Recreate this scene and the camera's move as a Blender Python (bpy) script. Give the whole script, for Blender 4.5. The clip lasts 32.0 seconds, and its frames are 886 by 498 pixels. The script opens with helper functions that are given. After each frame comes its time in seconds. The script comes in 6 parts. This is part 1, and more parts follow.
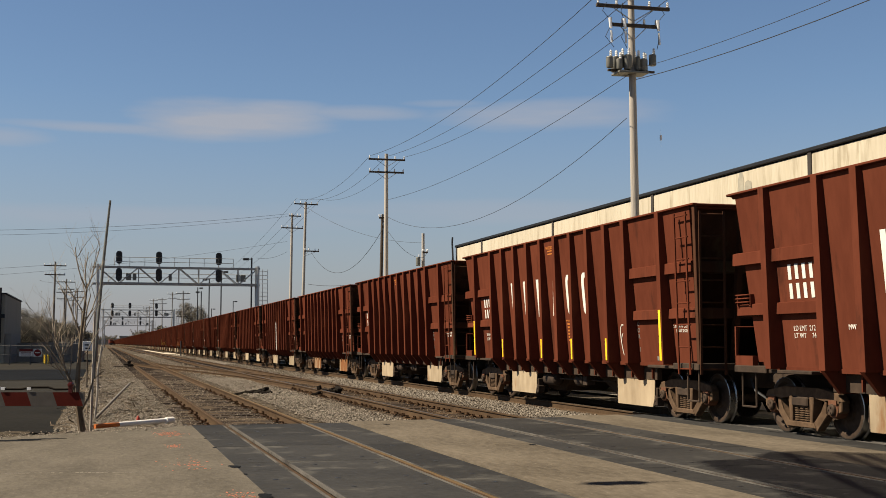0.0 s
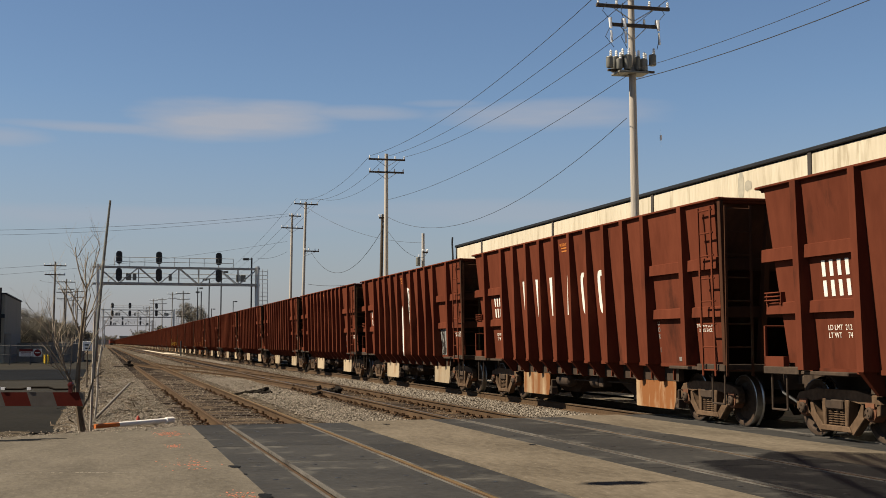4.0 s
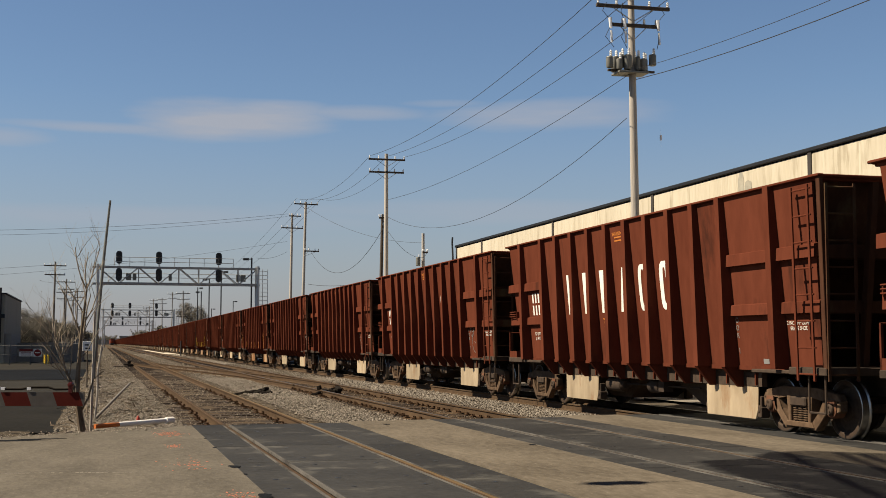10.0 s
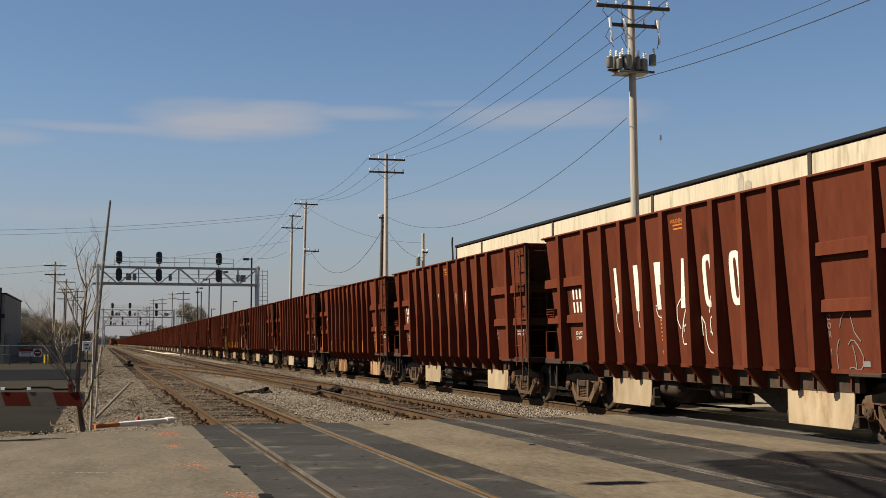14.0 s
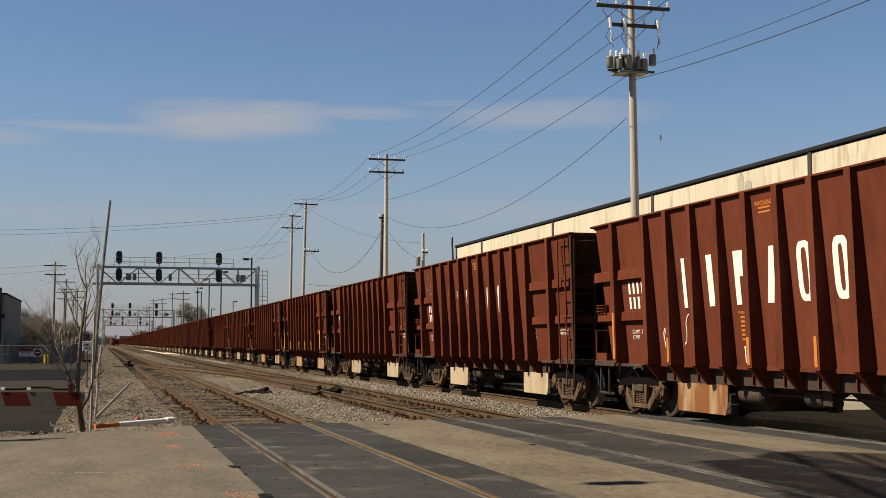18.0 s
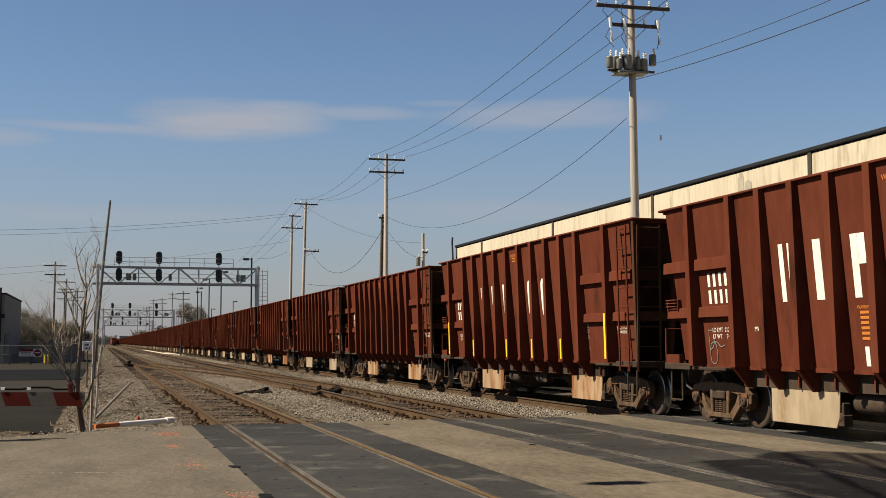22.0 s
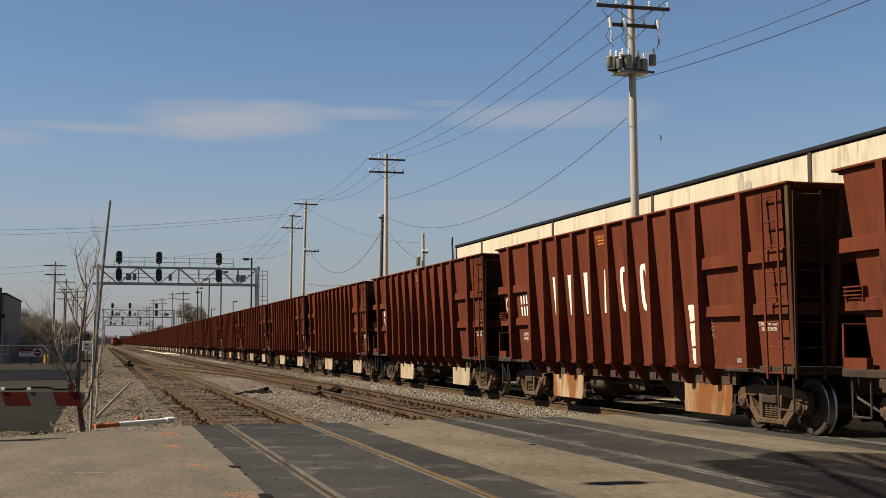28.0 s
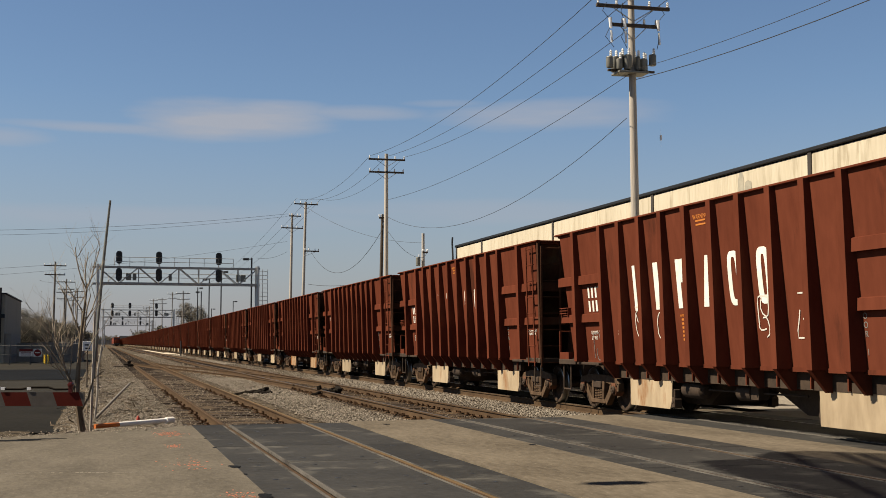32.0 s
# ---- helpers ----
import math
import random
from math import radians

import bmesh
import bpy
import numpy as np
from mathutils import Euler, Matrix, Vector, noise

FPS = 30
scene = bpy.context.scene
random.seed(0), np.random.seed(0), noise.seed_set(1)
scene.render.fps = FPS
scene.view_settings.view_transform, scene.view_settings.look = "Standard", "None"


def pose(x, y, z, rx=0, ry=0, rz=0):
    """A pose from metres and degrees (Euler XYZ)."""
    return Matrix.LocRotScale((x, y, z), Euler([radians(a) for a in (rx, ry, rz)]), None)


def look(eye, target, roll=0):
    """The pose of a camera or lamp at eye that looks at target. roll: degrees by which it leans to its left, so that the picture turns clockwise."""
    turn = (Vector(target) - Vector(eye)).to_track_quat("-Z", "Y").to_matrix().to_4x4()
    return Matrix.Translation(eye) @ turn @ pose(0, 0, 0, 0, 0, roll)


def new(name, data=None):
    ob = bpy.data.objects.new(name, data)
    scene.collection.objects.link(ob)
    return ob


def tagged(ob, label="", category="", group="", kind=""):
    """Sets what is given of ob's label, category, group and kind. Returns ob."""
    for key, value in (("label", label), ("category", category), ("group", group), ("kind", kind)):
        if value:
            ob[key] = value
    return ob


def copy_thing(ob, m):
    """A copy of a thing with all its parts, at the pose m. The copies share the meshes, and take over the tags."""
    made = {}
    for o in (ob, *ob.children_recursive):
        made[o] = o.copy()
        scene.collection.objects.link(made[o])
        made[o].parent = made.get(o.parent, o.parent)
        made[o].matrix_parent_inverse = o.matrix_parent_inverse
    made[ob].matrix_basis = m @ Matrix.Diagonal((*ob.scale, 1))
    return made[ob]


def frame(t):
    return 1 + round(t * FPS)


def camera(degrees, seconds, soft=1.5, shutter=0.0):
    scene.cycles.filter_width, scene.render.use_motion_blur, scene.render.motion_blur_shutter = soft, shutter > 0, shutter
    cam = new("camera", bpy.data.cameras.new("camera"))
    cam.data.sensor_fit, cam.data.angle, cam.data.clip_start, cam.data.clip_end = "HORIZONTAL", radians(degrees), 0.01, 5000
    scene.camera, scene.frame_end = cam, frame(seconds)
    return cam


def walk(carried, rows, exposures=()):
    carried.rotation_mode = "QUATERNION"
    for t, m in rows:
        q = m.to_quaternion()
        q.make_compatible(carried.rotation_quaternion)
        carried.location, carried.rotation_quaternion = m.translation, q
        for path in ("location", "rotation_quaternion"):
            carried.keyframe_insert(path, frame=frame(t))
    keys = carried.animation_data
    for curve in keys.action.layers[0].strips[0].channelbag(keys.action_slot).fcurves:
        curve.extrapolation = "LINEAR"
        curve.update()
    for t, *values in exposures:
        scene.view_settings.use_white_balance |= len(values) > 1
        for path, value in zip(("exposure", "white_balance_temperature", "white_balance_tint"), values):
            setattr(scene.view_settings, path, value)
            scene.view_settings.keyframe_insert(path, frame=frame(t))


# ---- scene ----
# ---- camera ----
EYE = (0.0, 0.0, 1.47)
cam = camera(39.23, 32.0, soft=0.5)
PITCH, YAW = radians(4.328), radians(15.286)
AIM = (EYE[0] + math.sin(YAW) * math.cos(PITCH), EYE[1] + math.cos(YAW) * math.cos(PITCH), EYE[2] + math.sin(PITCH))
walk(cam, [(0.0, look(EYE, AIM)), (32.0, look(EYE, AIM))], exposures=[(0.0, 0.9), (32.0, 0.9)])

# ---- world and sun ----
SUN_AZ, SUN_EL = radians(6.0), radians(47.0)       # azimuth counted from -x towards +y
SUN_DIR = Vector((-math.cos(SUN_AZ) * math.cos(SUN_EL), math.sin(SUN_AZ) * math.cos(SUN_EL), math.sin(SUN_EL)))


def make_world():
    w = bpy.data.worlds.new("sky")
    scene.world = w
    w.use_nodes = True
    nt = w.node_tree
    nt.nodes.clear()
    N = nt.nodes.new

    def math_node(op, a, b=None, clamp=False):
        n = N("ShaderNodeMath")
        n.operation, n.use_clamp = op, clamp
        for i, v in enumerate((a, b)):
            if v is None:
                continue
            if isinstance(v, (int, float)):
                n.inputs[i].default_value = v
            else:
                nt.links.new(v, n.inputs[i])
        return n.outputs[0]

    sky = N("ShaderNodeTexSky")
    sky.sky_type, sky.sun_disc = "NISHITA", False
    sky.sun_elevation = SUN_EL
    sky.sun_rotation = math.atan2(SUN_DIR.x, SUN_DIR.y)
    sky.air_density, sky.dust_density, sky.ozone_density = 1.0, 0.25, 2.0
    co = N("ShaderNodeTexCoord")
    sep = N("ShaderNodeSeparateXYZ")
    nt.links.new(co.outputs["Generated"], sep.inputs[0])
    x, y, z = sep.outputs
    az = math_node("ARCTAN2", x, y)
    # wispy noise, stretched along the horizon
    comb = N("ShaderNodeCombineXYZ")
    nt.links.new(math_node("MULTIPLY", az, 9.0), comb.inputs[0])
    nt.links.new(math_node("MULTIPLY", z, 60.0), comb.inputs[1])
    noise_n = N("ShaderNodeTexNoise")
    noise_n.inputs["Scale"].default_value = 0.8
    noise_n.inputs["Detail"].default_value = 6.0
    noise_n.inputs["Roughness"].default_value = 0.55
    nt.links.new(comb.outputs[0], noise_n.inputs["Vector"])
    wob = math_node("SUBTRACT", noise_n.outputs["Fac"], 0.5)

    def blob(a0, e0, ra, re, gain):
        da = math_node("DIVIDE", math_node("SUBTRACT", az, a0), ra)
        de = math_node("DIVIDE", math_node("SUBTRACT", z, e0), re)
        d2 = math_node("ADD", math_node("MULTIPLY", da, da), math_node("MULTIPLY", de, de))
        m = math_node("SUBTRACT", 1.0, d2)
        m = math_node("ADD", m, math_node("MULTIPLY", wob, 1.7), clamp=True)
        return math_node("MULTIPLY", math_node("POWER", m, 1.3), gain)

    total = None
    for spec in CLOUDS:
        b = blob(*spec)
        total = b if total is None else math_node("MAXIMUM", total, b)
    # thin haze band towards the horizon
    haze = math_node("SUBTRACT", 1.0, math_node("DIVIDE", math_node("ABSOLUTE", z), 0.20), clamp=True)
    haze = math_node("MULTIPLY", math_node("POWER", haze, 1.4), 0.86)
    tint = N("ShaderNodeMix")
    tint.data_type, tint.blend_type = "RGBA", "MULTIPLY"
    tint.inputs["Factor"].default_value = 1.0
    nt.links.new(sky.outputs[0], tint.inputs["A"])
    # the sky deepens towards the zenith
    deep = N("ShaderNodeMapRange")
    nt.links.new(z, deep.inputs["Value"])
    deep.inputs["From Min"].default_value, deep.inputs["From Max"].default_value = 0.27, 0.68
    deep.inputs["To Min"].default_value, deep.inputs["To Max"].default_value = 1.0, 0.30
    shade = N("ShaderNodeVectorMath")
    shade.operation = "SCALE"
    shade.inputs[0].default_value = SKY_TINT[:3]
    nt.links.new(deep.outputs[0], shade.inputs["Scale"])
    nt.links.new(shade.outputs[0], tint.inputs["B"])
    m1 = N("ShaderNodeMix")
    m1.data_type = "RGBA"
    nt.links.new(haze, m1.inputs["Factor"])
    nt.links.new(tint.outputs["Result"], m1.inputs["A"])
    m1.inputs["B"].default_value = HAZE_COLOR
    m2 = N("ShaderNodeMix")
    m2.data_type = "RGBA"
    nt.links.new(total, m2.inputs["Factor"])
    nt.links.new(m1.outputs["Result"], m2.inputs["A"])
    m2.inputs["B"].default_value = CLOUD_COLOR
    bg = N("ShaderNodeBackground")
    bg.inputs["Strength"].default_value = SKY_STRENGTH
    nt.links.new(m2.outputs["Result"], bg.inputs["Color"])
    out = N("ShaderNodeOutputWorld")
    nt.links.new(bg.outputs[0], out.inputs[0])


SKY_STRENGTH = 0.0502
SKY_TINT = (0.85, 0.905, 0.985, 1)
HAZE_COLOR = (3.28, 3.12, 3.5, 1)
CLOUD_COLOR = (4.25, 4.45, 5.05, 1)
# azimuth, height, half width, half height, strength
CLOUDS = [(0.098, 0.1755, 0.095, 0.0195, 0.9), (0.125, 0.184, 0.06, 0.010, 0.75), (0.195, 0.183, 0.065, 0.007, 0.5), (-0.01, 0.1665, 0.11, 0.005, 0.5),
          (-0.075, 0.157, 0.04, 0.009, 0.45), (0.36, 0.181, 0.11, 0.0145, 0.65), (0.27, 0.191, 0.04, 0.004, 0.35), (0.33, 0.105, 0.25, 0.012, 0.35), (0.03, 0.098, 0.25, 0.012, 0.35)]
make_world()
sun = new("sun", bpy.data.lights.new("sun", "SUN"))
sun.data.energy, sun.data.angle, sun.data.color = 5.0, radians(0.53), (1.0, 0.87, 0.68)
sun.matrix_world = look(SUN_DIR * 100, (0, 0, 0))


# ---- mesh helpers ----
def quad_box(bm, p):
    """Eight corners: bottom four round, then top four round."""
    v = [bm.verts.new(q) for q in p]
    for f in ((3, 2, 1, 0), (4, 5, 6, 7), (0, 1, 5, 4), (1, 2, 6, 5), (2, 3, 7, 6), (3, 0, 4, 7)):
        bm.faces.new([v[i] for i in f])
    return v


def box(bm, x0, x1, y0, y1, z0, z1):
    return quad_box(bm, [(x0, y0, z0), (x1, y0, z0), (x1, y1, z0), (x0, y1, z0), (x0, y0, z1), (x1, y0, z1), (x1, y1, z1), (x0, y1, z1)])


def rod(bm, a, b, r0, r1=None, seg=8, caps=True):
    a, b = Vector(a), Vector(b)
    r1 = r0 if r1 is None else r1
    d = (b - a).normalized()
    u = d.orthogonal().normalized()
    w = d.cross(u)
    rings = []
    for p, r in ((a, r0), (b, r1)):
        rings.append([bm.verts.new(p + (u * math.cos(2 * math.pi * i / seg) + w * math.sin(2 * math.pi * i / seg)) * r) for i in range(seg)])
    for i in range(seg):
        j = (i + 1) % seg
        bm.faces.new((rings[0][i], rings[0][j], rings[1][j], rings[1][i]))
    if caps:
        bm.faces.new(rings[0][::-1])
        bm.faces.new(rings[1])


def tube(bm, pts, r, seg=6):
    """A round tube along points; r is a number or one radius for each point."""
    pts = [Vector(p) for p in pts]
    rs = r if isinstance(r, (list, tuple)) else [r] * len(pts)
    rings, u = [], None
    for i, p in enumerate(pts):
        d = (pts[min(i + 1, len(pts) - 1)] - pts[max(i - 1, 0)]).normalized()
        u = d.orthogonal().normalized() if u is None else (u - d * u.dot(d)).normalized()
        w = d.cross(u)
        rings.append([bm.verts.new(p + (u * math.cos(2 * math.pi * k / seg) + w * math.sin(2 * math.pi * k / seg)) * rs[i]) for k in range(seg)])
    for a, b in zip(rings, rings[1:]):
        for k in range(seg):
            j = (k + 1) % seg
            bm.faces.new((a[k], a[j], b[j], b[k]))
    bm.faces.new(rings[0][::-1])
    bm.faces.new(rings[-1])


def prism(bm, poly, axis, a, b):
    """A polygon of 2D points carried along an axis from a to b."""
    def at(p, c):
        return {"x": (c, p[0], p[1]), "y": (p[0], c, p[1]), "z": (p[0], p[1], c)}[axis]
    lo, hi = [bm.verts.new(at(p, a)) for p in poly], [bm.verts.new(at(p, b)) for p in poly]
    n = len(poly)
    for i in range(n):
        j = (i + 1) % n
        bm.faces.new((lo[i], lo[j], hi[j], hi[i]))
    bm.faces.new(lo[::-1])
    bm.faces.new(hi)


def lathe(bm, profile, centre=(0, 0, 0), axis="z", seg=16):
    """Turn (radius, height) points round an axis through centre."""
    c = Vector(centre)
    rings = []
    for r, h in profile:
        ring = []
        for i in range(seg):
            t = 2 * math.pi * i / seg
            p = {"z": (r * math.cos(t), r * math.sin(t), h), "x": (h, r * math.cos(t), r * math.sin(t)), "y": (r * math.sin(t), h, r * math.cos(t))}[axis]
            ring.append(bm.verts.new(c + Vector(p)))
        rings.append(ring)
    for a, b in zip(rings, rings[1:]):
        for i in range(seg):
            j = (i + 1) % seg
            bm.faces.new((a[i], a[j], b[j], b[i]))
    bm.faces.new(rings[0][::-1])
    bm.faces.new(rings[-1])


def softened(bm, w):
    bmesh.ops.bevel(bm, geom=list(bm.edges), offset=w, segments=1, affect="EDGES")
    return bm


def mesh_of(name, bm, material, smooth=True):
    me = bpy.data.meshes.new(name)
    bmesh.ops.recalc_face_normals(bm, faces=bm.faces)
    bm.to_mesh(me)
    bm.free()
    for m in material if isinstance(material, (list, tuple)) else [material]:
        me.materials.append(m)
    if smooth:
        me.polygons.foreach_set("use_smooth", [True] * len(me.polygons))
        me.set_sharp_from_angle(angle=radians(32))
    return me


def part(name, bm, material, parent, label=""):
    ob = new(name, mesh_of(name, bm, material))
    ob.parent = parent
    if label:
        ob["label"] = label
    return ob


def piece(name, me, parent, m):
    """A part on shared mesh data."""
    ob = new(name, me)
    ob.parent = parent
    ob.matrix_basis = m
    return ob


def thing(name, label, category, m=None, group="", kind=""):
    ob = new(name)
    ob.empty_display_size = 0.3
    if m is not None:
        ob.matrix_basis = m
    return tagged(ob, label, category, group, kind)


def solid(name, bm, material, label, category="", group="", kind="", m=None):
    ob = new(name, mesh_of(name, bm, material))
    if m is not None:
        ob.matrix_basis = m
    return tagged(ob, label, category, group, kind)


# ---- materials ----
def mat(name, dark, light, rough=0.7, metal=0.0, grain=8.0, stains=0.6, bump=0.2, stretch=(1, 1, 1), vary=0.0, spots=None, spot_scale=2.0, spot_cut=0.62, spec=0.5, bump_scale=None):
    """Two tones mixed by noise at two scales, with relief; spots: a third tone in patches."""
    m = bpy.data.materials.new(name)
    m.use_nodes = True
    nt = m.node_tree
    N, L = nt.nodes.new, nt.links.new
    b = nt.nodes["Principled BSDF"]
    co = N("ShaderNodeTexCoord")
    mp = N("ShaderNodeMapping")
    mp.inputs["Scale"].default_value = stretch
    L(co.outputs["Object"], mp.inputs["Vector"])
    info = N("ShaderNodeObjectInfo")
    shift = N("ShaderNodeVectorMath")
    shift.operation = "MULTIPLY_ADD"
    comb = N("ShaderNodeCombineXYZ")
    for i in range(3):
        L(info.outputs["Random"], comb.inputs[i])
    L(comb.outputs[0], shift.inputs[0])
    shift.inputs[1].default_value = (37.0, 23.0, 51.0)
    L(mp.outputs[0], shift.inputs[2])

    def noise_at(scale, detail=5.0, rough_=0.6):
        n = N("ShaderNodeTexNoise")
        n.inputs["Scale"].default_value, n.inputs["Detail"].default_value, n.inputs["Roughness"].default_value = scale, detail, rough_
        L(shift.outputs[0], n.inputs["Vector"])
        return n.outputs["Fac"]

    fine, wide = noise_at(grain), noise_at(stains, 4.0, 0.55)
    mix = N("ShaderNodeMath")
    mix.operation = "MULTIPLY_ADD"
    L(fine, mix.inputs[0])
    mix.inputs[1].default_value = 0.5
    half = N("ShaderNodeMath")
    half.operation = "MULTIPLY"
    L(wide, half.inputs[0])
    half.inputs[1].default_value = 0.5
    L(half.outputs[0], mix.inputs[2])
    ramp = N("ShaderNodeValToRGB")
    ramp.color_ramp.elements[0].position, ramp.color_ramp.elements[1].position = 0.33, 0.67
    ramp.color_ramp.elements[0].color, ramp.color_ramp.elements[1].color = (*dark, 1), (*light, 1)
    L(mix.outputs[0], ramp.inputs[0])
    col = ramp.outputs[0]
    if spots:
        s = noise_at(spot_scale, 6.0, 0.65)
        r2 = N("ShaderNodeMapRange")
        r2.inputs["From Min"].default_value, r2.inputs["From Max"].default_value = spot_cut - 0.06, spot_cut + 0.06
        L(s, r2.inputs["Value"])
        mx = N("ShaderNodeMix")
        mx.data_type = "RGBA"
        L(r2.outputs[0], mx.inputs["Factor"])
        L(col, mx.inputs["A"])
        mx.inputs["B"].default_value = (*spots, 1)
        col = mx.outputs["Result"]
    if vary:
        hsv = N("ShaderNodeHueSaturation")
        mr = N("ShaderNodeMapRange")
        mr.inputs["To Min"].default_value, mr.inputs["To Max"].default_value = 1 - vary, 1 + vary
        L(info.outputs["Random"], mr.inputs["Value"])
        L(mr.outputs[0], hsv.inputs["Value"])
        L(col, hsv.inputs["Color"])
        col = hsv.outputs[0]
    L(col, b.inputs["Base Color"])
    rr = N("ShaderNodeMapRange")
    rr.inputs["To Min"].default_value, rr.inputs["To Max"].default_value = max(0.03, rough - 0.12), min(1.0, rough + 0.12)
    L(wide, rr.inputs["Value"])
    L(rr.outputs[0], b.inputs["Roughness"])
    b.inputs["Metallic"].default_value = metal
    b.inputs["Specular IOR Level"].default_value = spec
    if bump:
        bp = N("ShaderNodeBump")
        bp.inputs["Strength"].default_value, bp.inputs["Distance"].default_value = bump, 0.02
        L(noise_at(bump_scale or grain * 2.5, 4.0) if bump_scale else fine, bp.inputs["Height"])
        L(bp.outputs[0], b.inputs["Normal"])
    return m


M_PAINT = mat("oxide_red_paint", (0.077, 0.0224, 0.0130), (0.119, 0.0355, 0.0200), 0.56, grain=5, stains=0.45, bump=0.12, vary=0.06, spots=(0.047, 0.0175, 0.0115), spot_scale=1.1, spot_cut=0.64, stretch=(1, 1, 0.35), spec=0.0)
M_UNDER = mat("grimy_steel", (0.0243, 0.0166, 0.0118), (0.059, 0.0402, 0.0277), 0.85, grain=9, stains=1.5, bump=0.3, vary=0.15, spec=0.2)
M_BOGIE = mat("dusty_cast_steel", (0.042, 0.0255, 0.0150), (0.125, 0.081, 0.050), 0.88, grain=9, stains=1.5, bump=0.3, vary=0.15, spec=0.12)
M_BEARING = mat("rusty_bearing_cap", (0.075, 0.030, 0.016), (0.15, 0.072, 0.042), 0.85, grain=9, stains=3, bump=0.2, vary=0.15, spec=0.12)
# car ends: rust-brown with tan patches, darker than the side paint
M_END = mat("rust_brown_end_paint", (0.036, 0.0145, 0.0080), (0.072, 0.031, 0.0165), 0.8, grain=6, stains=0.9, bump=0.15, vary=0.15, spots=(0.085, 0.058, 0.030), spot_scale=1.2, spot_cut=0.62, stretch=(1, 1, 0.4), spec=0.1)
M_WHEEL = mat("wheel_steel", (0.032, 0.022, 0.016), (0.075, 0.052, 0.037), 0.8, grain=14, stains=2, bump=0.15, spec=0.12)
M_TREAD = mat("bright_tread", (0.242, 0.236, 0.229), (0.347, 0.339, 0.326), 0.3, metal=1.0, grain=20, bump=0.05)
M_PLATE = mat("cream_plate", (0.235, 0.180, 0.116), (0.385, 0.308, 0.208), 0.65, grain=3, stains=1.6, bump=0.15, vary=0.16, spots=(0.21, 0.115, 0.055), spot_scale=1.0, spot_cut=0.63, stretch=(1, 1.3, 0.5), spec=0.15)
M_WHITE = mat("white_marking", (0.60, 0.575, 0.51), (0.74, 0.715, 0.655), 0.6, grain=6, stains=1.5, bump=0.05, spec=0.3)
M_ORANGE = mat("orange_marking", (0.382, 0.118, 0.0139), (0.472, 0.159, 0.0208), 0.6, grain=10, bump=0.05)
M_YELLOW = mat("yellow_stripe", (0.80, 0.50, 0.01), (0.9, 0.6, 0.02), 0.45, grain=4, bump=0.03)
M_BLACKMARK = mat("black_marking", (0.0125, 0.0103, 0.00972), (0.0243, 0.0208, 0.0194), 0.6, grain=6, bump=0.05)
M_SILVER = mat("silver_spray", (0.139, 0.131, 0.125), (0.221, 0.215, 0.201), 0.5, grain=6, bump=0.05)
M_BALLAST = mat("ballast_ground", (0.0389, 0.0313, 0.0227), (0.113, 0.095, 0.0724), 0.95, grain=26, stains=1.1, bump=1.0, spots=(0.194, 0.168, 0.132), spot_scale=30, spot_cut=0.64, spec=0.03)
M_STONE = mat("ballast_stone", (0.165, 0.141, 0.113), (0.265, 0.231, 0.189), 0.9, grain=7, stains=9, bump=0.2, spec=0.05)
M_DIRT = mat("dirt_ground", (0.0405, 0.0324, 0.0234), (0.113, 0.0909, 0.0657), 0.95, grain=18, stains=0.8, bump=0.8, spots=(0.171, 0.144, 0.108), spot_scale=14, spot_cut=0.63, spec=0.03)
M_CONCRETE = mat("worn_concrete", (0.072, 0.060, 0.045), (0.158, 0.133, 0.101), 0.88, grain=8, stains=0.6, bump=0.4, stretch=(1.7, 0.55, 1), spots=(0.175, 0.15, 0.117), spot_scale=12, spot_cut=0.65, spec=0.06)
M_GREYCONCRETE = mat("grey_worn_concrete", (0.072, 0.063, 0.050), (0.138, 0.121, 0.097), 0.88, grain=11, stains=0.8, bump=0.5, stretch=(1.7, 0.7, 1), spots=(0.150, 0.132, 0.107), spot_scale=16, spot_cut=0.65, spec=0.06)
M_OIL = mat("oily_black_iron", (0.008, 0.007, 0.006), (0.022, 0.018, 0.014), 0.9, grain=9, bump=0.2, spec=0.05)
M_TAG = mat("pale_label", (0.5, 0.47, 0.42), (0.62, 0.59, 0.53), 0.7, grain=5, bump=0.02, spec=0.2)
M_PANEL = mat("crossing_panel", (0.0225, 0.0222, 0.0218), (0.044, 0.0425, 0.0405), 0.8, grain=12, stains=0.5, bump=0.3, vary=0.16, spots=(0.078, 0.074, 0.066), spot_scale=1.0, spot_cut=0.62, spec=0.08)
M_EDGE = mat("worn_panel_edge", (0.0693, 0.0637, 0.0575), (0.131, 0.122, 0.109), 0.85, grain=9, stains=1.6, bump=0.2, stretch=(3, 0.5, 1), spots=(0.0416, 0.0381, 0.0347), spot_scale=1.5, spot_cut=0.56, spec=0.05)
M_ASPHALT = mat("asphalt", (0.0075, 0.0082, 0.0096), (0.015, 0.016, 0.018), 0.95, grain=22, stains=0.3, bump=0.3, spec=0.02)
M_LOT = mat("old_asphalt", (0.021, 0.020, 0.0175), (0.040, 0.037, 0.032), 0.95, grain=14, stains=0.25, bump=0.25, spec=0.02)
M_STREET = mat("dark_side_street", (0.011, 0.0105, 0.0093), (0.024, 0.0225, 0.0198), 0.95, grain=8, stains=0.4, bump=0.25, spec=0.02)
M_PALE = mat("pale_gravel_lot", (0.152, 0.135, 0.111), (0.236, 0.211, 0.176), 0.95, grain=18, stains=0.2, bump=0.4, spec=0.04)
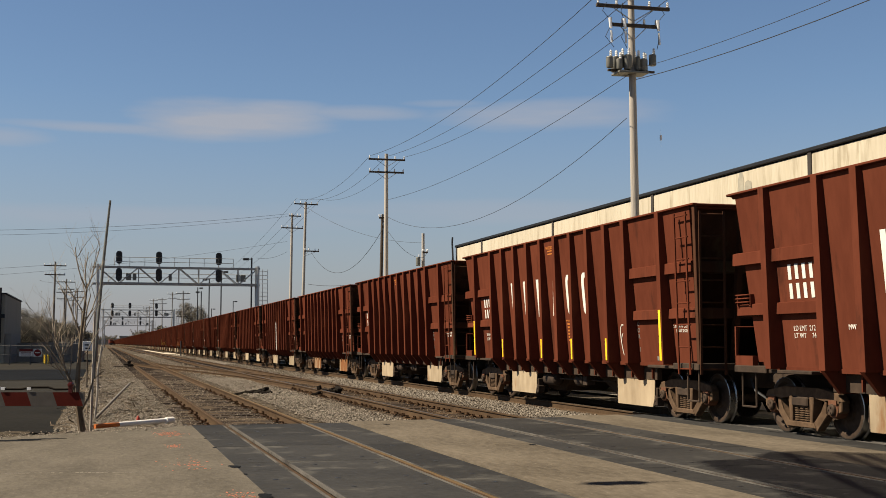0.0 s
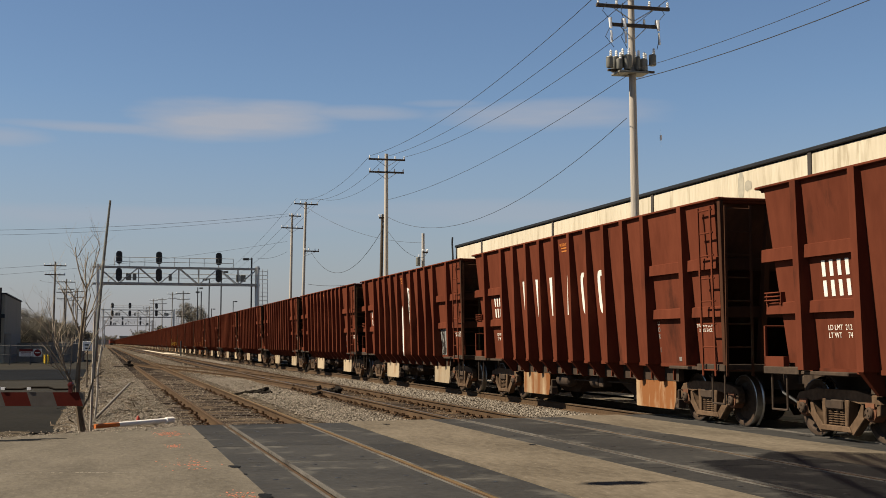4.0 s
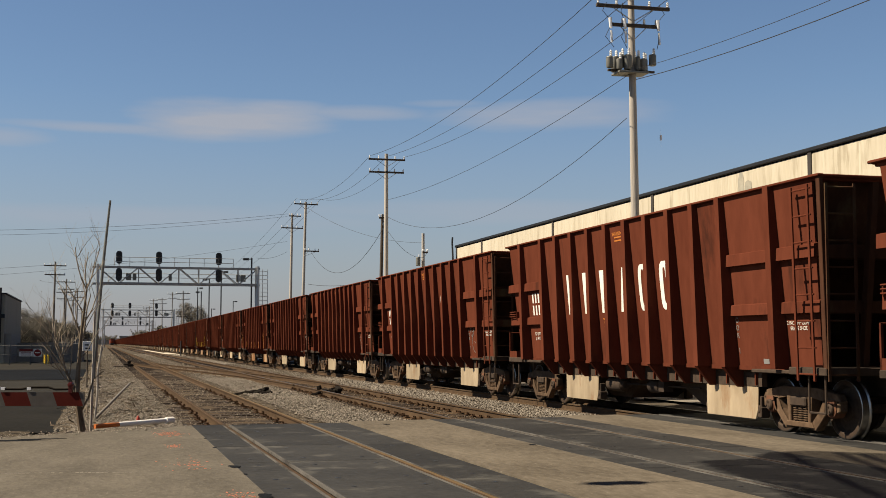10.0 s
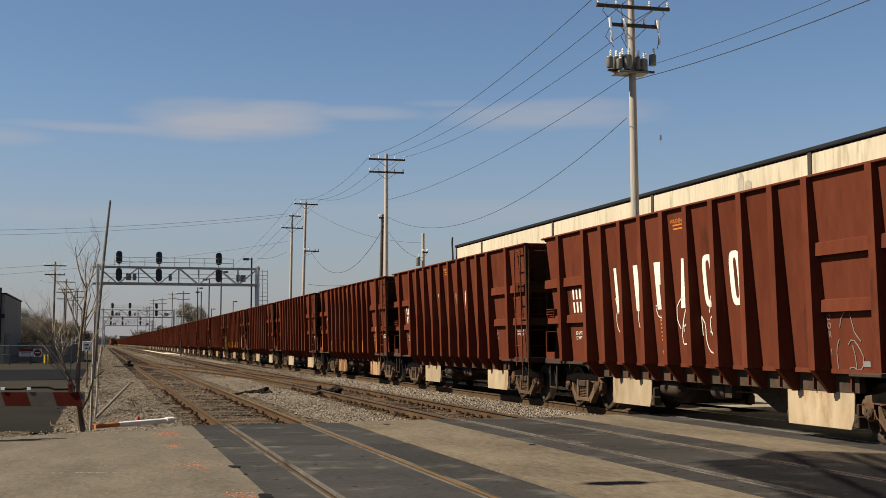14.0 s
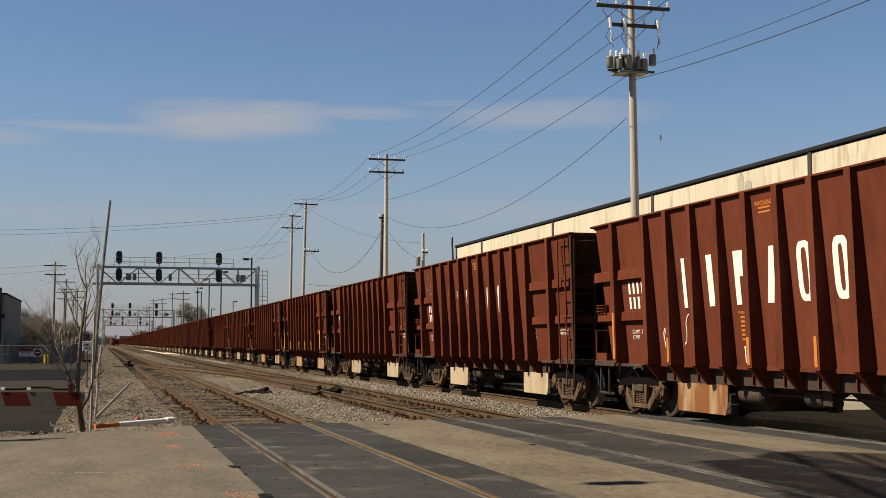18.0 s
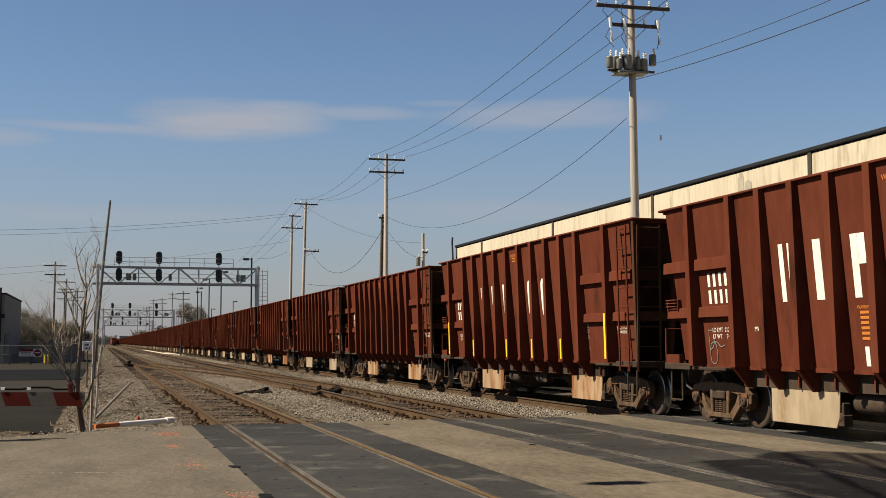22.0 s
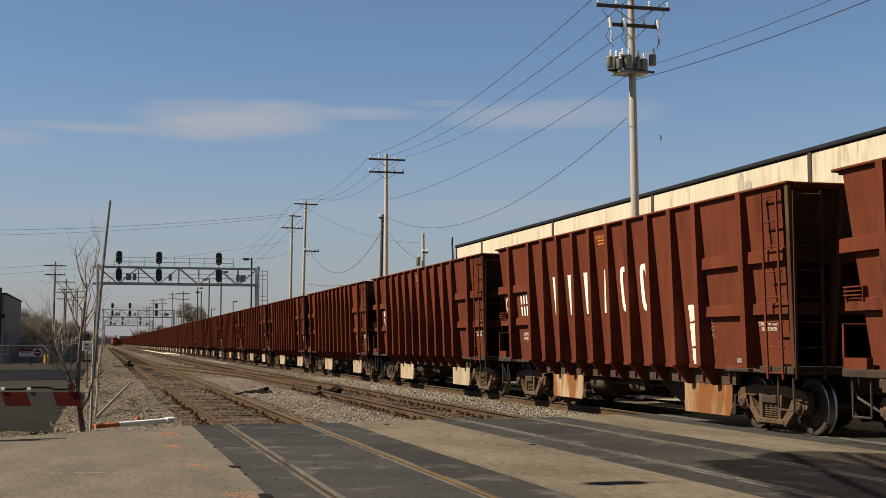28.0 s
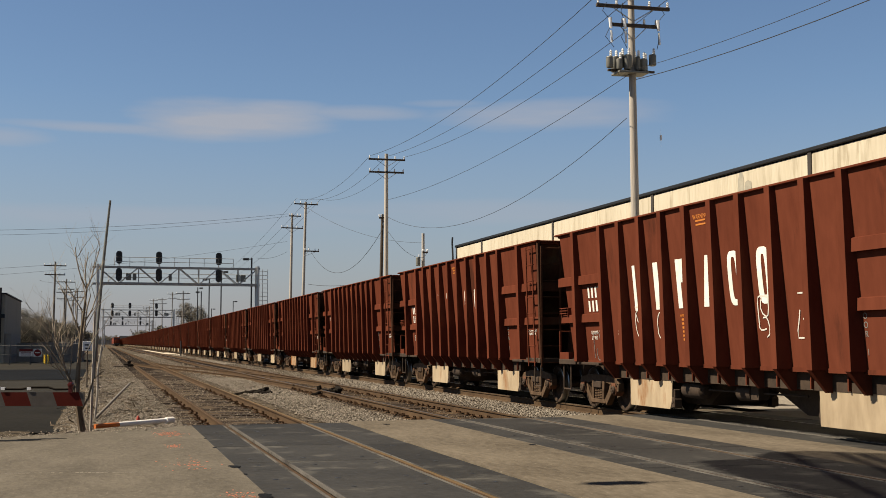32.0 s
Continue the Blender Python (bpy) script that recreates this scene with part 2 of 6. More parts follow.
M_RAIL = mat("rusty_rail", (0.040, 0.0245, 0.0135), (0.088, 0.057, 0.033), 0.85, grain=12, stains=1.2, bump=0.2, spec=0.08)
M_PLATEIRON = mat("rusty_tie_plate", (0.032, 0.017, 0.009), (0.075, 0.042, 0.021), 0.85, grain=12, stains=1.2, bump=0.2, spec=0.08)
M_RAILTOP = mat("railhead", (0.0832, 0.0693, 0.0554), (0.139, 0.122, 0.101), 0.4, metal=0.5, grain=8, bump=0.05, stretch=(4, 0.3, 1))
M_RUSTHEAD = mat("yellow_rust_railhead", (0.09, 0.059, 0.0277), (0.139, 0.0918, 0.0429), 0.7, grain=8, bump=0.05, stretch=(4, 0.3, 1), spec=0.1)
M_TIE = mat("creosote_tie", (0.0174, 0.0125, 0.009), (0.0554, 0.0395, 0.0277), 0.9, grain=10, stains=2.0, bump=0.5, stretch=(0.25, 3, 2), vary=0.25, spec=0.15)
M_POLE = mat("weathered_pole", (0.26, 0.232, 0.20), (0.47, 0.43, 0.38), 0.9, grain=9, stains=1.0, bump=0.5, stretch=(5, 5, 0.18), spec=0.1)
M_DARKWOOD = mat("dark_wood", (0.0485, 0.0381, 0.0312), (0.0972, 0.0762, 0.059), 0.9, grain=9, stains=1.0, bump=0.4, stretch=(4, 4, 0.3), spec=0.2)
M_FARPOLE = mat("sun_bleached_wood", (0.12, 0.105, 0.09), (0.21, 0.19, 0.165), 0.9, grain=9, stains=1.0, bump=0.3, stretch=(4, 4, 0.3), spec=0.1)
M_GALV = mat("galvanised_steel", (0.291, 0.291, 0.291), (0.416, 0.416, 0.409), 0.45, metal=0.75, grain=10, stains=2.0, bump=0.08)
M_TRUSS = mat("weathered_truss_steel", (0.24, 0.235, 0.225), (0.36, 0.355, 0.34), 0.6, grain=10, stains=1.5, bump=0.08, spec=0.2)
M_FENCE = mat("dull_fence_steel", (0.0762, 0.0762, 0.0728), (0.125, 0.125, 0.118), 0.7, grain=10, stains=2.0, bump=0.05, spec=0.2)
M_GREYCAN = mat("grey_enamel", (0.104, 0.104, 0.09), (0.167, 0.163, 0.142), 0.5, grain=4, stains=2, bump=0.05)
M_PORCELAIN = mat("porcelain", (0.60, 0.60, 0.60), (0.78, 0.78, 0.77), 0.25, grain=4, bump=0.0)
M_BLACK = mat("black_enamel", (0.00832, 0.00832, 0.009), (0.0194, 0.0194, 0.0194), 0.5, grain=6, bump=0.06)
M_WIRE = mat("cable", (0.0125, 0.0125, 0.0125), (0.0243, 0.0243, 0.0243), 0.6, grain=6, bump=0.0)
M_CREAM = mat("cream_sheet_metal", (0.40, 0.35, 0.26), (0.52, 0.465, 0.36), 0.65, grain=3, stains=0.5, bump=0.05, stretch=(1, 2.2, 0.3), spots=(0.33, 0.285, 0.205), spot_scale=1.3, spot_cut=0.60, spec=0.15)
M_STAIN = mat("weather_stain", (0.23, 0.215, 0.175), (0.36, 0.33, 0.26), 0.8, grain=5, stains=1.5, bump=0.05, spec=0.1)
M_ROOF = mat("dark_roof_edge", (0.00832, 0.009, 0.0111), (0.0194, 0.0208, 0.0236), 0.6, grain=6, bump=0.1, spec=0.2)
M_JOINT = mat("dark_joint", (0.02, 0.016, 0.012), (0.04, 0.032, 0.025), 0.7, grain=6, bump=0.1)
M_BARK = mat("sapling_bark", (0.07, 0.052, 0.036), (0.17, 0.135, 0.098), 0.9, grain=20, stains=5, bump=0.3, stretch=(1, 1, 0.3), spec=0.1)
M_TWIG = mat("dry_twigs", (0.095, 0.084, 0.066), (0.17, 0.152, 0.122), 0.9, grain=10, stains=0.5, bump=0.0, spec=0.05)
M_BUD = mat("spring_buds", (0.111, 0.104, 0.0347), (0.187, 0.174, 0.0624), 0.8, grain=3, stains=0.5, bump=0.0, spec=0.2)
M_LEAF = mat("evergreen_leaves", (0.0208, 0.0312, 0.0125), (0.0485, 0.0624, 0.0243), 0.7, grain=3, stains=0.5, bump=0.0, spec=0.2)
M_RED = mat("signal_red", (0.12, 0.008, 0.005), (0.18, 0.014, 0.008), 0.5, grain=5, bump=0.05, spec=0.2)
M_STRIPERED = mat("faded_red_stripe", (0.06, 0.007, 0.004), (0.085, 0.011, 0.006), 0.7, grain=5, stains=2, bump=0.05, spec=0.1)
M_STRIPEWHITE = mat("faded_white_stripe", (0.07, 0.062, 0.055), (0.105, 0.095, 0.085), 0.7, grain=5, stains=2, bump=0.05, spec=0.1)
M_PVC = mat("white_pipe", (0.72, 0.70, 0.66), (0.82, 0.80, 0.76), 0.4, grain=3, bump=0.04)
M_PIPEORANGE = mat("orange_pipe", (0.429, 0.111, 0.0208), (0.52, 0.152, 0.0347), 0.5, grain=4, bump=0.04)
M_SPRAY = mat("orange_spray_on_concrete", (0.30, 0.10, 0.055), (0.40, 0.13, 0.065), 0.85, grain=18, stains=6, bump=0.2)
M_WALK = mat("bright_walkway", (0.42, 0.37, 0.29), (0.52, 0.47, 0.38), 0.9, grain=9, stains=0.3, bump=0.2, spec=0.05)
M_YARDWALL = mat("tan_rendered_wall", (0.22, 0.20, 0.16), (0.29, 0.265, 0.215), 0.85, grain=5, stains=0.4, bump=0.15, spec=0.1)
M_LAMPRED = mat("dark_red_lens", (0.05, 0.004, 0.003), (0.085, 0.007, 0.005), 0.4, grain=5, bump=0.02, spec=0.3)
M_MARKRED = mat("faded_marker_red", (0.34, 0.04, 0.02), (0.45, 0.06, 0.03), 0.6, grain=6, bump=0.05)
M_RUSTPLATE = mat("rusted_cream_plate", (0.21, 0.13, 0.068), (0.37, 0.275, 0.175), 0.75, grain=3, stains=1.2, bump=0.15, vary=0.1, spots=(0.17, 0.068, 0.024), spot_scale=0.9, spot_cut=0.50, stretch=(1, 1.5, 0.35), spec=0.1)
M_SMEAR = mat("black_soot_smear", (0.014, 0.010, 0.008), (0.032, 0.020, 0.014), 0.7, grain=6, stains=2, bump=0.05, spec=0.15)
M_PALETWIG = mat("pale_dry_twigs", (0.13, 0.105, 0.078), (0.30, 0.25, 0.195), 0.9, grain=12, stains=3, bump=0.1, spec=0.08)
M_GREYWALL = mat("grey_rendered_wall", (0.20, 0.18, 0.155), (0.26, 0.238, 0.205), 0.85, grain=5, stains=0.4, bump=0.15, spec=0.2)
M_DARKGLASS = mat("dark_opening", (0.0103, 0.0103, 0.0111), (0.0208, 0.0208, 0.0208), 0.3, grain=4, bump=0.0)
M_LOCO = mat("orange_locomotive_paint", (0.12, 0.026, 0.0125), (0.155, 0.036, 0.017), 0.5, grain=4, stains=1, bump=0.04, spec=0.1)

# ---- ground, road and tracks ----
TRACK_A, TRACK_B, TRACK_C = 2.90, 7.42, 11.80      # track centres


def rust_dusted(m, amounts):
    """Brown rust dust on a material along the tracks: (track centre, half width, amount) each."""
    nt = m.node_tree
    N, L = nt.nodes.new, nt.links.new
    co, sep, nz = N("ShaderNodeTexCoord"), N("ShaderNodeSeparateXYZ"), N("ShaderNodeTexNoise")
    L(co.outputs["Object"], sep.inputs[0])
    L(co.outputs["Object"], nz.inputs["Vector"])
    nz.inputs["Scale"].default_value, nz.inputs["Detail"].default_value = 0.9, 6.0
    total = None
    for c, half, amount in amounts:
        off, dist, mr = N("ShaderNodeMath"), N("ShaderNodeMath"), N("ShaderNodeMapRange")
        off.operation, dist.operation = "SUBTRACT", "ABSOLUTE"
        L(sep.outputs[0], off.inputs[0])
        off.inputs[1].default_value = c
        L(off.outputs[0], dist.inputs[0])
        L(dist.outputs[0], mr.inputs["Value"])
        for key, v in (("From Min", half * 0.75), ("From Max", half * 1.35), ("To Min", amount), ("To Max", 0.0)):
            mr.inputs[key].default_value = v
        if total is None:
            total = mr.outputs[0]
        else:
            add = N("ShaderNodeMath")
            L(total, add.inputs[0])
            L(mr.outputs[0], add.inputs[1])
            total = add.outputs[0]
    patch, mul, mx = N("ShaderNodeMapRange"), N("ShaderNodeMath"), N("ShaderNodeMix")
    L(nz.outputs["Fac"], patch.inputs["Value"])
    for key, v in (("From Min", 0.36), ("From Max", 0.60), ("To Min", 0.45), ("To Max", 1.0)):
        patch.inputs[key].default_value = v
    mul.operation, mul.use_clamp = "MULTIPLY", True
    L(total, mul.inputs[0])
    L(patch.outputs[0], mul.inputs[1])
    mx.data_type = "RGBA"
    b = nt.nodes["Principled BSDF"]
    L(mul.outputs[0], mx.inputs["Factor"])
    L(b.inputs["Base Color"].links[0].from_socket, mx.inputs["A"])
    mx.inputs["B"].default_value = (0.088, 0.052, 0.026, 1)
    L(mx.outputs["Result"], b.inputs["Base Color"])


for m_, am in ((M_BALLAST, 0.7), (M_STONE, 0.7)):
    rust_dusted(m_, ((TRACK_A, 1.2, 0.55 * am), (TRACK_B, 1.25, 1.2 * am), (TRACK_C, 1.3, 0.9 * am)))
ROAD_EDGE = [(-60, 14.5), (-12, 18.0), (-6, 18.9), (-1.5, 20.7), (-0.3, 21.6), (1.55, 22.8), (3.9, 23.1), (6.8, 23.5), (9.1, 23.9), (14, 24.2), (60, 26.5)]


def edge_y(x):
    for (x0, y0), (x1, y1) in zip(ROAD_EDGE, ROAD_EDGE[1:]):
        if x0 <= x <= x1:
            return y0 + (y1 - y0) * (x - x0) / (x1 - x0)
    return 20.0


def sheet(name, x0, x1, y0, y1, z, material, label, category, nx=1, ny=1, rough=0.0, kind="structure"):
    bm = bmesh.new()
    grid = [[bm.verts.new((x0 + (x1 - x0) * i / nx, y0 + (y1 - y0) * j / ny, z + rough * noise.noise(((x0 + (x1 - x0) * i / nx) * 1.7, (y0 + (y1 - y0) * j / ny) * 1.7, 3.1)))) for j in range(ny + 1)] for i in range(nx + 1)]
    for i in range(nx):
        for j in range(ny):
            bm.faces.new((grid[i][j], grid[i + 1][j], grid[i + 1][j + 1], grid[i][j + 1]))
    return solid(name, bm, material, label, category, kind=kind)


def build_ground():
    sheet("ground", -3000, 3000, -3000, 4000, -0.36, M_DIRT, "flat dusty brown ground reaching the horizon", "ground")
    sheet("ballast_bed", -1.2, 15.2, 20.0, 80.0, -0.19, M_BALLAST, "grey crushed stone ballast under the tracks", "ballast", 60, 200, 0.05)
    sheet("ballast_bed", -1.2, 15.2, 80.0, 1400.0, -0.19, M_BALLAST, "grey crushed stone ballast under the distant tracks", "ballast")
    sheet("ground_verge", -60.0, -1.2, 12.0, 23.4, -0.10, M_DIRT, "trampled dirt verge strewn with gravel beside the road", "ground", 160, 40, 0.05)
    sheet("ground_verge", -0.85, -0.1, 21.5, 110.0, -0.112, M_DIRT, "rough dirt shoulder between the yard and the ballast", "ground", 10, 260, 0.05)
    sheet("ground_lot", -60.0, -0.7, 42.0, 57.0, -0.14, M_LOT, "worn grey asphalt yard", "pavement")
    sheet("ground_lot", -60.0, -0.7, 57.0, 79.0, -0.12, M_ASPHALT, "strip of newer dark asphalt across the yard", "pavement")
    sheet("ground_lot", -60.0, -0.7, 79.0, 190.0, -0.14, M_LOT, "far worn asphalt yard behind the fence", "pavement")
    sheet("ground_lot", -60.0, -0.7, 23.4, 42.0, -0.12, M_STREET, "worn dark asphalt side street", "pavement")
    sheet("ground_lot", 15.2, 200.0, 26.0, 260.0, -0.12, M_PALE, "pale gravel yard along the warehouse", "ground")
    # pale paved walkways between the far tracks
    for x0, x1, y0, y1, m in ((8.55, 9.75, 157, 300, M_WALK), (10.0, 10.7, 168, 215, M_WALK), (8.5, 9.9, 95, 126, M_PALE)):
        bm = bmesh.new()
        box(bm, x0, x1, y0, y1, -0.35, -0.12)
        solid("walkway", bm, m, "pale concrete walkway between the tracks", "walkway", kind="structure")


def road_piece(x0, x1, y0, label):
    bm = bmesh.new()
    xs = sorted({x0, x1, *[x for x, _ in ROAD_EDGE if x0 < x < x1]})
    poly = [(x0, y0), (x1, y0)] + [(x, edge_y(x)) for x in reversed(xs)]
    prism(bm, poly, "z", -0.34, 0.0)
    return solid("road", bm, M_GREYCONCRETE if x1 < 2 else M_CONCRETE, label, "road", kind="structure")


PANEL_LEN = 2.44


def build_crossing():
    road_piece(-60, 1.57, -8, "worn pale concrete road with stains and cracks")
    road_piece(4.45, 6.12, -8, "worn pale concrete road strip between two tracks")
    road_piece(8.90, 10.30, -8, "worn pale concrete road strip beside the train")
    road_piece(13.25, 60, -8, "worn pale concrete road beyond the train")
    bed = bmesh.new()
    for c in (TRACK_A, TRACK_B, TRACK_C):
        box(bed, c - 1.46 if c != TRACK_A else 1.57, c + 1.49, -8, 22.6, -0.34, -0.085)
    solid("crossing_bed", bed, M_ASPHALT, "dark bedding in the flangeways beside the rails", "crossing", kind="structure")
    # rubber panels: field, gauge, field
    for c, y_end, lo in ((TRACK_A, 22.9, 1.57), (TRACK_B, 23.45, 6.12), (TRACK_C, 23.9, 10.30)):
        top = thing("crossing_panels", "dark rubber level crossing panels with bolt holes set round the rails", "crossing panel", pose(0, 0, 0), "crossing panels", "structure")
        spans = ((lo, c - 0.80), (c - 0.635, c + 0.635), (c + 0.80, c + 1.49))
        for x0, x1 in spans:
            bm = bmesh.new()
            w = x1 - x0
            box(bm, -w / 2, w / 2, -PANEL_LEN / 2 + 0.006, PANEL_LEN / 2 - 0.006, -0.084, 0.0)
            softened(bm, 0.008)
            me = mesh_of("panel", bm, M_PANEL)
            bolt = bmesh.new()
            lathe(bolt, [(0.035, 0.001), (0.03, 0.004), (0.012, 0.0045)], seg=8)
            bme = mesh_of("bolt", bolt, M_BLACK)
            y = y_end - PANEL_LEN / 2
            while y > -6:
                p = piece("panel", me, top, pose((x0 + x1) / 2, y, random.uniform(-0.004, 0.003)))
                for fx in ((-0.3, 0.3) if w > 1 else (0.0,)):
                    for fy in (-0.32, 0.32):
                        if y > 8 and c != TRACK_C:
                            piece("bolt", bme, p, pose(fx * w, fy * PANEL_LEN, 0.0))
                y -= PANEL_LEN
        # pale worn edge strips along the flangeways
        for s in (-1, 1):
            for off in (0.655, 0.785):
                bm = bmesh.new()
                box(bm, c + s * off - 0.014, c + s * off + 0.014, -6, y_end - 0.1, -0.03, 0.004)
                part("edge_strip", bm, M_EDGE, top, "pale worn edge strip beside the rail")
    # orange survey spray: clouds of small dots that thin outwards
    rnd = random.Random(5)
    for x, y, r, n in ((1.08, 20.8, 0.22, 150), (1.02, 18.3, 0.10, 40), (1.05, 15.55, 0.22, 60), (1.3, 12.18, 0.16, 70)):
        bm = bmesh.new()
        for _ in range(n):
            cx, cy, q = x + rnd.gauss(0, r * 0.55), y + rnd.gauss(0, r * 1.5), rnd.uniform(0.006, 0.02)
            prism(bm, [(cx + q * rnd.uniform(0.5, 1) * math.cos(a), cy + 2 * q * rnd.uniform(0.5, 1) * math.sin(a)) for a in [i * math.pi / 3 for i in range(6)]], "z", 0.0005, 0.0025)
        solid("spray_mark", bm, M_SPRAY, "faint orange survey spray mark on the concrete", "paint mark", "spray marks", "stuff")
    # pale scratch across the concrete
    bm = bmesh.new()
    for i in range(40):
        f = i / 40.0
        if rnd.random() < 0.8:
            x, y, q = -1.3 + 1.8 * f, 15.06 - 0.33 * f + rnd.uniform(-0.01, 0.01), rnd.uniform(0.012, 0.035)
            prism(bm, [(x, y - q), (x + 0.04, y - q), (x + 0.04, y + q), (x, y + q)], "z", 0.0005, 0.002)
    solid("scratch", bm, M_PALE, "pale scratch across the worn concrete", "scratch", kind="stuff")


RAIL_PROFILE = [(-0.07, -0.18), (0.07, -0.18), (0.07, -0.165), (0.012, -0.14), (0.010, -0.045), (0.036, -0.03), (0.036, -0.004), (0.028, 0.0), (-0.028, 0.0), (-0.036, -0.004), (-0.036, -0.03), (-0.010, -0.045), (-0.012, -0.14), (-0.07, -0.165)]


def rail_mesh(path):
    """A rail swept along (x, y) points; the head's faces take the second material."""
    bm = bmesh.new()
    rings = []
    for x, y in path:
        rings.append([bm.verts.new((x + p, y, q)) for p, q in RAIL_PROFILE])
    n = len(RAIL_PROFILE)
    for a, b in zip(rings, rings[1:]):
        for i in range(n):
            j = (i + 1) % n
            f = bm.faces.new((a[i], a[j], b[j], b[i]))
            f.material_index = 1 if i == 7 else 0
    bm.faces.new(rings[0][::-1])
    bm.faces.new(rings[-1])
    return bm


def s_curve(u):
    return u * u * (3 - 2 * u)


def build_tracks():
    rnd = random.Random(11)
    tie = bmesh.new()
    box(tie, -1.3, 1.3, -0.115, 0.115, -0.34, -0.174)
    softened(tie, 0.012)
    tie_me = mesh_of("tie", tie, M_TIE)
    plate = bmesh.new()
    box(plate, -0.17, 0.17, -0.1, 0.1, -0.166, -0.152)
    for sx in (-1, 1):
        for sy in (-0.06, 0.06):
            box(plate, sx * 0.1 - 0.016, sx * 0.1 + 0.016, sy - 0.016, sy + 0.016, -0.153, -0.115)
    plate_me = mesh_of("tie_plate", plate, M_PLATEIRON)
    for c, head, name in ((TRACK_A, M_RUSTHEAD, "yellow-rusted seldom used"), (TRACK_B, M_RAILTOP, "rust-brown"), (TRACK_C, M_RAILTOP, "shiny-topped busy")):
        top = thing("railway_track", name + " railway track on wooden ties in grey ballast", "railway track", pose(0, 0, 0), "railway tracks", "structure")
        for s in (-1, 1):
            bm = rail_mesh([(c + s * 0.753, -8), (c + s * 0.753, 24.5), (c + s * 0.753, 60), (c + s * 0.753, 1400)])
            part("rail", bm, [M_RAIL, M_RAIL if c == TRACK_A and s < 0 else head], top)
        y = 24.3
        k = 0
        while y < 78:
            t = piece("tie", tie_me, top, pose(c + rnd.uniform(-0.06, 0.06), y + rnd.uniform(-0.04, 0.04), rnd.uniform(-0.015, 0.008), 0, 0, rnd.uniform(-1.5, 1.5)))
            if y < 45 and c != TRACK_C:
                for s in (-1, 1):
                    piece("tie_plate", plate_me, t, pose(s * 0.753, 0, 0.012))
            y += 0.52
        bm = bmesh.new()
        while y < 420:
            box(bm, c - 1.3, c + 1.3, y - 0.115, y + 0.115, -0.34, -0.165)
            y += 0.52
        part("far_ties", bm, M_TIE, top)["kind"] = "stuff"
    # crossover between the two nearer tracks
    top = thing("crossover_track", "rusty curved crossover rails joining two tracks", "railway track", pose(0, 0, 0), "railway tracks", "structure")
    for s in (-1, 1):
        bm = rail_mesh([(TRACK_B + s * 0.753 + (TRACK_A - TRACK_B) * s_curve(i / 24.0), 42 + 60 * i / 24.0) for i in range(1, 24)])
        part("rail", bm, [M_RAIL, M_RAIL], top)
    for i in range(1, 40):
        u = i / 40.0
        piece("tie", tie_me, top, pose(TRACK_B + (TRACK_A - TRACK_B) * s_curve(u), 42 + 60 * u, -0.006))


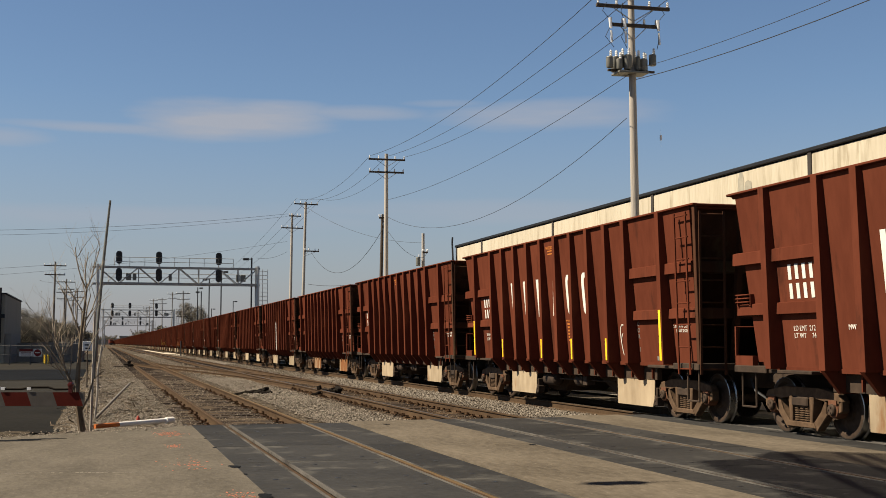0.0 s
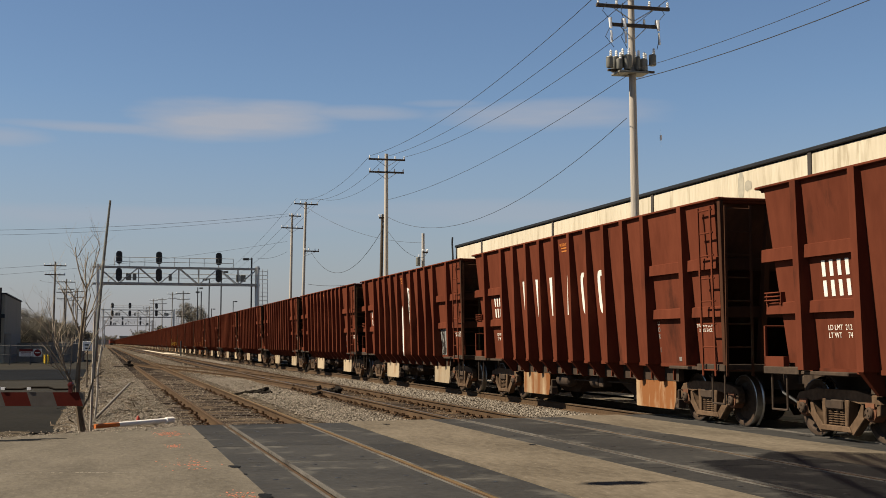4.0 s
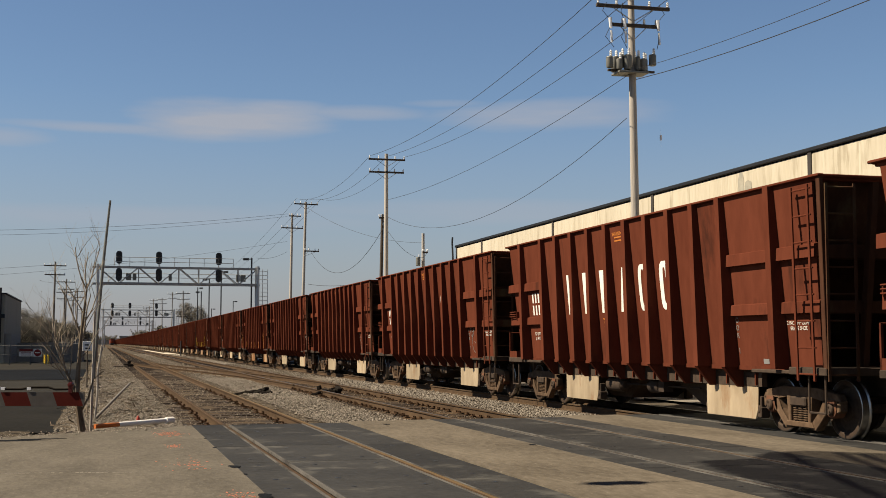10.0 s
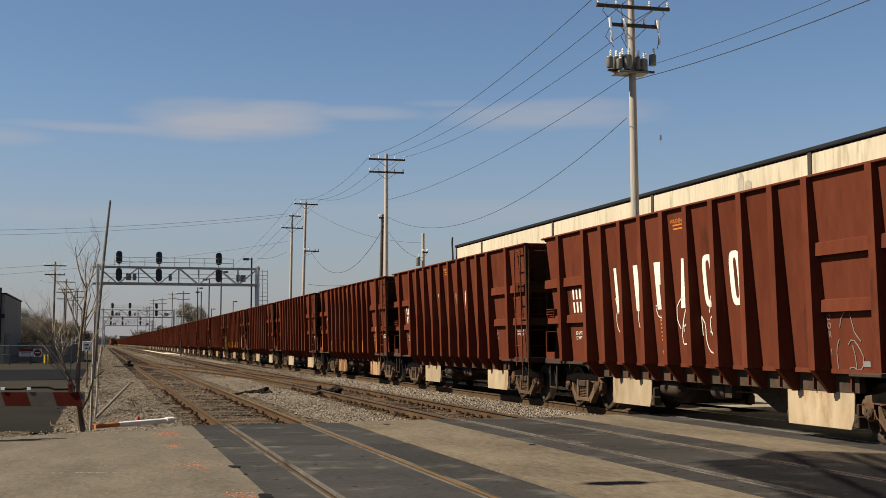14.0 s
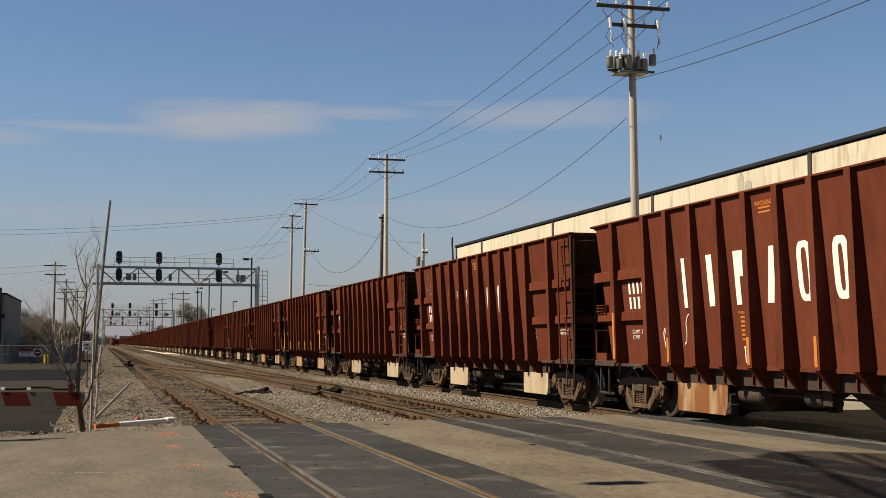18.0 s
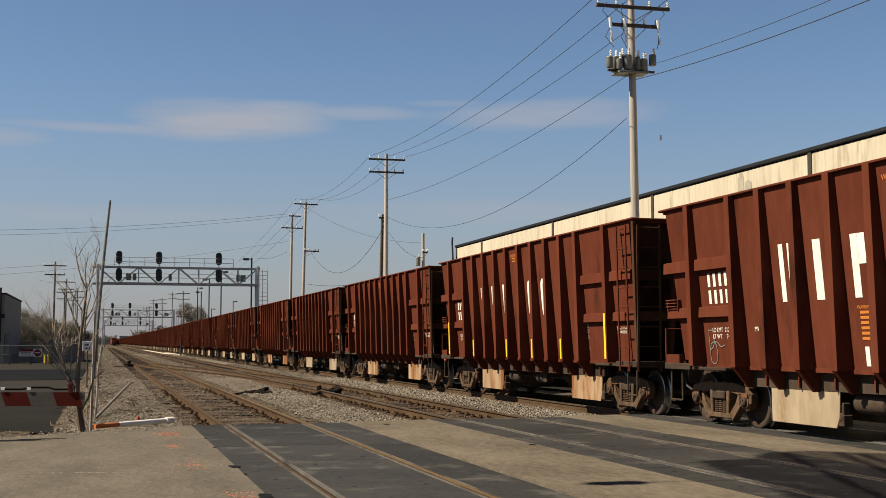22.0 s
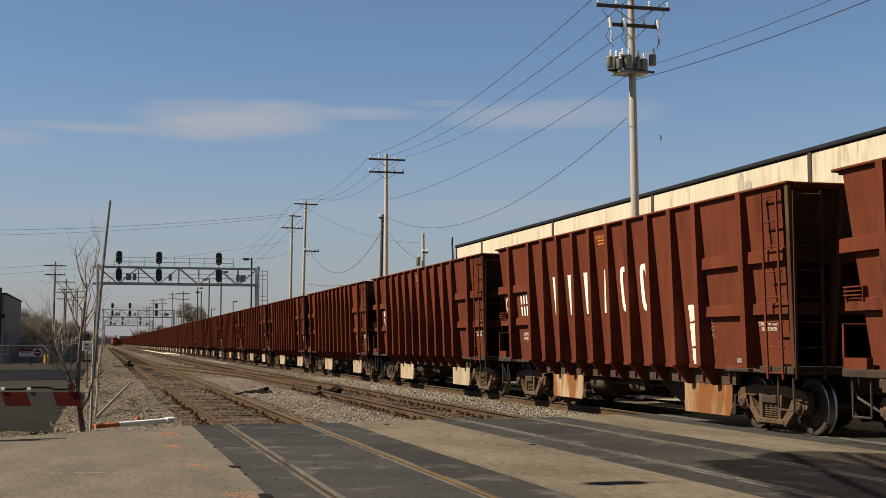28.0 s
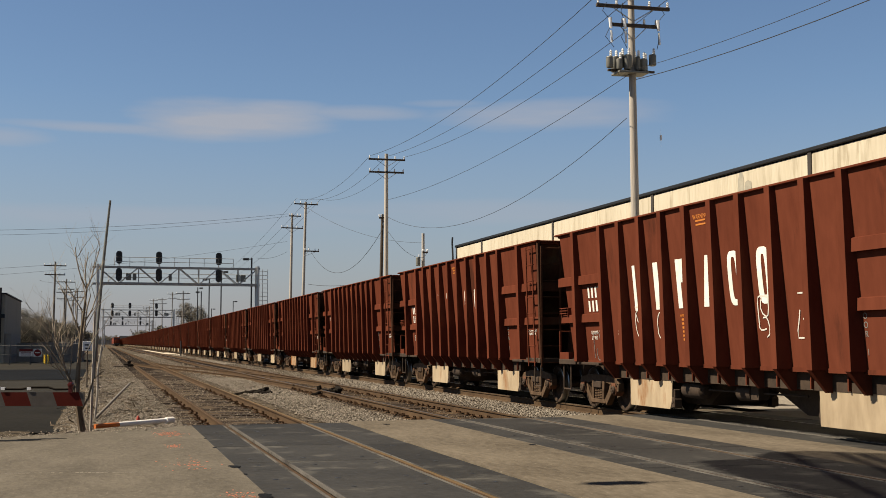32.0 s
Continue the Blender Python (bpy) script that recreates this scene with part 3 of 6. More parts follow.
def build_stones():
    rnd = random.Random(21)
    verts, faces = [], []
    base = [(1, 0, 0), (-1, 0, 0), (0, 1, 0), (0, -1, 0), (0, 0, 1), (0, 0, -1)]
    tri = [(4, 0, 2), (4, 2, 1), (4, 1, 3), (4, 3, 0), (5, 2, 0), (5, 1, 2), (5, 3, 1), (5, 0, 3)]

    def stone(x, y, z, r):
        o = len(verts)
        a = rnd.uniform(0, 6.28)
        ca, sa = math.cos(a), math.sin(a)
        for bx, by, bz in base:
            k = r * rnd.uniform(0.55, 1.25)
            px, py, pz = bx * k + rnd.uniform(-.2, .2) * r, by * k * rnd.uniform(0.7, 1.2) + rnd.uniform(-.2, .2) * r, bz * k * 0.8
            verts.append((x + px * ca - py * sa, y + px * sa + py * ca, z + pz))
        faces.extend([(o + i, o + j, o + l) for i, j, l in tri])

    def clear(x):
        return all(abs(x - c - s * 0.753) > 0.10 for c in (TRACK_A, TRACK_B, TRACK_C) for s in (-1, 1))

    def heap(x):
        """Ballast stands proud between the tracks and sinks inside them."""
        d = min(abs(x - c) for c in (TRACK_A, TRACK_B, TRACK_C))
        return -0.19 + (0.07 if d > 1.35 else 0.0)

    for _ in range(17000):
        x, y = rnd.uniform(-0.5, 10.2), 52.0 + 130.0 * rnd.random() ** 1.6
        d = min(abs(x - c) for c in (TRACK_A, TRACK_B))
        if clear(x) and (d > 1.35 or rnd.random() < 0.22) and (x > 1.7 or rnd.random() < 0.4):
            stone(x, y, heap(x) + rnd.uniform(-0.02, 0.03), rnd.uniform(0.02, 0.05) * (1 + max(0, y - 90) / 120))
    n = 0
    while n < 64000:
        x = rnd.uniform(-0.5, 11.2)
        y = 23.0 + 34.0 * rnd.random() ** 1.6
        if y < edge_y(x) + 0.06 or not clear(x):
            continue
        n += 1
        d = min(abs(x - c) for c in (TRACK_A, TRACK_B))
        if (d < 1.35 and rnd.random() < 0.66) or (x < 1.7 and y > 29 and rnd.random() < 0.45):
            continue
        r = rnd.uniform(0.013, 0.034) * (1.25 if y > 34 else 1.0) * (1.5 if rnd.random() < 0.05 else 1.0)
        stone(x, y, heap(x) + rnd.uniform(-0.02, 0.03), r * (0.8 if d < 1.35 else 1.0))
    for _ in range(6500):
        x, y = rnd.uniform(-6.5, 1.4), 19.0 + 22 * rnd.random() ** 1.5
        if x < -0.6 and y > 23.5:
            continue
        if y < edge_y(x) - (0.5 if x < 0.8 and rnd.random() < 0.25 else -0.05):
            continue
        stone(x, y, (-0.10 if y > edge_y(x) else 0.01) + rnd.uniform(-0.015, 0.02), rnd.uniform(0.006, 0.026))
    for _ in range(2200):
        x, y = rnd.uniform(-0.8, -0.2), 23.6 + 50 * rnd.random() ** 1.6
        stone(x, y, -0.10 + rnd.uniform(-0.015, 0.02), rnd.uniform(0.008, 0.03))
    for _ in range(900):
        x = rnd.uniform(-4.0, 1.5)
        stone(x, edge_y(x) + rnd.gauss(-0.05, 0.22), rnd.uniform(-0.03, 0.01), rnd.uniform(0.008, 0.03))
    me = bpy.data.meshes.new("ballast_stones")
    me.from_pydata(verts, [], faces)
    m = M_STONE.copy()
    m.name = "ballast_stone_loose"
    nt = m.node_tree
    geo, mr = nt.nodes.new("ShaderNodeNewGeometry"), nt.nodes.new("ShaderNodeMapRange")
    hsv = nt.nodes.new("ShaderNodeHueSaturation")
    mr.inputs["To Min"].default_value, mr.inputs["To Max"].default_value = 0.72, 1.18
    nt.links.new(geo.outputs["Random Per Island"], mr.inputs["Value"])
    nt.links.new(mr.outputs[0], hsv.inputs["Value"])
    b = nt.nodes["Principled BSDF"]
    src = b.inputs["Base Color"].links[0].from_socket
    nt.links.new(src, hsv.inputs["Color"])
    nt.links.new(hsv.outputs[0], b.inputs["Base Color"])
    me.materials.append(m)
    tagged(new("ballast_stones", me), "loose grey and tan crushed stones between the rails", "gravel", kind="stuff")


def build_patches():
    """Broken black asphalt along the panel edge and tar on the joints."""
    rnd = random.Random(31)
    for x, y, r in ((1.56, 17.9, 0.07), (1.55, 15.1, 0.16), (1.58, 14.2, 0.06), (1.55, 12.15, 0.2), (1.0, 11.9, 0.35), (1.56, 19.6, 0.05), (-1.3, 20.0, 0.5), (-0.9, 20.2, 0.3), (5.0, 22.2, 0.14), (6.05, 17.2, 0.12)):
        bm = bmesh.new()
        n = 18
        prism(bm, [(x + r * (0.5 if r < 0.3 else 1.4) * rnd.uniform(0.5, 1) * math.cos(6.283 * i / n), y + r * (1.3 if r < 0.3 else 0.35) * rnd.uniform(0.5, 1) * math.sin(6.283 * i / n)) for i in range(n)], "z", 0.0008, 0.004)
        solid("asphalt_patch", bm, M_ASPHALT, "small broken black asphalt patch at a joint", "asphalt patch", "asphalt patches")


build_ground()
build_crossing()
build_patches()
build_tracks()
build_stones()

# ---- the train ----
CAR_PITCH = 16.184
FIRST_CAR = 11.653                        # where the first car's middle stands at the start
Z_SILL, Z_TOP = 1.06, 4.00
RIBS = [4.685 - 1.0056 * i for i in range(10)]
END_RIBS = (6.235, -6.015)
RIB_HALF = 0.082


def travelled(t):
    """Metres that the train has gone at t seconds, speeding up slowly."""
    return 0.0204 + t * (8.1837 + t * (0.04159 + t * (-0.0011582 + t * 0.00001564)))


def plate_w(z):
    return 1.258 + 0.256 * (z - Z_SILL) / (Z_TOP - Z_SILL)


def rib_w(z):
    return 1.535 + 0.085 * (z - Z_SILL) / (Z_TOP - Z_SILL)


UP = Vector((-(plate_w(Z_TOP) - plate_w(Z_SILL)), 0, Z_TOP - Z_SILL)).normalized()


def on_side(y, z, proud=0.003, rib=False):
    """Pose of a mark on the side that faces -x: its x runs towards -y, its y up the side."""
    up = UP if not rib else Vector((-(rib_w(Z_TOP) - rib_w(Z_SILL)), 0, Z_TOP - Z_SILL)).normalized()
    r = Vector((0, -1, 0))
    n = r.cross(up)
    w = rib_w(z) if rib else plate_w(z)
    m = Matrix((r, up, n)).transposed().to_4x4()
    return Matrix.Translation(Vector((-w, y, z)) + n * proud) @ m


def flat_marks(polys, th=0.004):
    bm = bmesh.new()
    for p in polys:
        prism(bm, p, "z", -th, th)
    return bm


def rect(x0, x1, y0, y1):
    return [(x0, y0), (x1, y0), (x1, y1), (x0, y1)]


def words(text, size, material):
    cu = bpy.data.curves.new("writing", "FONT")
    cu.body, cu.size, cu.extrude, cu.align_x, cu.align_y = text, size, 0.002, "CENTER", "CENTER"
    tmp = bpy.data.objects.new("writing", cu)
    scene.collection.objects.link(tmp)
    me = bpy.data.meshes.new_from_object(tmp.evaluated_get(bpy.context.evaluated_depsgraph_get()))
    bpy.data.objects.remove(tmp)
    me.materials.clear()
    me.materials.append(material)
    return me


def wheel_bm():
    """An axle with two wheels; the treads and flanges take the second material."""
    bm = bmesh.new()
    rod(bm, (-1.08, 0, 0), (1.08, 0, 0), 0.075, seg=12)
    for s in (-1, 1):
        prof = [(0.10, 0.83), (0.17, 0.83), (0.19, 0.80), (0.33, 0.765), (0.375, 0.83), (0.44, 0.832), (0.455, 0.825), (0.46, 0.72), (0.49, 0.705), (0.49, 0.69), (0.40, 0.69), (0.33, 0.71), (0.18, 0.72), (0.10, 0.70)]
        lathe(bm, [(r, s * x) for r, x in prof], axis="x", seg=28)
        lathe(bm, [(0.02, s * 1.13), (0.075, s * 1.13), (0.09, s * 1.11), (0.09, s * 1.08)], axis="x", seg=12)
        for i in range(3):
            a = i * 2.094
            rod(bm, (s * 1.13, 0.045 * math.cos(a), 0.045 * math.sin(a)), (s * 1.145, 0.045 * math.cos(a), 0.045 * math.sin(a)), 0.014, seg=6)
    for f in bm.faces:
        if all(math.hypot(v.co.y, v.co.z) > 0.438 for v in f.verts):
            f.material_index = 1
    return bm


def side_frame_bm(s):
    """Cast side frame of a three-piece bogie, in the yz plane."""
    bm = bmesh.new()
    x0, x1 = sorted((s * 0.93, s * 1.07))
    prism(bm, [(-1.13, 0.58), (-1.04, 0.70), (-0.52, 0.77), (0.52, 0.77), (1.04, 0.70), (1.13, 0.58), (1.05, 0.545), (0.74, 0.56), (0.40, 0.61), (-0.40, 0.61), (-0.74, 0.56), (-1.05, 0.545)], "x", x0, x1)
    for q in (-1, 1):
        # tension member, bolster column, inner and outer pedestal jaws
        prism(bm, [(q * 0.66, 0.60), (q * 0.86, 0.585), (q * 0.72, 0.36), (q * 0.44, 0.10), (q * 0.26, 0.14), (q * 0.34, 0.22), (q * 0.56, 0.40)], "x", x0, x1)
        prism(bm, [(q * 0.37, 0.63), (q * 0.25, 0.63), (q * 0.25, 0.22), (q * 0.32, 0.22)], "x", x0 - 0.02, x1 + 0.02)
        prism(bm, [(q * 0.80, 0.60), (q * 0.70, 0.60), (q * 0.68, 0.38), (q * 0.77, 0.36)], "x", x0, x1)
        prism(bm, [(q * 1.12, 0.60), (q * 1.03, 0.60), (q * 1.02, 0.40), (q * 1.11, 0.43)], "x", x0, x1)
    prism(bm, [(-0.42, 0.14), (0.42, 0.14), (0.36, 0.23), (-0.36, 0.23)], "x", x0 - 0.03, x1 + 0.03)
    return softened(bm, 0.012)


def springs_bm(s):
    bm = bmesh.new()
    for dx, dy in ((0.02, -0.15), (0.02, 0.0), (0.02, 0.15), (-0.10, -0.08), (-0.10, 0.08)):
        for i in range(6):
            z = 0.245 + i * 0.036
            lathe(bm, [(0.055, z), (0.070, z + 0.006), (0.070, z + 0.016), (0.055, z + 0.022)], (s * (1.0 + dx), dy, 0), seg=10)
        rod(bm, (s * (1.0 + dx), dy, 0.23), (s * (1.0 + dx), dy, 0.47), 0.045, seg=8)
    return bm


def build_bogie(parent, y, near):
    bm = bmesh.new()
    box(bm, -1.12, 1.12, -0.23, 0.23, 0.47, 0.62)
    box(bm, -0.95, 0.95, -0.20, 0.20, 0.60, 0.74)
    box(bm, -0.30, 0.30, -0.22, 0.22, 0.72, 0.84)
    for q in (-0.42, 0.42):
        box(bm, -0.95, 0.95, q - 0.05, q + 0.05, 0.36, 0.46)
    softened(bm, 0.02)
    b = part("bogie", bm, M_UNDER, parent, "grimy three-piece freight bogie")
    b.matrix_basis = pose(0, y, 0)
    for s in (-1, 1):
        part("side_frame", side_frame_bm(s), M_BOGIE, b, "cast steel side frame caked in brown dust")
        if near:
            part("spring_nest", springs_bm(s), M_BOGIE, b)["kind"] = "stuff"
        for q in (-1, 1) if near else ():
            bm = bmesh.new()
            box(bm, s * 1.0 - 0.09, s * 1.0 + 0.09, q * 0.889 - 0.11, q * 0.889 + 0.11, 0.53, 0.60)
            lathe(bm, [(0.05, s * 1.075), (0.125, s * 1.075), (0.135, s * 1.04), (0.135, s * 0.90), (0.10, s * 0.90)], (0, q * 0.889, 0.457), "x", 14)
            part("bearing", bm, M_BEARING, b, "rusty roller bearing on the axle end")
    wb = [mesh_of("wheelset", wheel_bm(), [M_WHEEL, M_TREAD])] if not WHEEL_MESH else WHEEL_MESH
    if not WHEEL_MESH:
        WHEEL_MESH.extend(wb)
    for q in (-1, 1):
        piece("wheelset", WHEEL_MESH[0], b, pose(0, q * 0.889, 0.457))["label"] = "dark steel wheelset with worn treads"
    return b


WHEEL_MESH = []


def rib_bm(y, s, tail):
    """Pressed rib, shallow at the top and deep at the sill, with a bracket below it."""
    bm = bmesh.new()
    w = RIB_HALF
    zt, zb = Z_TOP - 0.035, Z_SILL
    quad_box(bm, [(s * (plate_w(zb) - 0.02), y - w, zb), (s * rib_w(zb), y - w, zb), (s * rib_w(zb), y + w, zb), (s * (plate_w(zb) - 0.02), y + w, zb),
                  (s * (plate_w(zt) - 0.02), y - w, zt), (s * rib_w(zt), y - w, zt), (s * rib_w(zt), y + w, zt), (s * (plate_w(zt) - 0.02), y + w, zt)])
    softened(bm, 0.0025)
    if tail:
        quad_box(bm, [(s * 0.95, y - 0.02, 0.72), (s * 1.24, y - 0.02, 0.72), (s * 1.24, y + 0.02, 0.72), (s * 0.95, y + 0.02, 0.72),
                      (s * 0.95, y - 0.02, zb), (s * (rib_w(zb) - 0.005), y - 0.02, zb), (s * (rib_w(zb) - 0.005), y + 0.02, zb), (s * 0.95, y + 0.02, zb)])
        quad_box(bm, [(s * 1.235, y - 0.035, 0.72), (s * 1.25, y - 0.035, 0.72), (s * 1.25, y + 0.035, 0.72), (s * 1.235, y + 0.035, 0.72),
                      (s * (rib_w(zb) - 0.015), y - 0.05, zb), (s * (rib_w(zb) + 0.002), y - 0.05, zb), (s * (rib_w(zb) + 0.002), y + 0.05, zb), (s * (rib_w(zb) - 0.015), y + 0.05, zb)])
        box(bm, *sorted((s * 1.12, s * 1.20)), y - 0.515, y - 0.485, 0.76, zb)
    return bm


def ledge_bm(y0, y1, z0, z1, s):
    bm = bmesh.new()
    d0, d1 = plate_w(z0) + 0.085, plate_w(z1) + 0.06
    quad_box(bm, [(s * plate_w(z0) - s * 0.02, y0, z0), (s * d0, y0, z0), (s * d0, y1, z0), (s * plate_w(z0) - s * 0.02, y1, z0),
                  (s * plate_w(z1) - s * 0.02, y0, z1 + 0.02), (s * d1, y0, z1), (s * d1, y1, z1), (s * plate_w(z1) - s * 0.02, y1, z1 + 0.02)])
    return softened(bm, 0.0025)


def ladder_bm(y0, y1, x0, x1, zs, along):
    """Two flat stiles and round rungs; along 'y' on a side, along 'x' on an end."""
    bm = bmesh.new()
    if along == "y":
        for y in (y0, y1):
            quad_box(bm, [(x1 - 0.012, y - 0.025, 0.90), (x1 + 0.012, y - 0.025, 0.90), (x1 + 0.012, y + 0.025, 0.90), (x1 - 0.012, y + 0.025, 0.90),
                          (x0 - 0.012, y - 0.025, 3.86), (x0 + 0.012, y - 0.025, 3.86), (x0 + 0.012, y + 0.025, 3.86), (x0 - 0.012, y + 0.025, 3.86)])
        for z in zs:
            x = x1 + (x0 - x1) * (z - 0.9) / 2.96
            rod(bm, (x - math.copysign(0.012, -x0) * -1, y0 - 0.05, z), (x - math.copysign(0.012, -x0) * -1, y1 + 0.05, z), 0.014, seg=6)
    else:
        for x in (x0, x1):
            box(bm, x - 0.022, x + 0.022, y0 - 0.012, y0 + 0.012, 0.90, 3.86)
        for z in zs:
            rod(bm, (x0, y0, z), (x1, y0, z), 0.014, seg=6)
    return bm


def joined(many):
    """Several bmeshes as one."""
    out = bmesh.new()
    for bm in many:
        me = bpy.data.meshes.new("joined")
        bm.to_mesh(me)
        bm.free()
        out.from_mesh(me)
        bpy.data.meshes.remove(me)
    return out


def build_car(near=True):
    car = thing("gondola_car", "oxide-red open-top steel gondola car with deep ribs, rolling in a train", "freight car", pose(0, 0, 0), "train of gondola cars")
    # tub: two sloping sides
    body = bmesh.new()
    t = 0.03
    for s in (-1, 1):
        x0, x1 = plate_w(Z_SILL), plate_w(Z_TOP)
        quad_box(body, [(s * x0, -7.02, Z_SILL), (s * (x0 - t), -7.02, Z_SILL), (s * (x0 - t), 6.98, Z_SILL), (s * x0, 6.98, Z_SILL),
                        (s * x1, -7.22, Z_TOP - 0.03), (s * (x1 - t), -7.22, Z_TOP - 0.03), (s * (x1 - t), 7.26, Z_TOP - 0.03), (s * x1, 7.26, Z_TOP - 0.03)])
    part("body", body, M_PAINT, car)
    for e in (-1, 1):
        bm = bmesh.new()
        # upper end sheet and the slope sheet below it
        quad_box(bm, [(-1.40, e * 6.72, 2.95), (1.40, e * 6.72, 2.95), (1.40, e * 6.69, 2.95), (-1.40, e * 6.69, 2.95), (-1.48, e * 7.24, 3.96), (1.48, e * 7.24, 3.96), (1.48, e * 7.21, 3.96), (-1.48, e * 7.21, 3.96)])
        part("end_sheet", bm, M_END, car, "dark rust-brown end sheet with tan patches")
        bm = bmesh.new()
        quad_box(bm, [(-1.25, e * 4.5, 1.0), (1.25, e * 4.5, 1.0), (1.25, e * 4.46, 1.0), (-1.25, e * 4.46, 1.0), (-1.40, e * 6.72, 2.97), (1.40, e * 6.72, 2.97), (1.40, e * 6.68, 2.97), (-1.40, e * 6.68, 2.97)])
        part("slope_sheet", bm, M_END, car, "dark rust-brown sloping end sheet")
        bm = bmesh.new()
        for z0, z1 in ((2.76, 2.98), (1.92, 2.12)):
            box(bm, -1.36, 1.36, *sorted((e * 6.80, e * 7.06)), z0, z1)
        part("end_beam", softened(bm, 0.012), M_END, car)
        for x in (-0.5, 0.5):
            bm = bmesh.new()
            quad_box(bm, [(x - 0.05, e * 6.86, 1.08), (x + 0.05, e * 6.86, 1.08), (x + 0.05, e * 7.0, 1.08), (x - 0.05, e * 7.0, 1.08), (x - 0.05, e * 7.26, 3.95), (x + 0.05, e * 7.26, 3.95), (x + 0.05, e * 7.38, 3.95), (x - 0.05, e * 7.38, 3.95)])
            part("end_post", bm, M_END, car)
        bm = bmesh.new()
        box(bm, -1.48, 1.48, *sorted((e * 6.40, e * 7.44)), 0.98, 1.10)
        box(bm, -0.36, 0.36, *sorted((e * 6.2, e * 7.5)), 0.66, 0.98)
        box(bm, -1.43, 1.43, *sorted((e * 5.15, e * 6.42)), 0.985, 1.045)
        part("end_sill", softened(bm, 0.012), M_UNDER, car)
        for s in (-1, 1):
            bm = bmesh.new()
            quad_box(bm, [(s * 1.40, e * 7.36, 1.08), (s * 1.47, e * 7.36, 1.08), (s * 1.47, e * 7.46, 1.08), (s * 1.40, e * 7.46, 1.08), (s * 1.47, e * 7.36, 3.96), (s * 1.54, e * 7.36, 3.96), (s * 1.54, e * 7.46, 3.96), (s * 1.47, e * 7.46, 3.96)])
            if e < 0:
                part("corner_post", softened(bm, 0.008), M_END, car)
            else:
                bm.free()
            if not near:
                continue
            bm = bmesh.new()
            x = s * 1.40
            for yy in (e * 6.85, e * 7.30):
                rod(bm, (x, yy, 1.02), (x, yy, 0.42), 0.018, seg=6)
            rod(bm, (x, e * 6.85, 0.42), (x, e * 7.30, 0.42), 0.018, seg=6)
            part("step", bm, M_UNDER, car)
        bm = bmesh.new()
        box(bm, -0.10, 0.10, *sorted((e * 7.4, e * 7.80)), 0.74, 0.92)
        box(bm, -0.17, 0.17, *sorted((e * 7.78, e * 8.085)), 0.68, 0.98)
        part("coupler", softened(bm, 0.03), M_UNDER, car, "knuckle coupler locked to the next car")
        bm = bmesh.new()
        tube(bm, [(-0.42, e * 7.4, 0.82), (-0.45, e * 7.6, 0.62), (-0.30, e * 7.93, 0.42), (-0.2, e * 8.09, 0.45)], 0.026, 6)
        part("air_hose", bm, M_BLACK, car) if near else bm.free()
    bm = bmesh.new()
    for s in (-1, 1):
        box(bm, *sorted((s * 1.46, s * 1.575)), -7.48, 7.46, Z_TOP - 0.045, Z_TOP)
    for e in (-1, 1):
        box(bm, -1.50, 1.50, *sorted((e * 7.16, e * 7.39)), Z_TOP - 0.09, Z_TOP - 0.01)
        box(bm, -1.50, 1.50, *sorted((e * 7.40, e * 7.46)), Z_TOP - 0.05, Z_TOP - 0.004)
    part("top_chord", softened(bm, 0.012), M_PAINT, car)
    for s in (-1, 1):
        bm = bmesh.new()
        box(bm, *sorted((s * 1.18, s * 1.275)), -7.02, 6.98, Z_SILL - 0.04, Z_SILL + 0.03)
        part("side_sill", bm, M_PAINT, car)
        bm = bmesh.new()
        box(bm, *sorted((s * 1.05, s * 1.15)), -5.0, 5.0, 0.74, Z_SILL - 0.03)
        part("hopper_side", bm, M_UNDER, car)
        ribs = [rib_bm(y, s, True) for y in RIBS] + [rib_bm(y, s, False) for y in END_RIBS]
        ledges = [ledge_bm(y0, y1, z0, z1, s) for y0, y1 in ((4.77, 6.15), (6.32, 7.42), (-5.93, -4.45), (-7.20, -6.10)) for z0, z1 in ((2.77, 2.97), (1.93, 2.11))]
        if near:
            for bm in ribs:
                part("rib", bm, M_PAINT, car)
            for bm in ledges:
                part("ledge", bm, M_PAINT, car)
        else:
            part("side_ribs", joined(ribs + ledges), M_PAINT, car)["kind"] = "stuff"
        # discharge doors
        for q in (-1, 1):
            bm = bmesh.new()
            x = s * 1.12
            lo, hi = (2.30, 4.00) if q > 0 else (-4.70, -3.12)
            prism(bm, [(lo - 0.16, 0.74), (hi + 0.02, 0.76), (hi + 0.12, 0.80), (hi + 0.10, 0.19), (lo - 0.06, 0.19), (lo - 0.14, 0.36)], "x", min(x, x * 1.02), max(x, x * 1.02))
            softened(bm, 0.006)
            door = part("discharge_door", bm, M_PLATE, car, "cream-painted discharge door streaked with rust")
            for yy in (lo - 0.14, hi + 0.10) if near else ():
                bm = bmesh.new()
                box(bm, *sorted((s * 0.96, s * 1.13)), yy - 0.08, yy + 0.06, 0.22, 0.40)
                box(bm, *sorted((s * 0.98, s * 1.11)), yy - 0.05, yy + 0.09, 0.38, 0.58)
                rod(bm, (s * 1.14, yy, 0.36), (s * 1.0, yy, 0.36), 0.07, seg=10)
                part("hinge", softened(bm, 0.015), M_UNDER, door)
    # under the tub
    bm = bmesh.new()
    box(bm, -0.22, 0.22, -6.4, 6.4, 0.66, 1.0)
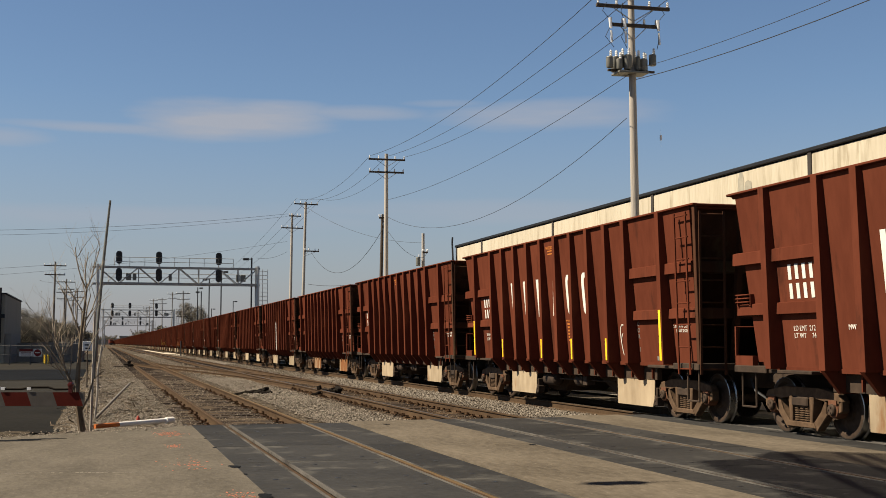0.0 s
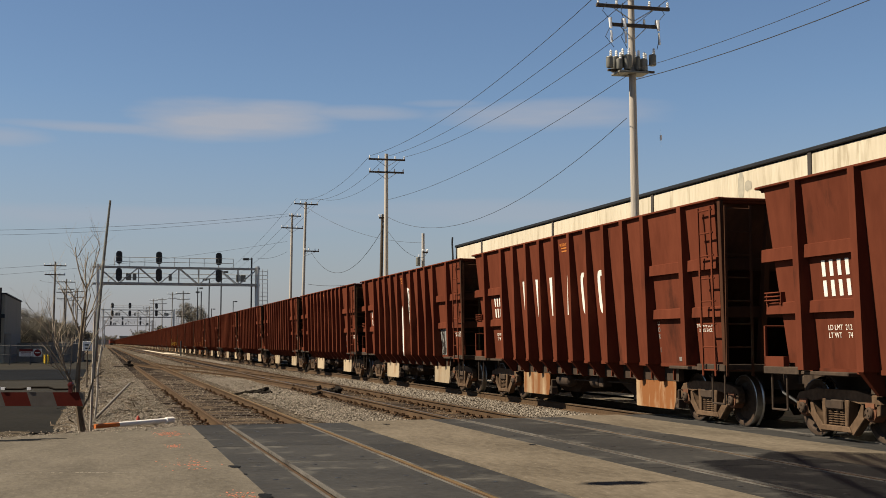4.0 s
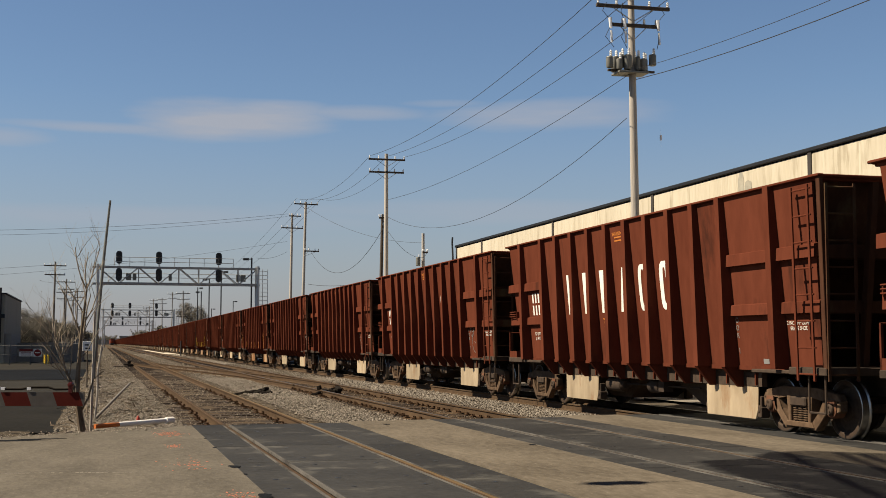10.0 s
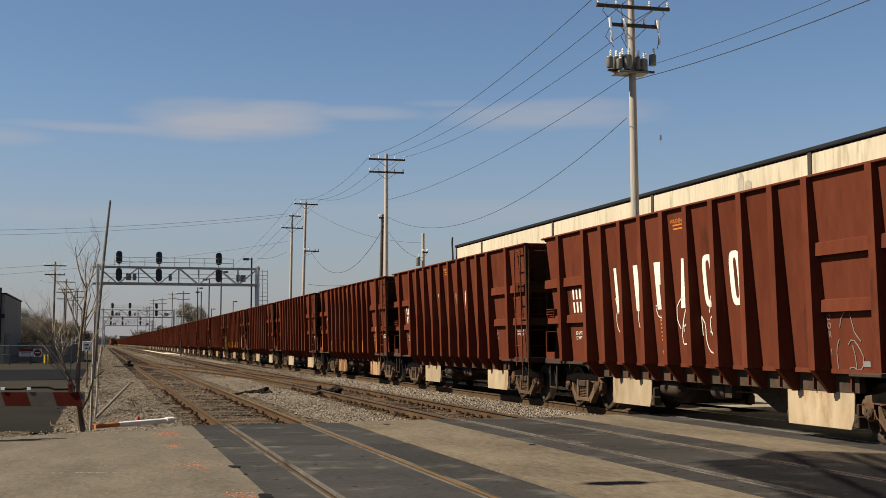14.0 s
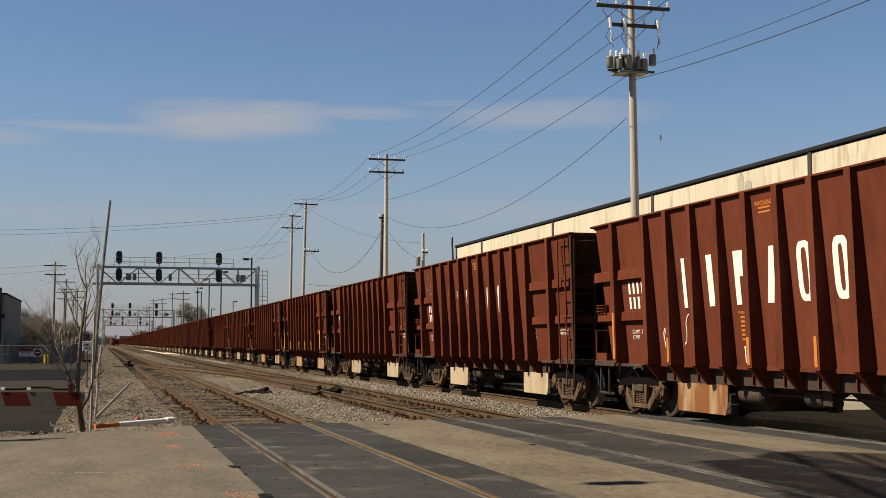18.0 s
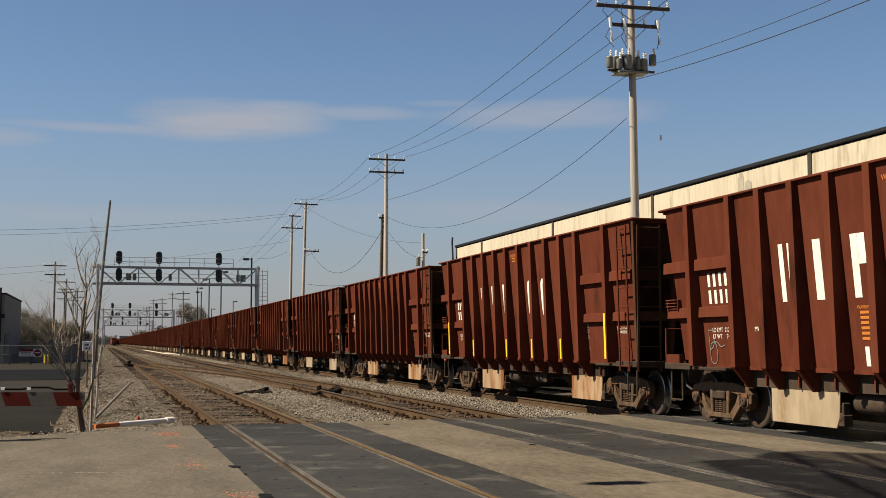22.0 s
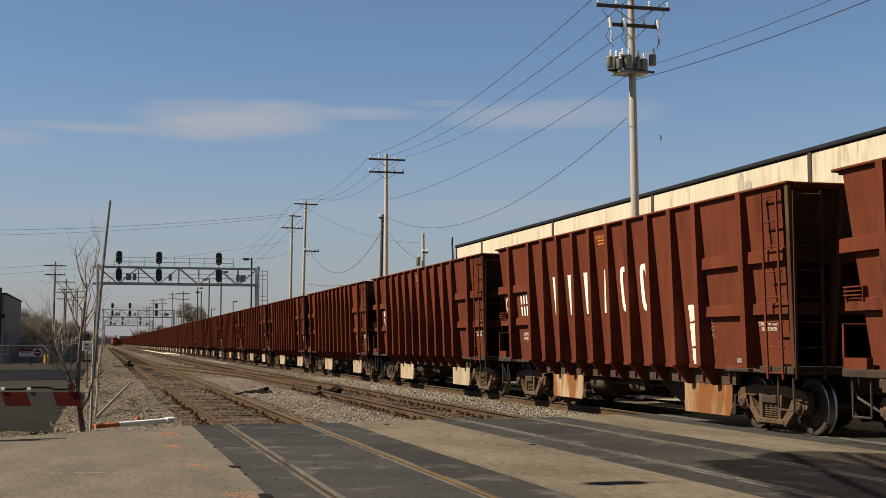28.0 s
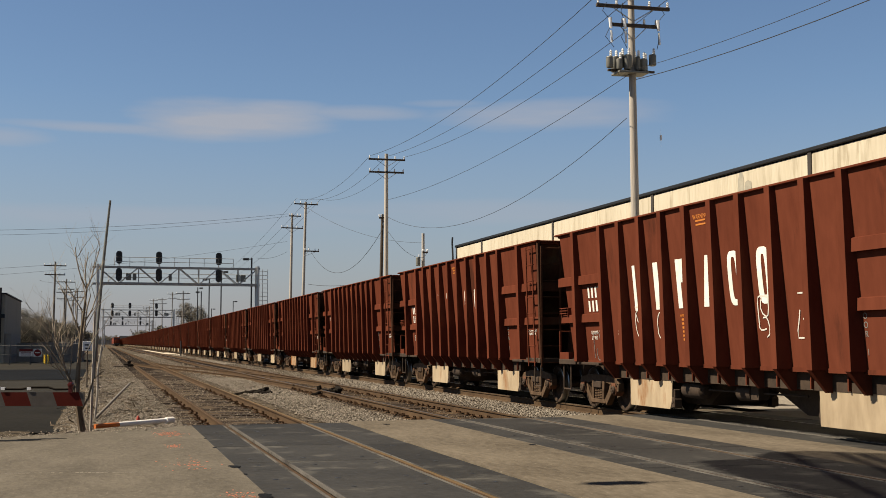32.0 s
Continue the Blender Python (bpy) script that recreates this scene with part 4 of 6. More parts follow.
    for y in (-2.2, 2.2):
        quad_box(bm, [(-0.55, y - 0.5, 0.28), (0.55, y - 0.5, 0.28), (0.55, y + 0.5, 0.28), (-0.55, y + 0.5, 0.28), (-0.75, y - 1.9, 0.98), (0.75, y - 1.9, 0.98), (0.75, y + 1.9, 0.98), (-0.75, y + 1.9, 0.98)])
    part("hopper_bottom", bm, M_UNDER, car)
    bm = bmesh.new()
    lathe(bm, [(0.08, -0.42), (0.15, -0.36), (0.16, 0.0), (0.15, 0.36), (0.08, 0.42)], (-0.92, 1.55, 0.58), "y", 14)
    part("air_reservoir", bm, M_UNDER, car)
    bm = bmesh.new()
    lathe(bm, [(0.05, -0.3), (0.14, -0.25), (0.15, 0.2), (0.05, 0.3)], (-0.88, -0.35, 0.60), "y", 14)
    box(bm, -1.0, -0.8, -0.9, -0.65, 0.5, 0.72)
    rod(bm, (-0.9, -2.3, 0.62), (-0.9, 1.1, 0.60), 0.018, seg=6)
    part("brake_gear", bm, M_UNDER, car)
    # ladders at opposite corners, grab irons, hand brake
    rungs = [1.0 + 0.40 * i for i in range(8)]
    for s, e in ((-1, -1), (1, 1)):
        part("ladder", ladder_bm(*sorted((e * 6.76, e * 7.22)), s * 1.60, s * 1.53, rungs, "y"), M_PAINT, car, "oxide-red side ladder")
        if not near:
            continue
        part("end_ladder", ladder_bm(e * 7.48, 0, *sorted((s * 1.44, s * 0.96)), rungs, "x"), M_END, car, "dark rust-brown end ladder")
    for s, e in ((-1, 1), (1, -1)) if near else ():
        bm = bmesh.new()
        for z in (2.15, 2.21, 2.27):
            tube(bm, [(s * 1.36, e * 6.95, z), (s * 1.47, e * 6.95, z), (s * 1.47, e * 7.36, z), (s * 1.36, e * 7.36, z)], 0.014, 6)
        for y in (6.95, 7.36):
            box(bm, *sorted((s * 1.34, s * 1.44)), e * y - 0.02, e * y + 0.02, 2.08, 2.28)
        part("grab_iron", bm, M_PAINT, car)
        bm = bmesh.new()
        for x, yy in ((s * 1.44, e * 7.42), (s * 0.95, e * 7.42)):
            box(bm, x - 0.02, x + 0.02, yy - 0.02, yy + 0.02, 1.08, 1.75)
        rod(bm, (s * 1.44, e * 7.42, 1.74), (s * 0.95, e * 7.42, 1.74), 0.016, seg=6)
        box(bm, *sorted((s * 1.36, s * 1.46)), *sorted((e * 6.85, e * 7.44)), 1.08, 1.26)
        part("end_railing", bm, M_PAINT, car)
    bm = bmesh.new()
    lathe(bm, [(0.26, 7.30), (0.285, 7.315), (0.285, 7.34), (0.26, 7.355)], (-0.62, 0, 3.2), "y", 20)
    for i in range(4):
        a = i * math.pi / 4
        rod(bm, (-0.62 + 0.27 * math.cos(a), 7.325, 3.2 + 0.27 * math.sin(a)), (-0.62 - 0.27 * math.cos(a), 7.325, 3.2 - 0.27 * math.sin(a)), 0.014, seg=5)
    rod(bm, (-0.62, 6.85, 3.2), (-0.62, 7.34, 3.2), 0.05, seg=8)
    part("hand_brake", bm, M_UNDER, car, "hand brake wheel on the car end")
    # load of crushed stone below the rim
    rnd = random.Random(3)
    bm = bmesh.new()
    nx, ny = 8, 40
    g = [[bm.verts.new((-1.37 + 2.74 * i / nx, -6.6 + 13.2 * j / ny, 3.42 + 0.34 * (1 - abs(2 * i / nx - 1)) * (0.6 + 0.4 * math.sin(j * 0.9)) + rnd.uniform(-0.04, 0.04))) for j in range(ny + 1)] for i in range(nx + 1)]
    for i in range(nx):
        for j in range(ny):
            bm.faces.new((g[i][j], g[i + 1][j], g[i + 1][j + 1], g[i][j + 1]))
    part("stone_load", bm, M_BALLAST, car, "crushed stone load")
    build_bogie(car, 6.03, near)
    build_bogie(car, -6.03, near)
    return car


# plain shapes that stand for the big emblem
def ring(w, h, thick=0.13, th=0.004):
    """An oblong ring, one closed band."""
    bm = bmesh.new()
    n = 22
    rows = []
    for i in range(n):
        a = 2 * math.pi * i / n
        c, d = math.cos(a), math.sin(a)
        rows.append([bm.verts.new(((w - k) * math.copysign(abs(c) ** 0.55, c), (h - k * 0.8) * math.copysign(abs(d) ** 0.55, d), z)) for k, z in ((0, -th), (0, th), (thick, th), (thick, -th))])
    for p, q in zip(rows, rows[1:] + rows[:1]):
        for j in range(4):
            bm.faces.new((p[j], q[j], q[(j + 1) % 4], p[(j + 1) % 4]))
    return bm


EMBLEMS = [[rect(-0.23, -0.10, -0.46, 0.46), rect(0.03, 0.15, -0.46, 0.46)],
           [rect(-0.23, -0.02, -0.46, 0.46)],
           [rect(-0.23, -0.06, -0.46, 0.46), rect(-0.055, 0.12, 0.02, 0.46)],
           [[(-0.20, -0.46), (0.0, -0.46), (0.18, 0.46), (-0.02, 0.46)]],
           None, None]


def mark_meshes():
    out = {}
    for i, poly in enumerate(EMBLEMS):
        out["emblem", i] = mesh_of("emblem_block", flat_marks(poly) if poly else ring(0.21, 0.47, 0.13 if i == 4 else 0.15), M_WHITE, False)
    # reporting mark and number: two rows of four plain bars
    out["number"] = mesh_of("number_bar", flat_marks([rect(-0.05, 0.04, -0.12, 0.12)]), M_WHITE, False)
    out["limit"] = words("LD LMT  212\nLT WT     74", 0.115, M_TAG)
    out["warning"] = words("WARNING", 0.12, M_ORANGE)
    out["lines"] = mesh_of("warning_lines", flat_marks([rect(-0.19, 0.19, -0.085 - 0.07 * i, -0.055 - 0.07 * i) for i in range(2)]), M_ORANGE, False)
    out["lines5"] = mesh_of("warning_lines", flat_marks([rect(-0.12, 0.13 - 0.03 * (i % 3), -0.09 - 0.075 * i, -0.05 - 0.075 * i) for i in range(6)]), M_ORANGE, False)
    out["warning_s"] = words("WARNING", 0.075, M_ORANGE)
    out["shoe"] = words("2 INCH HP COMP\nBRAKE SHOE", 0.085, M_TAG)
    out["door"] = words("D\nO\nO\nR\n\n1", 0.13, M_SILVER)
    out["mw"] = words("MW", 0.11, M_WHITE)
    out["small"] = mesh_of("small_label", flat_marks([rect(-0.09, 0.09, -0.04, 0.04)]), M_SILVER, False)
    out["tag"] = mesh_of("white_tag", flat_marks([rect(-0.05, 0.05, -0.14, 0.14)]), M_WHITE, False)
    out["box"] = mesh_of("test_panel", flat_marks([rect(-0.09, -0.07, -0.27, 0.12), rect(-0.065, 0.06, 0.10, 0.12), rect(-0.065, 0.06, -0.10, -0.085), rect(-0.065, 0.06, -0.27, -0.25), rect(-0.05, 0.05, 0.18, 0.22), rect(-0.04, 0.05, -0.2, -0.17)]), M_TAG, False)
    out["tall"] = mesh_of("reflective_stripe", flat_marks([rect(-0.045, 0.045, -0.48, 0.48)]), M_YELLOW, False)
    out["short"] = mesh_of("reflective_stripe", flat_marks([rect(-0.04, 0.04, -0.23, 0.23)]), M_YELLOW, False)
    out["short_o"] = mesh_of("reflective_stripe", flat_marks([rect(-0.04, 0.04, -0.23, 0.23)]), M_ORANGE, False)
    out["tall_o"] = mesh_of("reflective_stripe", flat_marks([rect(-0.045, 0.045, -0.48, 0.48)]), M_ORANGE, False)
    return out


def scribble(seed, w, h, material, strokes=3, r=0.016):
    """Spray-can loops: flat bands along wandering lines."""
    rnd = random.Random(seed)
    bm = bmesh.new()
    for k in range(strokes):
        x, y = rnd.uniform(-w, w) * 0.6, rnd.uniform(-h, h) * 0.6
        pts, a = [], rnd.uniform(0, 6.28)
        turn = rnd.choice((-1, 1)) * rnd.uniform(0.25, 0.6)
        for _ in range(17):
            pts.append((x, y))
            a += turn + rnd.uniform(-0.35, 0.35)
            x = max(-w, min(w, x + 0.085 * math.cos(a)))
            y = max(-h, min(h, y + 0.12 * math.sin(a)))
            if rnd.random() < 0.07:
                turn = -turn
        prev = None
        for (x0, y0), (x1, y1) in zip(pts, pts[1:]):
            d = Vector((x1 - x0, y1 - y0))
            if d.length < 1e-4:
                continue
            n = Vector((-d.y, d.x)).normalized() * r
            ring = [bm.verts.new((x0 + n.x, y0 + n.y, 0.002 + k * 0.0004)), bm.verts.new((x0 - n.x, y0 - n.y, 0.002 + k * 0.0004))]
            if prev:
                bm.faces.new((prev[0], prev[1], ring[1], ring[0]))
            prev = ring
    ex = bmesh.ops.extrude_face_region(bm, geom=list(bm.faces))
    bmesh.ops.translate(bm, verts=[v for v in ex["geom"] if isinstance(v, bmesh.types.BMVert)], vec=(0, 0, 0.002))
    return mesh_of("graffiti", bm, material, False)


def blocky(seed, w, h, n=7, jag=0.12):
    """A rectangle with torn edges."""
    rnd = random.Random(seed)
    j = lambda v: v * (1 + rnd.uniform(-jag, jag))
    pts = [(-w + 2 * w * i / n, -j(h)) for i in range(n)] + [(j(w), -h + 2 * h * i / n) for i in range(n)]
    pts += [(w - 2 * w * i / n, j(h)) for i in range(n)] + [(-j(w), h - 2 * h * i / n) for i in range(n)]
    return pts


def ragged(seed, w, h, n=22, jag=0.25):
    rnd = random.Random(seed)
    return [(w * math.cos(a) * (1 - jag * rnd.random()), h * math.sin(a) * (1 - jag * rnd.random())) for a in [2 * math.pi * i / n for i in range(n)]]


SCRIBBLES = {1: [(-4.0, 1.5, 0.2, 0.35, 2)], 4: [(2.95, 1.6, 0.3, 0.4, 3), (1.9, 1.7, 0.25, 0.5, 2), (1.1, 1.75, 0.2, 0.45, 2), (5.2, 1.4, 0.35, 0.25, 3)],
             5: [(-2.95, 1.65, 0.28, 0.5, 2)], 7: [(3.9, 2.0, 0.25, 0.35, 4), (5.1, 1.3, 0.4, 0.25, 4), (-5.2, 1.6, 0.35, 0.4, 3)],
             8: [(2.9, 1.9, 0.35, 0.5, 3), (1.9, 1.9, 0.3, 0.5, 3), (0.9, 1.7, 0.3, 0.5, 3), (0.0, 2.0, 0.3, 0.55, 4), (-1.0, 1.7, 0.3, 0.6, 4), (-5.3, 1.5, 0.4, 0.45, 4)],
             9: [(5.1, 1.4, 0.4, 0.3, 3)], 10: [(3.9, 1.9, 0.3, 0.55, 3), (2.9, 1.6, 0.3, 0.4, 3)], 11: [(5.2, 3.25, 0.35, 0.5, 5), (0.9, 1.8, 0.2, 0.4, 3)],
             12: [(5.3, 1.4, 0.4, 0.3, 3)], 16: [(6.6, 2.5, 0.15, 0.3, 2), (5.1, 1.3, 0.3, 0.25, 3)], 17: [(6.65, 2.5, 0.18, 0.35, 3)],
             18: [(3.9, 1.6, 0.15, 0.4, 2), (2.95, 1.9, 0.2, 0.3, 2), (1.9, 1.85, 0.2, 0.3, 2), (-2.0, 1.85, 0.2, 0.4, 3), (-3.0, 1.9, 0.25, 0.35, 3), (5.1, 1.4, 0.35, 0.3, 3)]}


def mark(name, me, car, m, label=""):
    ob = piece(name, me, car, m)
    if label:
        ob["label"] = label
    return ob


SHIFT = 0.24        # marks sit this much further along the car


def letter_car(car, k, M):
    """Lettering, plates and graffiti on the side that faces the road."""
    for i in range(6):
        mark("emblem_block", M["emblem", i], car, on_side(3.10 - 0.99 * i, 2.58))
    for c in range(4):
        for z in (2.585, 2.285):
            mark("number_bar", M["number"], car, on_side(5.76 - 0.205 * c, z))
    mark("load_limit_text", M["limit"], car, on_side(5.25 + SHIFT, 1.64))
    mark("warning_text", M["warning"], car, on_side(-0.06 + SHIFT, 3.74))
    mark("warning_lines", M["lines"], car, on_side(-0.06 + SHIFT, 3.74))
    low = -0.92 if k in (1, 7) else 0.92
    mark("warning_text", M["warning_s"], car, on_side(low + SHIFT, 1.98))
    mark("warning_lines", M["lines5"], car, on_side(low + SHIFT, 1.98))
    mark("brake_shoe_text", M["shoe"], car, on_side(-6.70 + SHIFT, 1.74))
    mark("door_text", M["door"], car, on_side(-4.52, 1.66))
    mark("small_text", M["mw"], car, on_side(3.97 + SHIFT, 1.70))
    mark("small_label", M["small"], car, on_side(-5.62 + SHIFT, 1.17))
    mark("small_label", M["small"], car, on_side(4.75 + SHIFT, 1.17))
    if k % 2 == 0:
        mark("white_tag", M["tag"], car, on_side(0.95 + SHIFT, 1.28))
        mark("test_panel", M["box"], car, on_side(-5.92 + SHIFT, 1.55))
    else:
        mark("white_tag", M["tag"], car, on_side(-1.0 + SHIFT, 1.26))
    stripes = {1: ("tall", "short"), 13: ("tall", "short"), 10: ("tall_o", "short_o")}.get(k)
    if stripes:
        for y in END_RIBS:
            mark("reflective_stripe", M[stripes[0]], car, on_side(y, 1.62, 0.006, True), "upright reflective stripe on a rib")
        if stripes[1]:
            for y in (RIBS[1], RIBS[4], RIBS[6], RIBS[8]):
                mark("reflective_stripe", M[stripes[1]], car, on_side(y, 1.34, 0.006, True), "upright reflective stripe on a rib")
    for n, (y, z, w, h, st) in enumerate(SCRIBBLES.get(k, ())):
        mark("graffiti", scribble(k * 31 + n, w, h, M_SILVER if 5.0 < abs(y) < 5.4 else M_TAG, max(2, st - 1), 0.009 if 5.0 < abs(y) < 5.4 else 0.013), car, on_side(y + SHIFT, z, 0.006), "loose white spray-paint scrawl")
    if k == 4:
        whites = ((-0.98, 1.85, 0.35, 0.72, M_WHITE, 0.010, False), (-0.14, 1.70, 0.24, 0.58, M_WHITE, 0.010, False), (-0.20, 2.75, 0.15, 0.62, M_WHITE, 0.008, False), (-0.98, 3.02, 0.31, 0.36, M_WHITE, 0.010, False), (-0.5, 1.9, 0.075, 0.8, M_WHITE, 0.006, True),
                  (-0.98, 2.68, 0.33, 0.07, M_SILVER, 0.014, False), (0.8, 2.55, 0.13, 0.42, M_SILVER, 0.012, False), (-5.25, 1.5, 0.56, 0.42, M_SILVER, 0.006, False), (-4.0, 1.55, 0.2, 0.55, M_SILVER, 0.006, False))
        for n, (y, z, w, h, mm, pr, rib) in enumerate(whites):
            mark("graffiti", mesh_of("graffiti", flat_marks([blocky(70 + n, w, h)], 0.003), mm, False), car, on_side(y + SHIFT, z, pr, rib), "broad white and silver sprayed graffiti block")
        for n, (y, z, w, h) in enumerate(((-0.96, 2.12, 0.11, 0.13), (-0.86, 1.62, 0.13, 0.10), (-1.1, 1.5, 0.05, 0.2), (-0.1, 2.0, 0.04, 0.25), (-1.1, 3.1, 0.04, 0.25))):
            mark("graffiti", mesh_of("graffiti", flat_marks([ragged(90 + n, w, h, 14, 0.4)], 0.003), M_BLACKMARK, False), car, on_side(y + SHIFT, z, 0.018), "black sprayed blot")
        for n, (y, z, w, h, st) in enumerate(((-1.0, 1.9, 0.30, 0.65, 5), (-0.14, 1.6, 0.20, 0.5, 4), (-0.98, 3.0, 0.27, 0.3, 3), (-5.25, 1.5, 0.45, 0.36, 5))):
            mark("graffiti", scribble(300 + n, w, h, M_BLACKMARK, st, 0.02), car, on_side(y + SHIFT, z, 0.016), "thin black sprayed lines")
        mark("graffiti", mesh_of("graffiti", flat_marks([ragged(99, 0.25, 0.36, 20, 0.5)], 0.003), M_STRIPEWHITE, False), car, on_side(-1.9 + SHIFT, 1.5, 0.008), "pale overspray patch")
    if k == 16:
        for n, (z, h) in enumerate(((2.02, 0.15), (1.62, 0.22), (1.22, 0.15))):
            mark("paint_patch", mesh_of("paint_patch", flat_marks([blocky(40 + n, 0.20, h, 5, 0.10)], 0.003), M_TAG, False), car, on_side(-4.09 + SHIFT, z, 0.006), "pale grey paint patch")
    if k == 13:
        bm = bmesh.new()
        box(bm, -1.47, -1.33, 6.95, 7.15, 0.93, 1.06)
        part("marker_reflector", bm, M_MARKRED, car, "bright red reflector under the corner")
    if k == 14:
        for n, (y, z, w, h) in enumerate(((0.12, 1.42, 0.30, 0.38), (-0.85, 1.30, 0.30, 0.26), (-1.85, 1.15, 0.26, 0.10), (0.10, 1.95, 0.10, 0.3))):
            mark("soot_smear", mesh_of("soot_smear", flat_marks([blocky(140 + n, w, h, 9, 0.3)], 0.002), M_SMEAR, False), car, on_side(y + SHIFT, z, 0.006), "black soot smear above the sill")
    if k in (3, 10, 13, 14, 16, 21):
        for child in car.children:
            if child.name.startswith("discharge_door"):
                child.material_slots[0].link = "OBJECT"
                child.material_slots[0].material = M_RUSTPLATE
                child["label"] = "discharge door heavily streaked with orange rust"
    if k in (1, 14, 2):
        rnd = random.Random(k)
        bm = bmesh.new()
        nx, ny = 10, 30
        y0 = {1: -1.2, 14: 0.0, 2: -5.3}[k]
        g = [[bm.verts.new((-1.38 + 2.76 * i / nx, y0 - 1.4 + 2.8 * j / ny, 3.66 + 0.42 * math.sin(math.pi * i / nx) ** 0.6 * math.sin(math.pi * j / ny) + rnd.uniform(-0.03, 0.03))) for j in range(ny + 1)] for i in range(nx + 1)]
        for i in range(nx):
            for j in range(ny):
                bm.faces.new((g[i][j], g[i + 1][j], g[i + 1][j + 1], g[i][j + 1]))
        part("stone_heap", bm, M_BALLAST, car, "heap of pale crushed stone above the rim")


N_CARS, NEAR_CARS = 80, 26
CARS = []


def car_y(k, t):
    return FIRST_CAR + k * CAR_PITCH - travelled(t)


def build_train():
    first = build_car()
    first.matrix_basis = pose(TRACK_C, car_y(0, 0), 0)
    CARS.append(first)
    for k in range(1, NEAR_CARS):
        CARS.append(copy_thing(first, pose(TRACK_C, car_y(k, 0), 0)))
    far = build_car(False)
    far.matrix_basis = pose(TRACK_C, car_y(NEAR_CARS, 0), 0)
    CARS.append(far)
    for k in range(NEAR_CARS + 1, N_CARS):
        CARS.append(copy_thing(far, pose(TRACK_C, car_y(k, 0), 0)))
    M = mark_meshes()
    for k in range(0, 25):
        letter_car(CARS[k], k, M)


def oncoming(t):
    """Where the far train on the next track stands."""
    return 1117.0 - 13.35 * t


def build_locomotive():
    loco = thing("locomotive", "orange diesel locomotive approaching far away on the next track", "locomotive", pose(TRACK_B, oncoming(0), 0))
    bm = bmesh.new()
    box(bm, -1.55, 1.55, -9.8, 9.8, 1.0, 1.45)
    part("frame", softened(bm, 0.05), M_BLACK, loco)
    bm = bmesh.new()
    box(bm, -1.1, 1.1, -5.5, 9.0, 1.45, 4.4)
    part("hood", softened(bm, 0.1), M_LOCO, loco)
    bm = bmesh.new()
    box(bm, -1.55, 1.55, -8.3, -5.5, 1.45, 4.6)
    box(bm, -0.9, 0.9, -9.6, -8.3, 1.45, 3.1)
    part("cab", softened(bm, 0.12), M_LOCO, loco)
    bm = bmesh.new()
    for x in (-0.85, 0.85):
        box(bm, x - 0.5, x + 0.5, -8.34, -8.29, 3.4, 4.1)
    part("windscreen", bm, M_DARKGLASS, loco)
    for y in (-6.2, 6.2):
        bm = bmesh.new()
        box(bm, -1.15, 1.15, y - 2.3, y + 2.3, 0.45, 0.95)
        for q in (-1.8, 0, 1.8):
            rod(bm, (-0.85, y + q, 0.5), (0.85, y + q, 0.5), 0.5, seg=18)
        part("bogie", bm, M_BLACK, loco)
    return loco


def build_boxcar():
    car = thing("boxcar", "dull red boxcar behind a far locomotive", "freight car", pose(TRACK_B, oncoming(0) + 19.0, 0), "far freight cars")
    bm = bmesh.new()
    box(bm, -1.5, 1.5, -7.4, 7.4, 1.05, 4.4)
    part("body", softened(bm, 0.06), M_LOCO, car)
    bm = bmesh.new()
    prism(bm, [(-1.55, 4.4), (1.55, 4.4), (0.0, 4.65)], "y", -7.45, 7.45)
    part("roof", bm, M_GREYCAN, car)
    for y in (-5.4, 5.4):
        bm = bmesh.new()
        box(bm, -1.1, 1.1, y - 1.1, y + 1.1, 0.3, 1.05)
        for q in (-0.85, 0.85):
            rod(bm, (-0.8, y + q, 0.457), (0.8, y + q, 0.457), 0.457, seg=16)
        part("bogie", bm, M_BLACK, car)
    return car


build_train()
LOCO = build_locomotive()
BOXCARS = [build_boxcar()]
for i in range(1, 9):
    BOXCARS.append(copy_thing(BOXCARS[0], pose(TRACK_B, oncoming(0) + 19.0 + 16.4 * i, 0)))


# ---- warehouse behind the train ----
WALL_X, EAVE_Z = 23.0, 8.06


